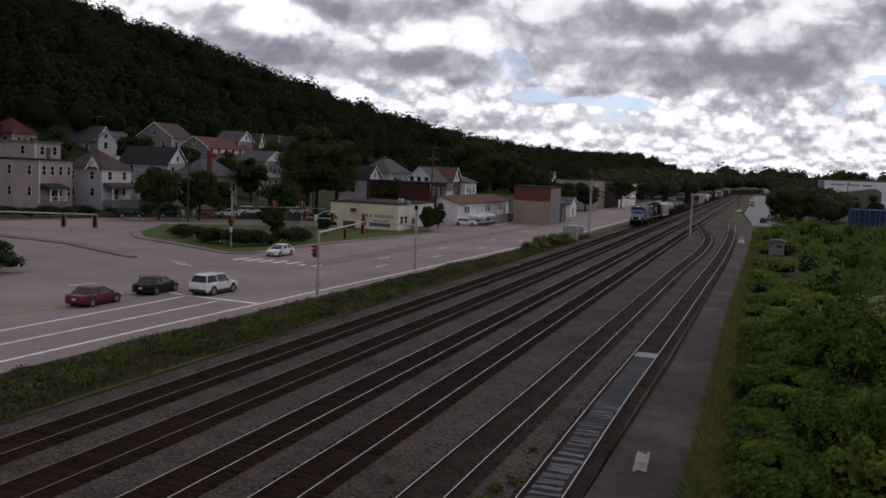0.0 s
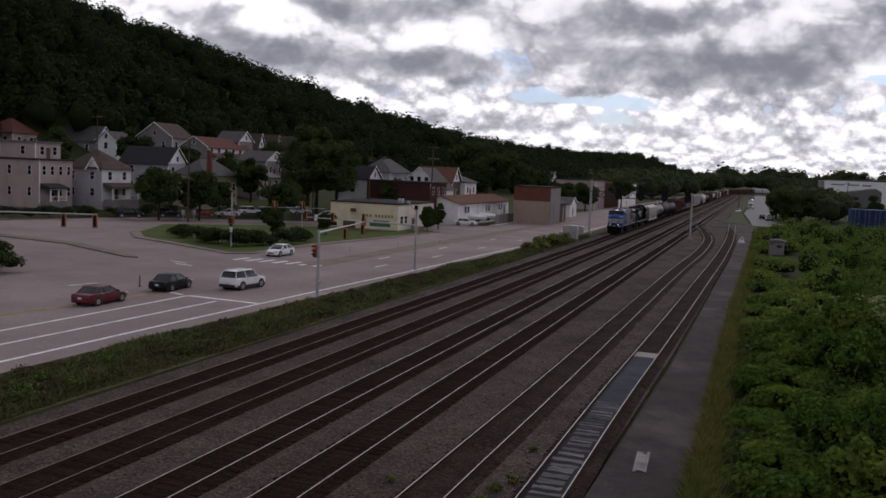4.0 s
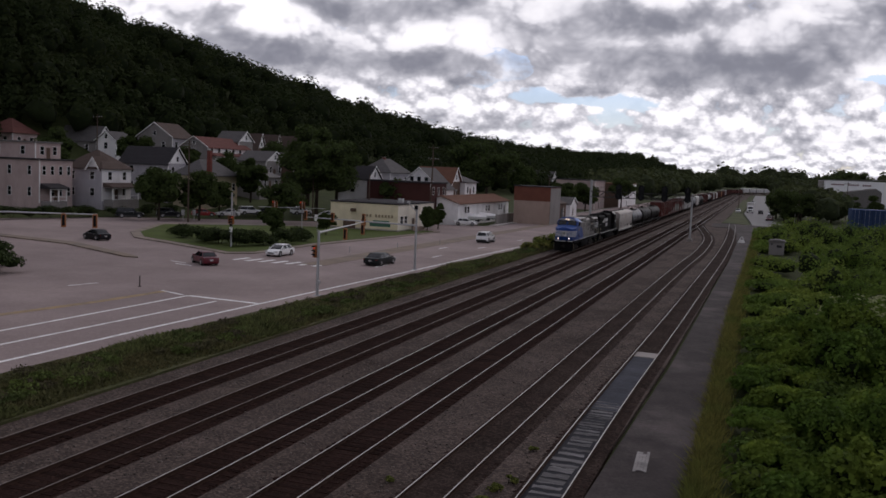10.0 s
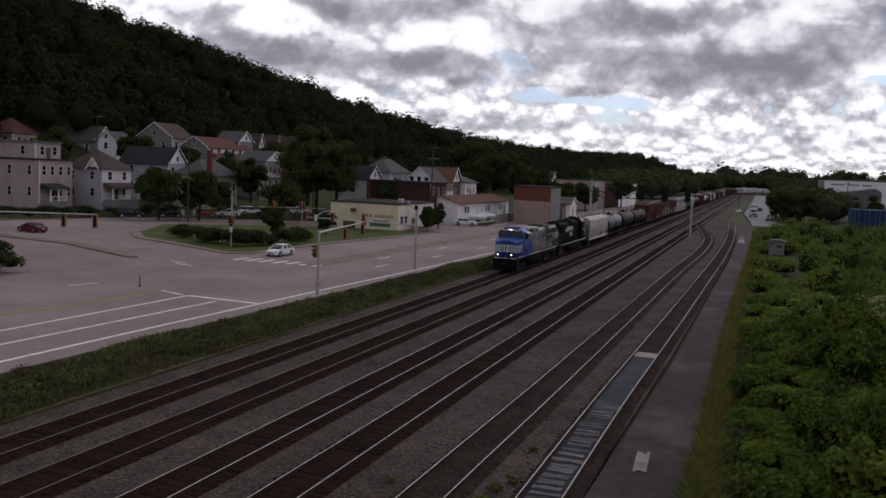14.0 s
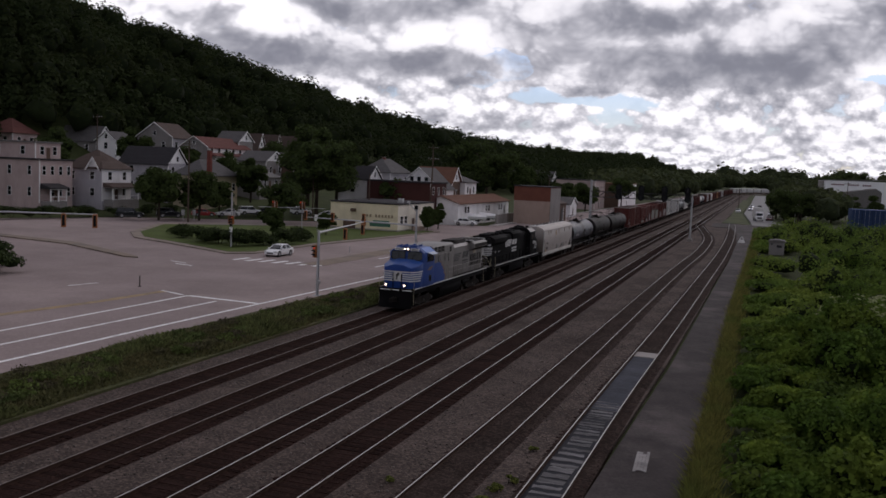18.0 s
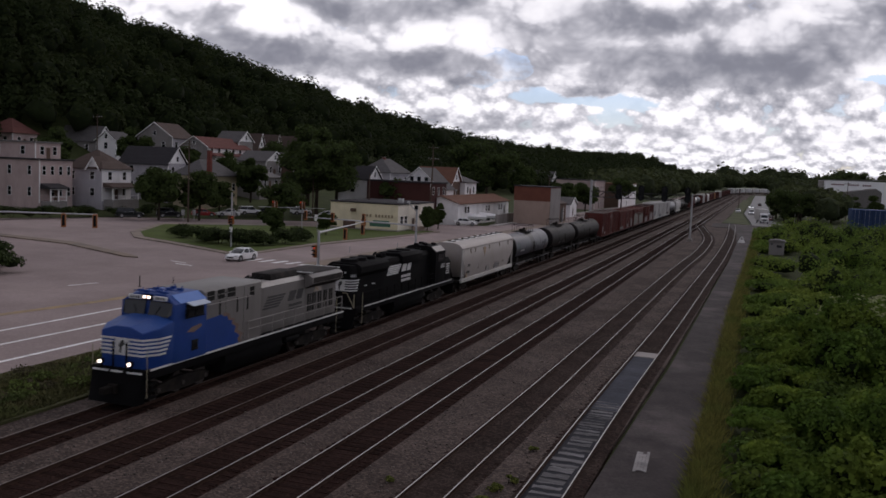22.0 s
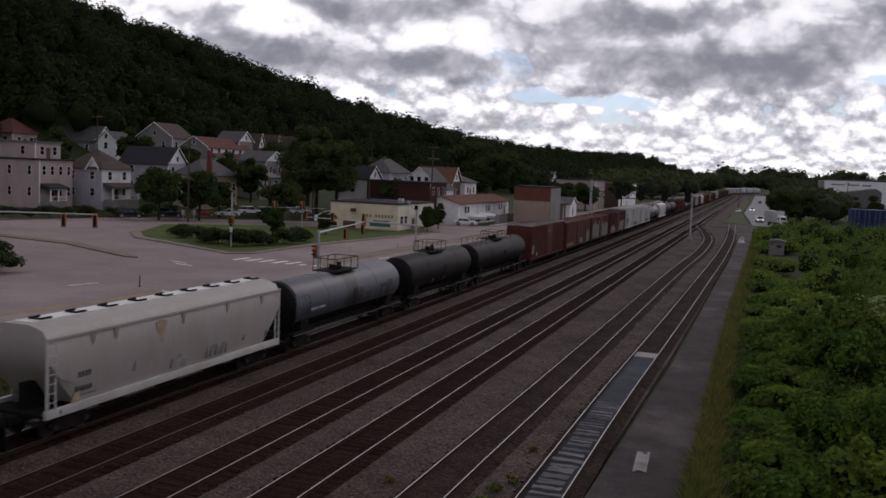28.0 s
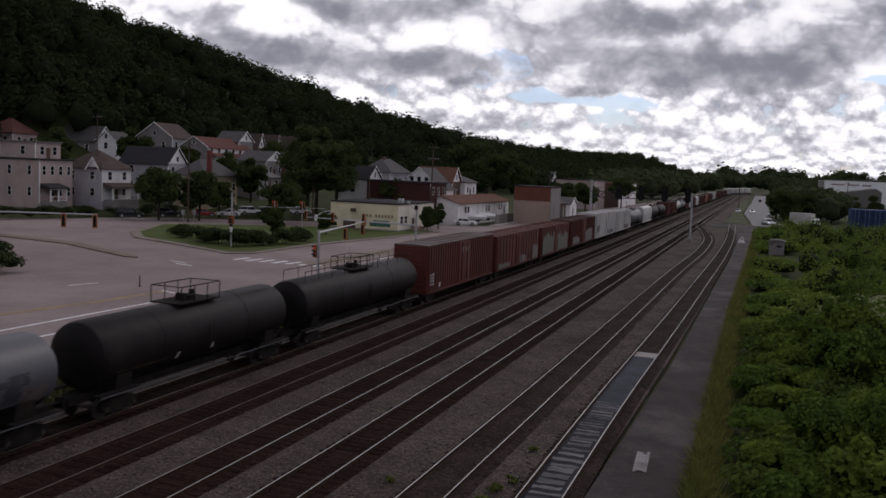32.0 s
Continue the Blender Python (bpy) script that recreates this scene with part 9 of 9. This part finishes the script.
def verge_grass():
    """Tufts of blades on the verge and along the service road."""
    def tufts(n, xs, ys, zs, hs, spread=0.10):
        base = np.stack([xs, ys, zs], 1)
        a = RNG.uniform(0, 2 * np.pi, n)
        d = np.stack([np.cos(a), np.sin(a), 0 * a], 1)
        lean = RNG.normal(size=(n, 3)) * 0.6
        lean[:, 2] = 0
        tip = base + np.stack([0 * hs, 0 * hs, hs], 1) + lean * hs[:, None]
        w = (spread * RNG.uniform(0.6, 1.4, n))[:, None]
        v = np.stack([base - d * w, base + d * w, tip], 1).reshape(-1, 3)
        f = np.arange(3 * n).reshape(-1, 3)
        return v, f
    n = 85000
    y = 22 + 150 * RNG.random(n) ** 1.35
    lo = np.interp(y, [20, 40, 80, 120, 168, 200], [-36.4, -36.3, -35.5, -34.3, -32.7, -32.4])
    k = RNG.random(n)
    x = lo + 0.15 + (-30.0 - lo) * k
    lush = np.sin(x * 0.9 + y * 0.31) + np.sin(y * 0.13 - x * 0.4) + 0.6 * np.sin(y * 0.71)
    h = (0.18 + 0.25 * RNG.random(n)) * np.clip(1.0 + 0.5 * lush, 0.5, 2.2) * np.clip(4 * k * (1.15 - k), 0.35, 1)
    tall = lush > 0.2
    stuff("verge_grass", tufts(int(tall.sum()), x[tall], y[tall], np.full(tall.sum(), -0.1), h[tall]), M["verge_green"], "long green grass and weeds on the verge", "grass")
    stuff("verge_dry_grass", tufts(int((~tall).sum()), x[~tall], y[~tall], np.full((~tall).sum(), -0.1), h[~tall]), M["verge_dry"], "short dry grass on the verge", "grass")
    # clumps of broad-leaved weeds among the grass
    n = 420
    y = 22 + 148 * RNG.random(n) ** 1.3
    lo = np.interp(y, [20, 40, 80, 120, 168, 200], [-36.4, -36.3, -35.5, -34.3, -32.7, -32.4])
    x = lo + 1.5 + (-30.7 - lo - 1.5) * RNG.random(n)
    r = RNG.uniform(0.3, 0.85, n)
    hh = RNG.uniform(0.2, 0.55, n)
    cen, rr = np.stack([x, y, hh * 0.45], 1), np.stack([r, r * 1.2, hh * 0.6], 1)
    half = RNG.random(n) < 0.55
    stuff("verge_weeds", leaf_cloud(RNG, cen[half], rr[half], 120, 0.085), M["weed_green"], "clumps of green weeds on the verge", "weeds")
    stuff("verge_dark_weeds", leaf_cloud(RNG, cen[~half], rr[~half], 120, 0.075), M["weed_brown"], "clumps of dull seeding weeds on the verge", "weeds")
    n = 46000
    y = 22 + 190 * RNG.random(n) ** 1.5
    e = np.interp(y, [20, 33, 84, 140, 180, 240], [-1.75, -1.8, -1.8, -1.2, -0.9, -0.3])
    x = e + np.abs(RNG.normal(size=n)) * 0.45
    stuff("dry_edge_grass", tufts(n, x, y, np.full(n, -0.3), 0.25 + 0.4 * RNG.random(n), 0.04), M["edge_blades"], "yellowing grass along the service road", "grass")


def east_bank():
    """The thicket on the bank beside the service road."""
    # close ranks near by, scattered further off
    gx, gy = np.meshgrid(np.arange(0.5, 27, 1.7), np.arange(16, 80, 1.7))
    n = 560
    y = np.concatenate([gy.ravel() + RNG.uniform(-0.8, 0.8, gy.size), 72 + 157 * RNG.random(n) ** 1.2])
    x = np.concatenate([gx.ravel() + RNG.uniform(-0.8, 0.8, gx.size), 0.2 + 44 * RNG.random(n) ** 1.25])
    hid = (x > 2.5 + 0.36 * y) & (y < 80)
    x, y = x[~hid], y[~hid]
    n = len(x)
    # every fourth one is a tall bush, with hollows between
    bush = RNG.random(n) < 0.26
    rise = np.clip((x - 0.6) / 3.5, 0.15, 1)
    h = np.where(bush, 1.9 + 2.3 * RNG.random(n) * rise, 0.8 + 1.0 * RNG.random(n)) * (0.45 + 0.55 * rise) + np.clip((y - 60) * 0.010, 0, 1.4) * np.clip((x - 6) / 10, 0, 1)
    r = np.where(bush, RNG.uniform(1.1, 2.0, n), RNG.uniform(0.8, 1.5, n)) + np.clip((y - 60) * 0.008, 0, 0.9)
    x = np.maximum(x, r * 0.75 - 0.5)
    keep = ~((np.abs(x - 3.6) < 2.6 + r * 0.5) & (y > 138) & (y < 162.5))
    x, y, h, r, bush = x[keep], y[keep], h[keep], r[keep], bush[keep]
    near = y < 75
    cen = np.stack([x, y, h * 0.48 - 0.3], 1)
    rr = np.stack([r, r, h * 0.58], 1)
    low, high, far = near & ~bush, near & bush, ~near
    stuff("bank_undergrowth", leaf_cloud(RNG, cen[low], rr[low], 340, 0.12), M["leaves_low"], "dark green undergrowth on the bank", "thicket")
    # a tall bush is a heap of smaller lumps
    C, R = cen[high], rr[high]
    k = 6
    d = RNG.normal(size=(len(C), k, 3))
    d /= np.linalg.norm(d, axis=2)[:, :, None]
    d[:, :, 2] = np.abs(d[:, :, 2]) - 0.15
    lump = (C[:, None] + d * R[:, None] * RNG.uniform(0.45, 0.85, size=(len(C), k, 1))).reshape(-1, 3)
    size = np.repeat(R, k, axis=0) * RNG.uniform(0.32, 0.55, size=(len(C) * k, 1))
    stuff("bank_thicket", leaf_cloud(RNG, lump, size, 240, 0.125), M["leaves_bush"], "bright green tangled bushes on the bank", "thicket")
    # added filling for the bushes, its dark colour standing for inner shade
    stuff("bush_shade", icos(lump, size * 0.62), M["shade_wood"], "solid cores in the bushes, shade put into their colour", "thicket")
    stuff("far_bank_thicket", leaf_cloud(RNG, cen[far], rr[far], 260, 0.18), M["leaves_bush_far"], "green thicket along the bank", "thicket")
    # the same filling for the low and far growth
    stuff("bank_shade", icos((cen - np.array([0, 0, 0.1]))[~high], rr[~high] * 0.72), M["shade_wood"], "solid cores in the thicket, shade put into their colour", "thicket")
    for x, y, r, h in ((6.7, 68.5, 2.5, 4.6), (9.2, 71, 2.2, 4.4)):
        t = shrub(x, y, -0.3, r, h, "green elder bush with creamy blossom heads", "leaves_bush", 5000, 0.115)
        rng = np.random.default_rng(int(x * 10))
        d = rng.normal(size=(70, 3))
        d /= np.linalg.norm(d, axis=1)[:, None]
        d[:, 2] = np.abs(d[:, 2])
        d[:, 1] = -np.abs(d[:, 1])
        cen = d * np.array([r * 0.95, r * 0.95, h * 0.45]) + np.array([0, 0, h * 0.5])
        part("blossom", quick_mesh("blossom", *leaf_cloud(rng, cen, np.full((70, 3), 0.20) * np.array([1, 1, 0.4]), 22, 0.06), M["blossom"]), M["blossom"], t, "creamy flower heads")
    for x, y, r, h in ((1.8, 33, 1.5, 1.9), (3.6, 42, 1.8, 2.4), (5.6, 42.5, 1.9, 3.2), (6.0, 56, 2.0, 2.6), (3.0, 70, 1.8, 2.2), (16.5, 62, 2.6, 3.6), (9, 92, 2.6, 3.2), (18, 98, 3.0, 4.0), (26, 120, 3.4, 4.6), (12, 125, 2.8, 3.6)):
        shrub(x, y, -0.3, r, h, "rounded bright green bush on the bank", "leaves_bush", 4200, 0.105)


add_mat("verge_green", (0.108, 0.122, 0.046), 0.9, var=0.4, scale=0.3, fine=2, bump=0, island=0.55, tint=(0.125, 0.118, 0.052), tint_scale=0.25, tint_amount=0.8)
add_mat("weed_green", (0.080, 0.105, 0.034), 0.9, var=0.4, scale=0.3, fine=2, bump=0, island=0.4, tint=(0.105, 0.135, 0.035), tint_scale=0.2, tint_amount=0.9)
add_mat("weed_brown", (0.090, 0.078, 0.048), 0.9, var=0.4, scale=0.3, fine=2, bump=0, island=0.4, tint=(0.085, 0.085, 0.036), tint_scale=0.3, tint_amount=0.9)
add_mat("edge_blades", (0.155, 0.148, 0.042), 0.85, var=0.3, scale=0.3, fine=2, bump=0, island=0.5, tint=(0.125, 0.150, 0.038), tint_scale=0.2, tint_amount=0.8)
add_mat("verge_dry", (0.095, 0.094, 0.040), 0.9, var=0.3, scale=0.3, fine=2, bump=0, island=0.45, tint=(0.115, 0.095, 0.045), tint_scale=0.25, tint_amount=0.8)
for key in ("verge_green", "verge_dry", "weed_green", "weed_brown", "edge_blades"):
    let_through(M[key], 0.35)
hill_woods()
far_woods()
plant_trees()
verge_grass()
east_bank()


def siding_weeds():
    for x, y, r in ((-8.3, 31.2, 0.35), (-8.0, 32.3, 0.25), (-8.5, 29.8, 0.3), (-8.2, 36.5, 0.2), (-12.2, 30.5, 0.2)):
        shrub(x, y, -0.2, r, r * 1.1, "low green weed in the ballast", "blades", 260, 0.045, "ballast weeds", 4)


siding_weeds()


def loose_stones():
    """Single pale stones strewn over the ballast between the tracks."""
    n = 7000
    y = 20 + 75 * RNG.random(n) ** 1.4
    x = -30 + 23.2 * RNG.random(n)
    off = np.min(np.abs(x[:, None] - np.array([*RAIL_X, -10.2])[None]), axis=1)
    keep = off > 1.25 + 0.35 * RNG.random(n)
    x, y = x[keep], y[keep]
    r = RNG.uniform(0.022, 0.062, len(x))
    stuff("ballast_stones", icos(np.stack([x, y, -0.19 + r * 0.4], 1), np.stack([r * 1.2, r, r * 0.7], 1)), M["loose_stone"], "pale crushed stones strewn on the ballast", "stones")


add_mat("loose_stone", (0.135, 0.112, 0.100), 0.95, var=0.2, scale=2, fine=20, bump=0.2, island=0.5)
loose_stones()


# ---- what moves ----
def motions():
    # the train, at about 30 km/h
    for ob, q in TRAIN:
        step = 2 if FRONT(0) + q < CURVE_Y else 1
        walk(ob, [(float(t), train_pose(q + FRONT(t))) for t in range(0, 33, step)])
    for ob, rows in TRAFFIC:
        walk(ob, [(t, pose(x, y, ROAD_Z, 0, 0, a)) for t, x, y, a in rows])


motions()
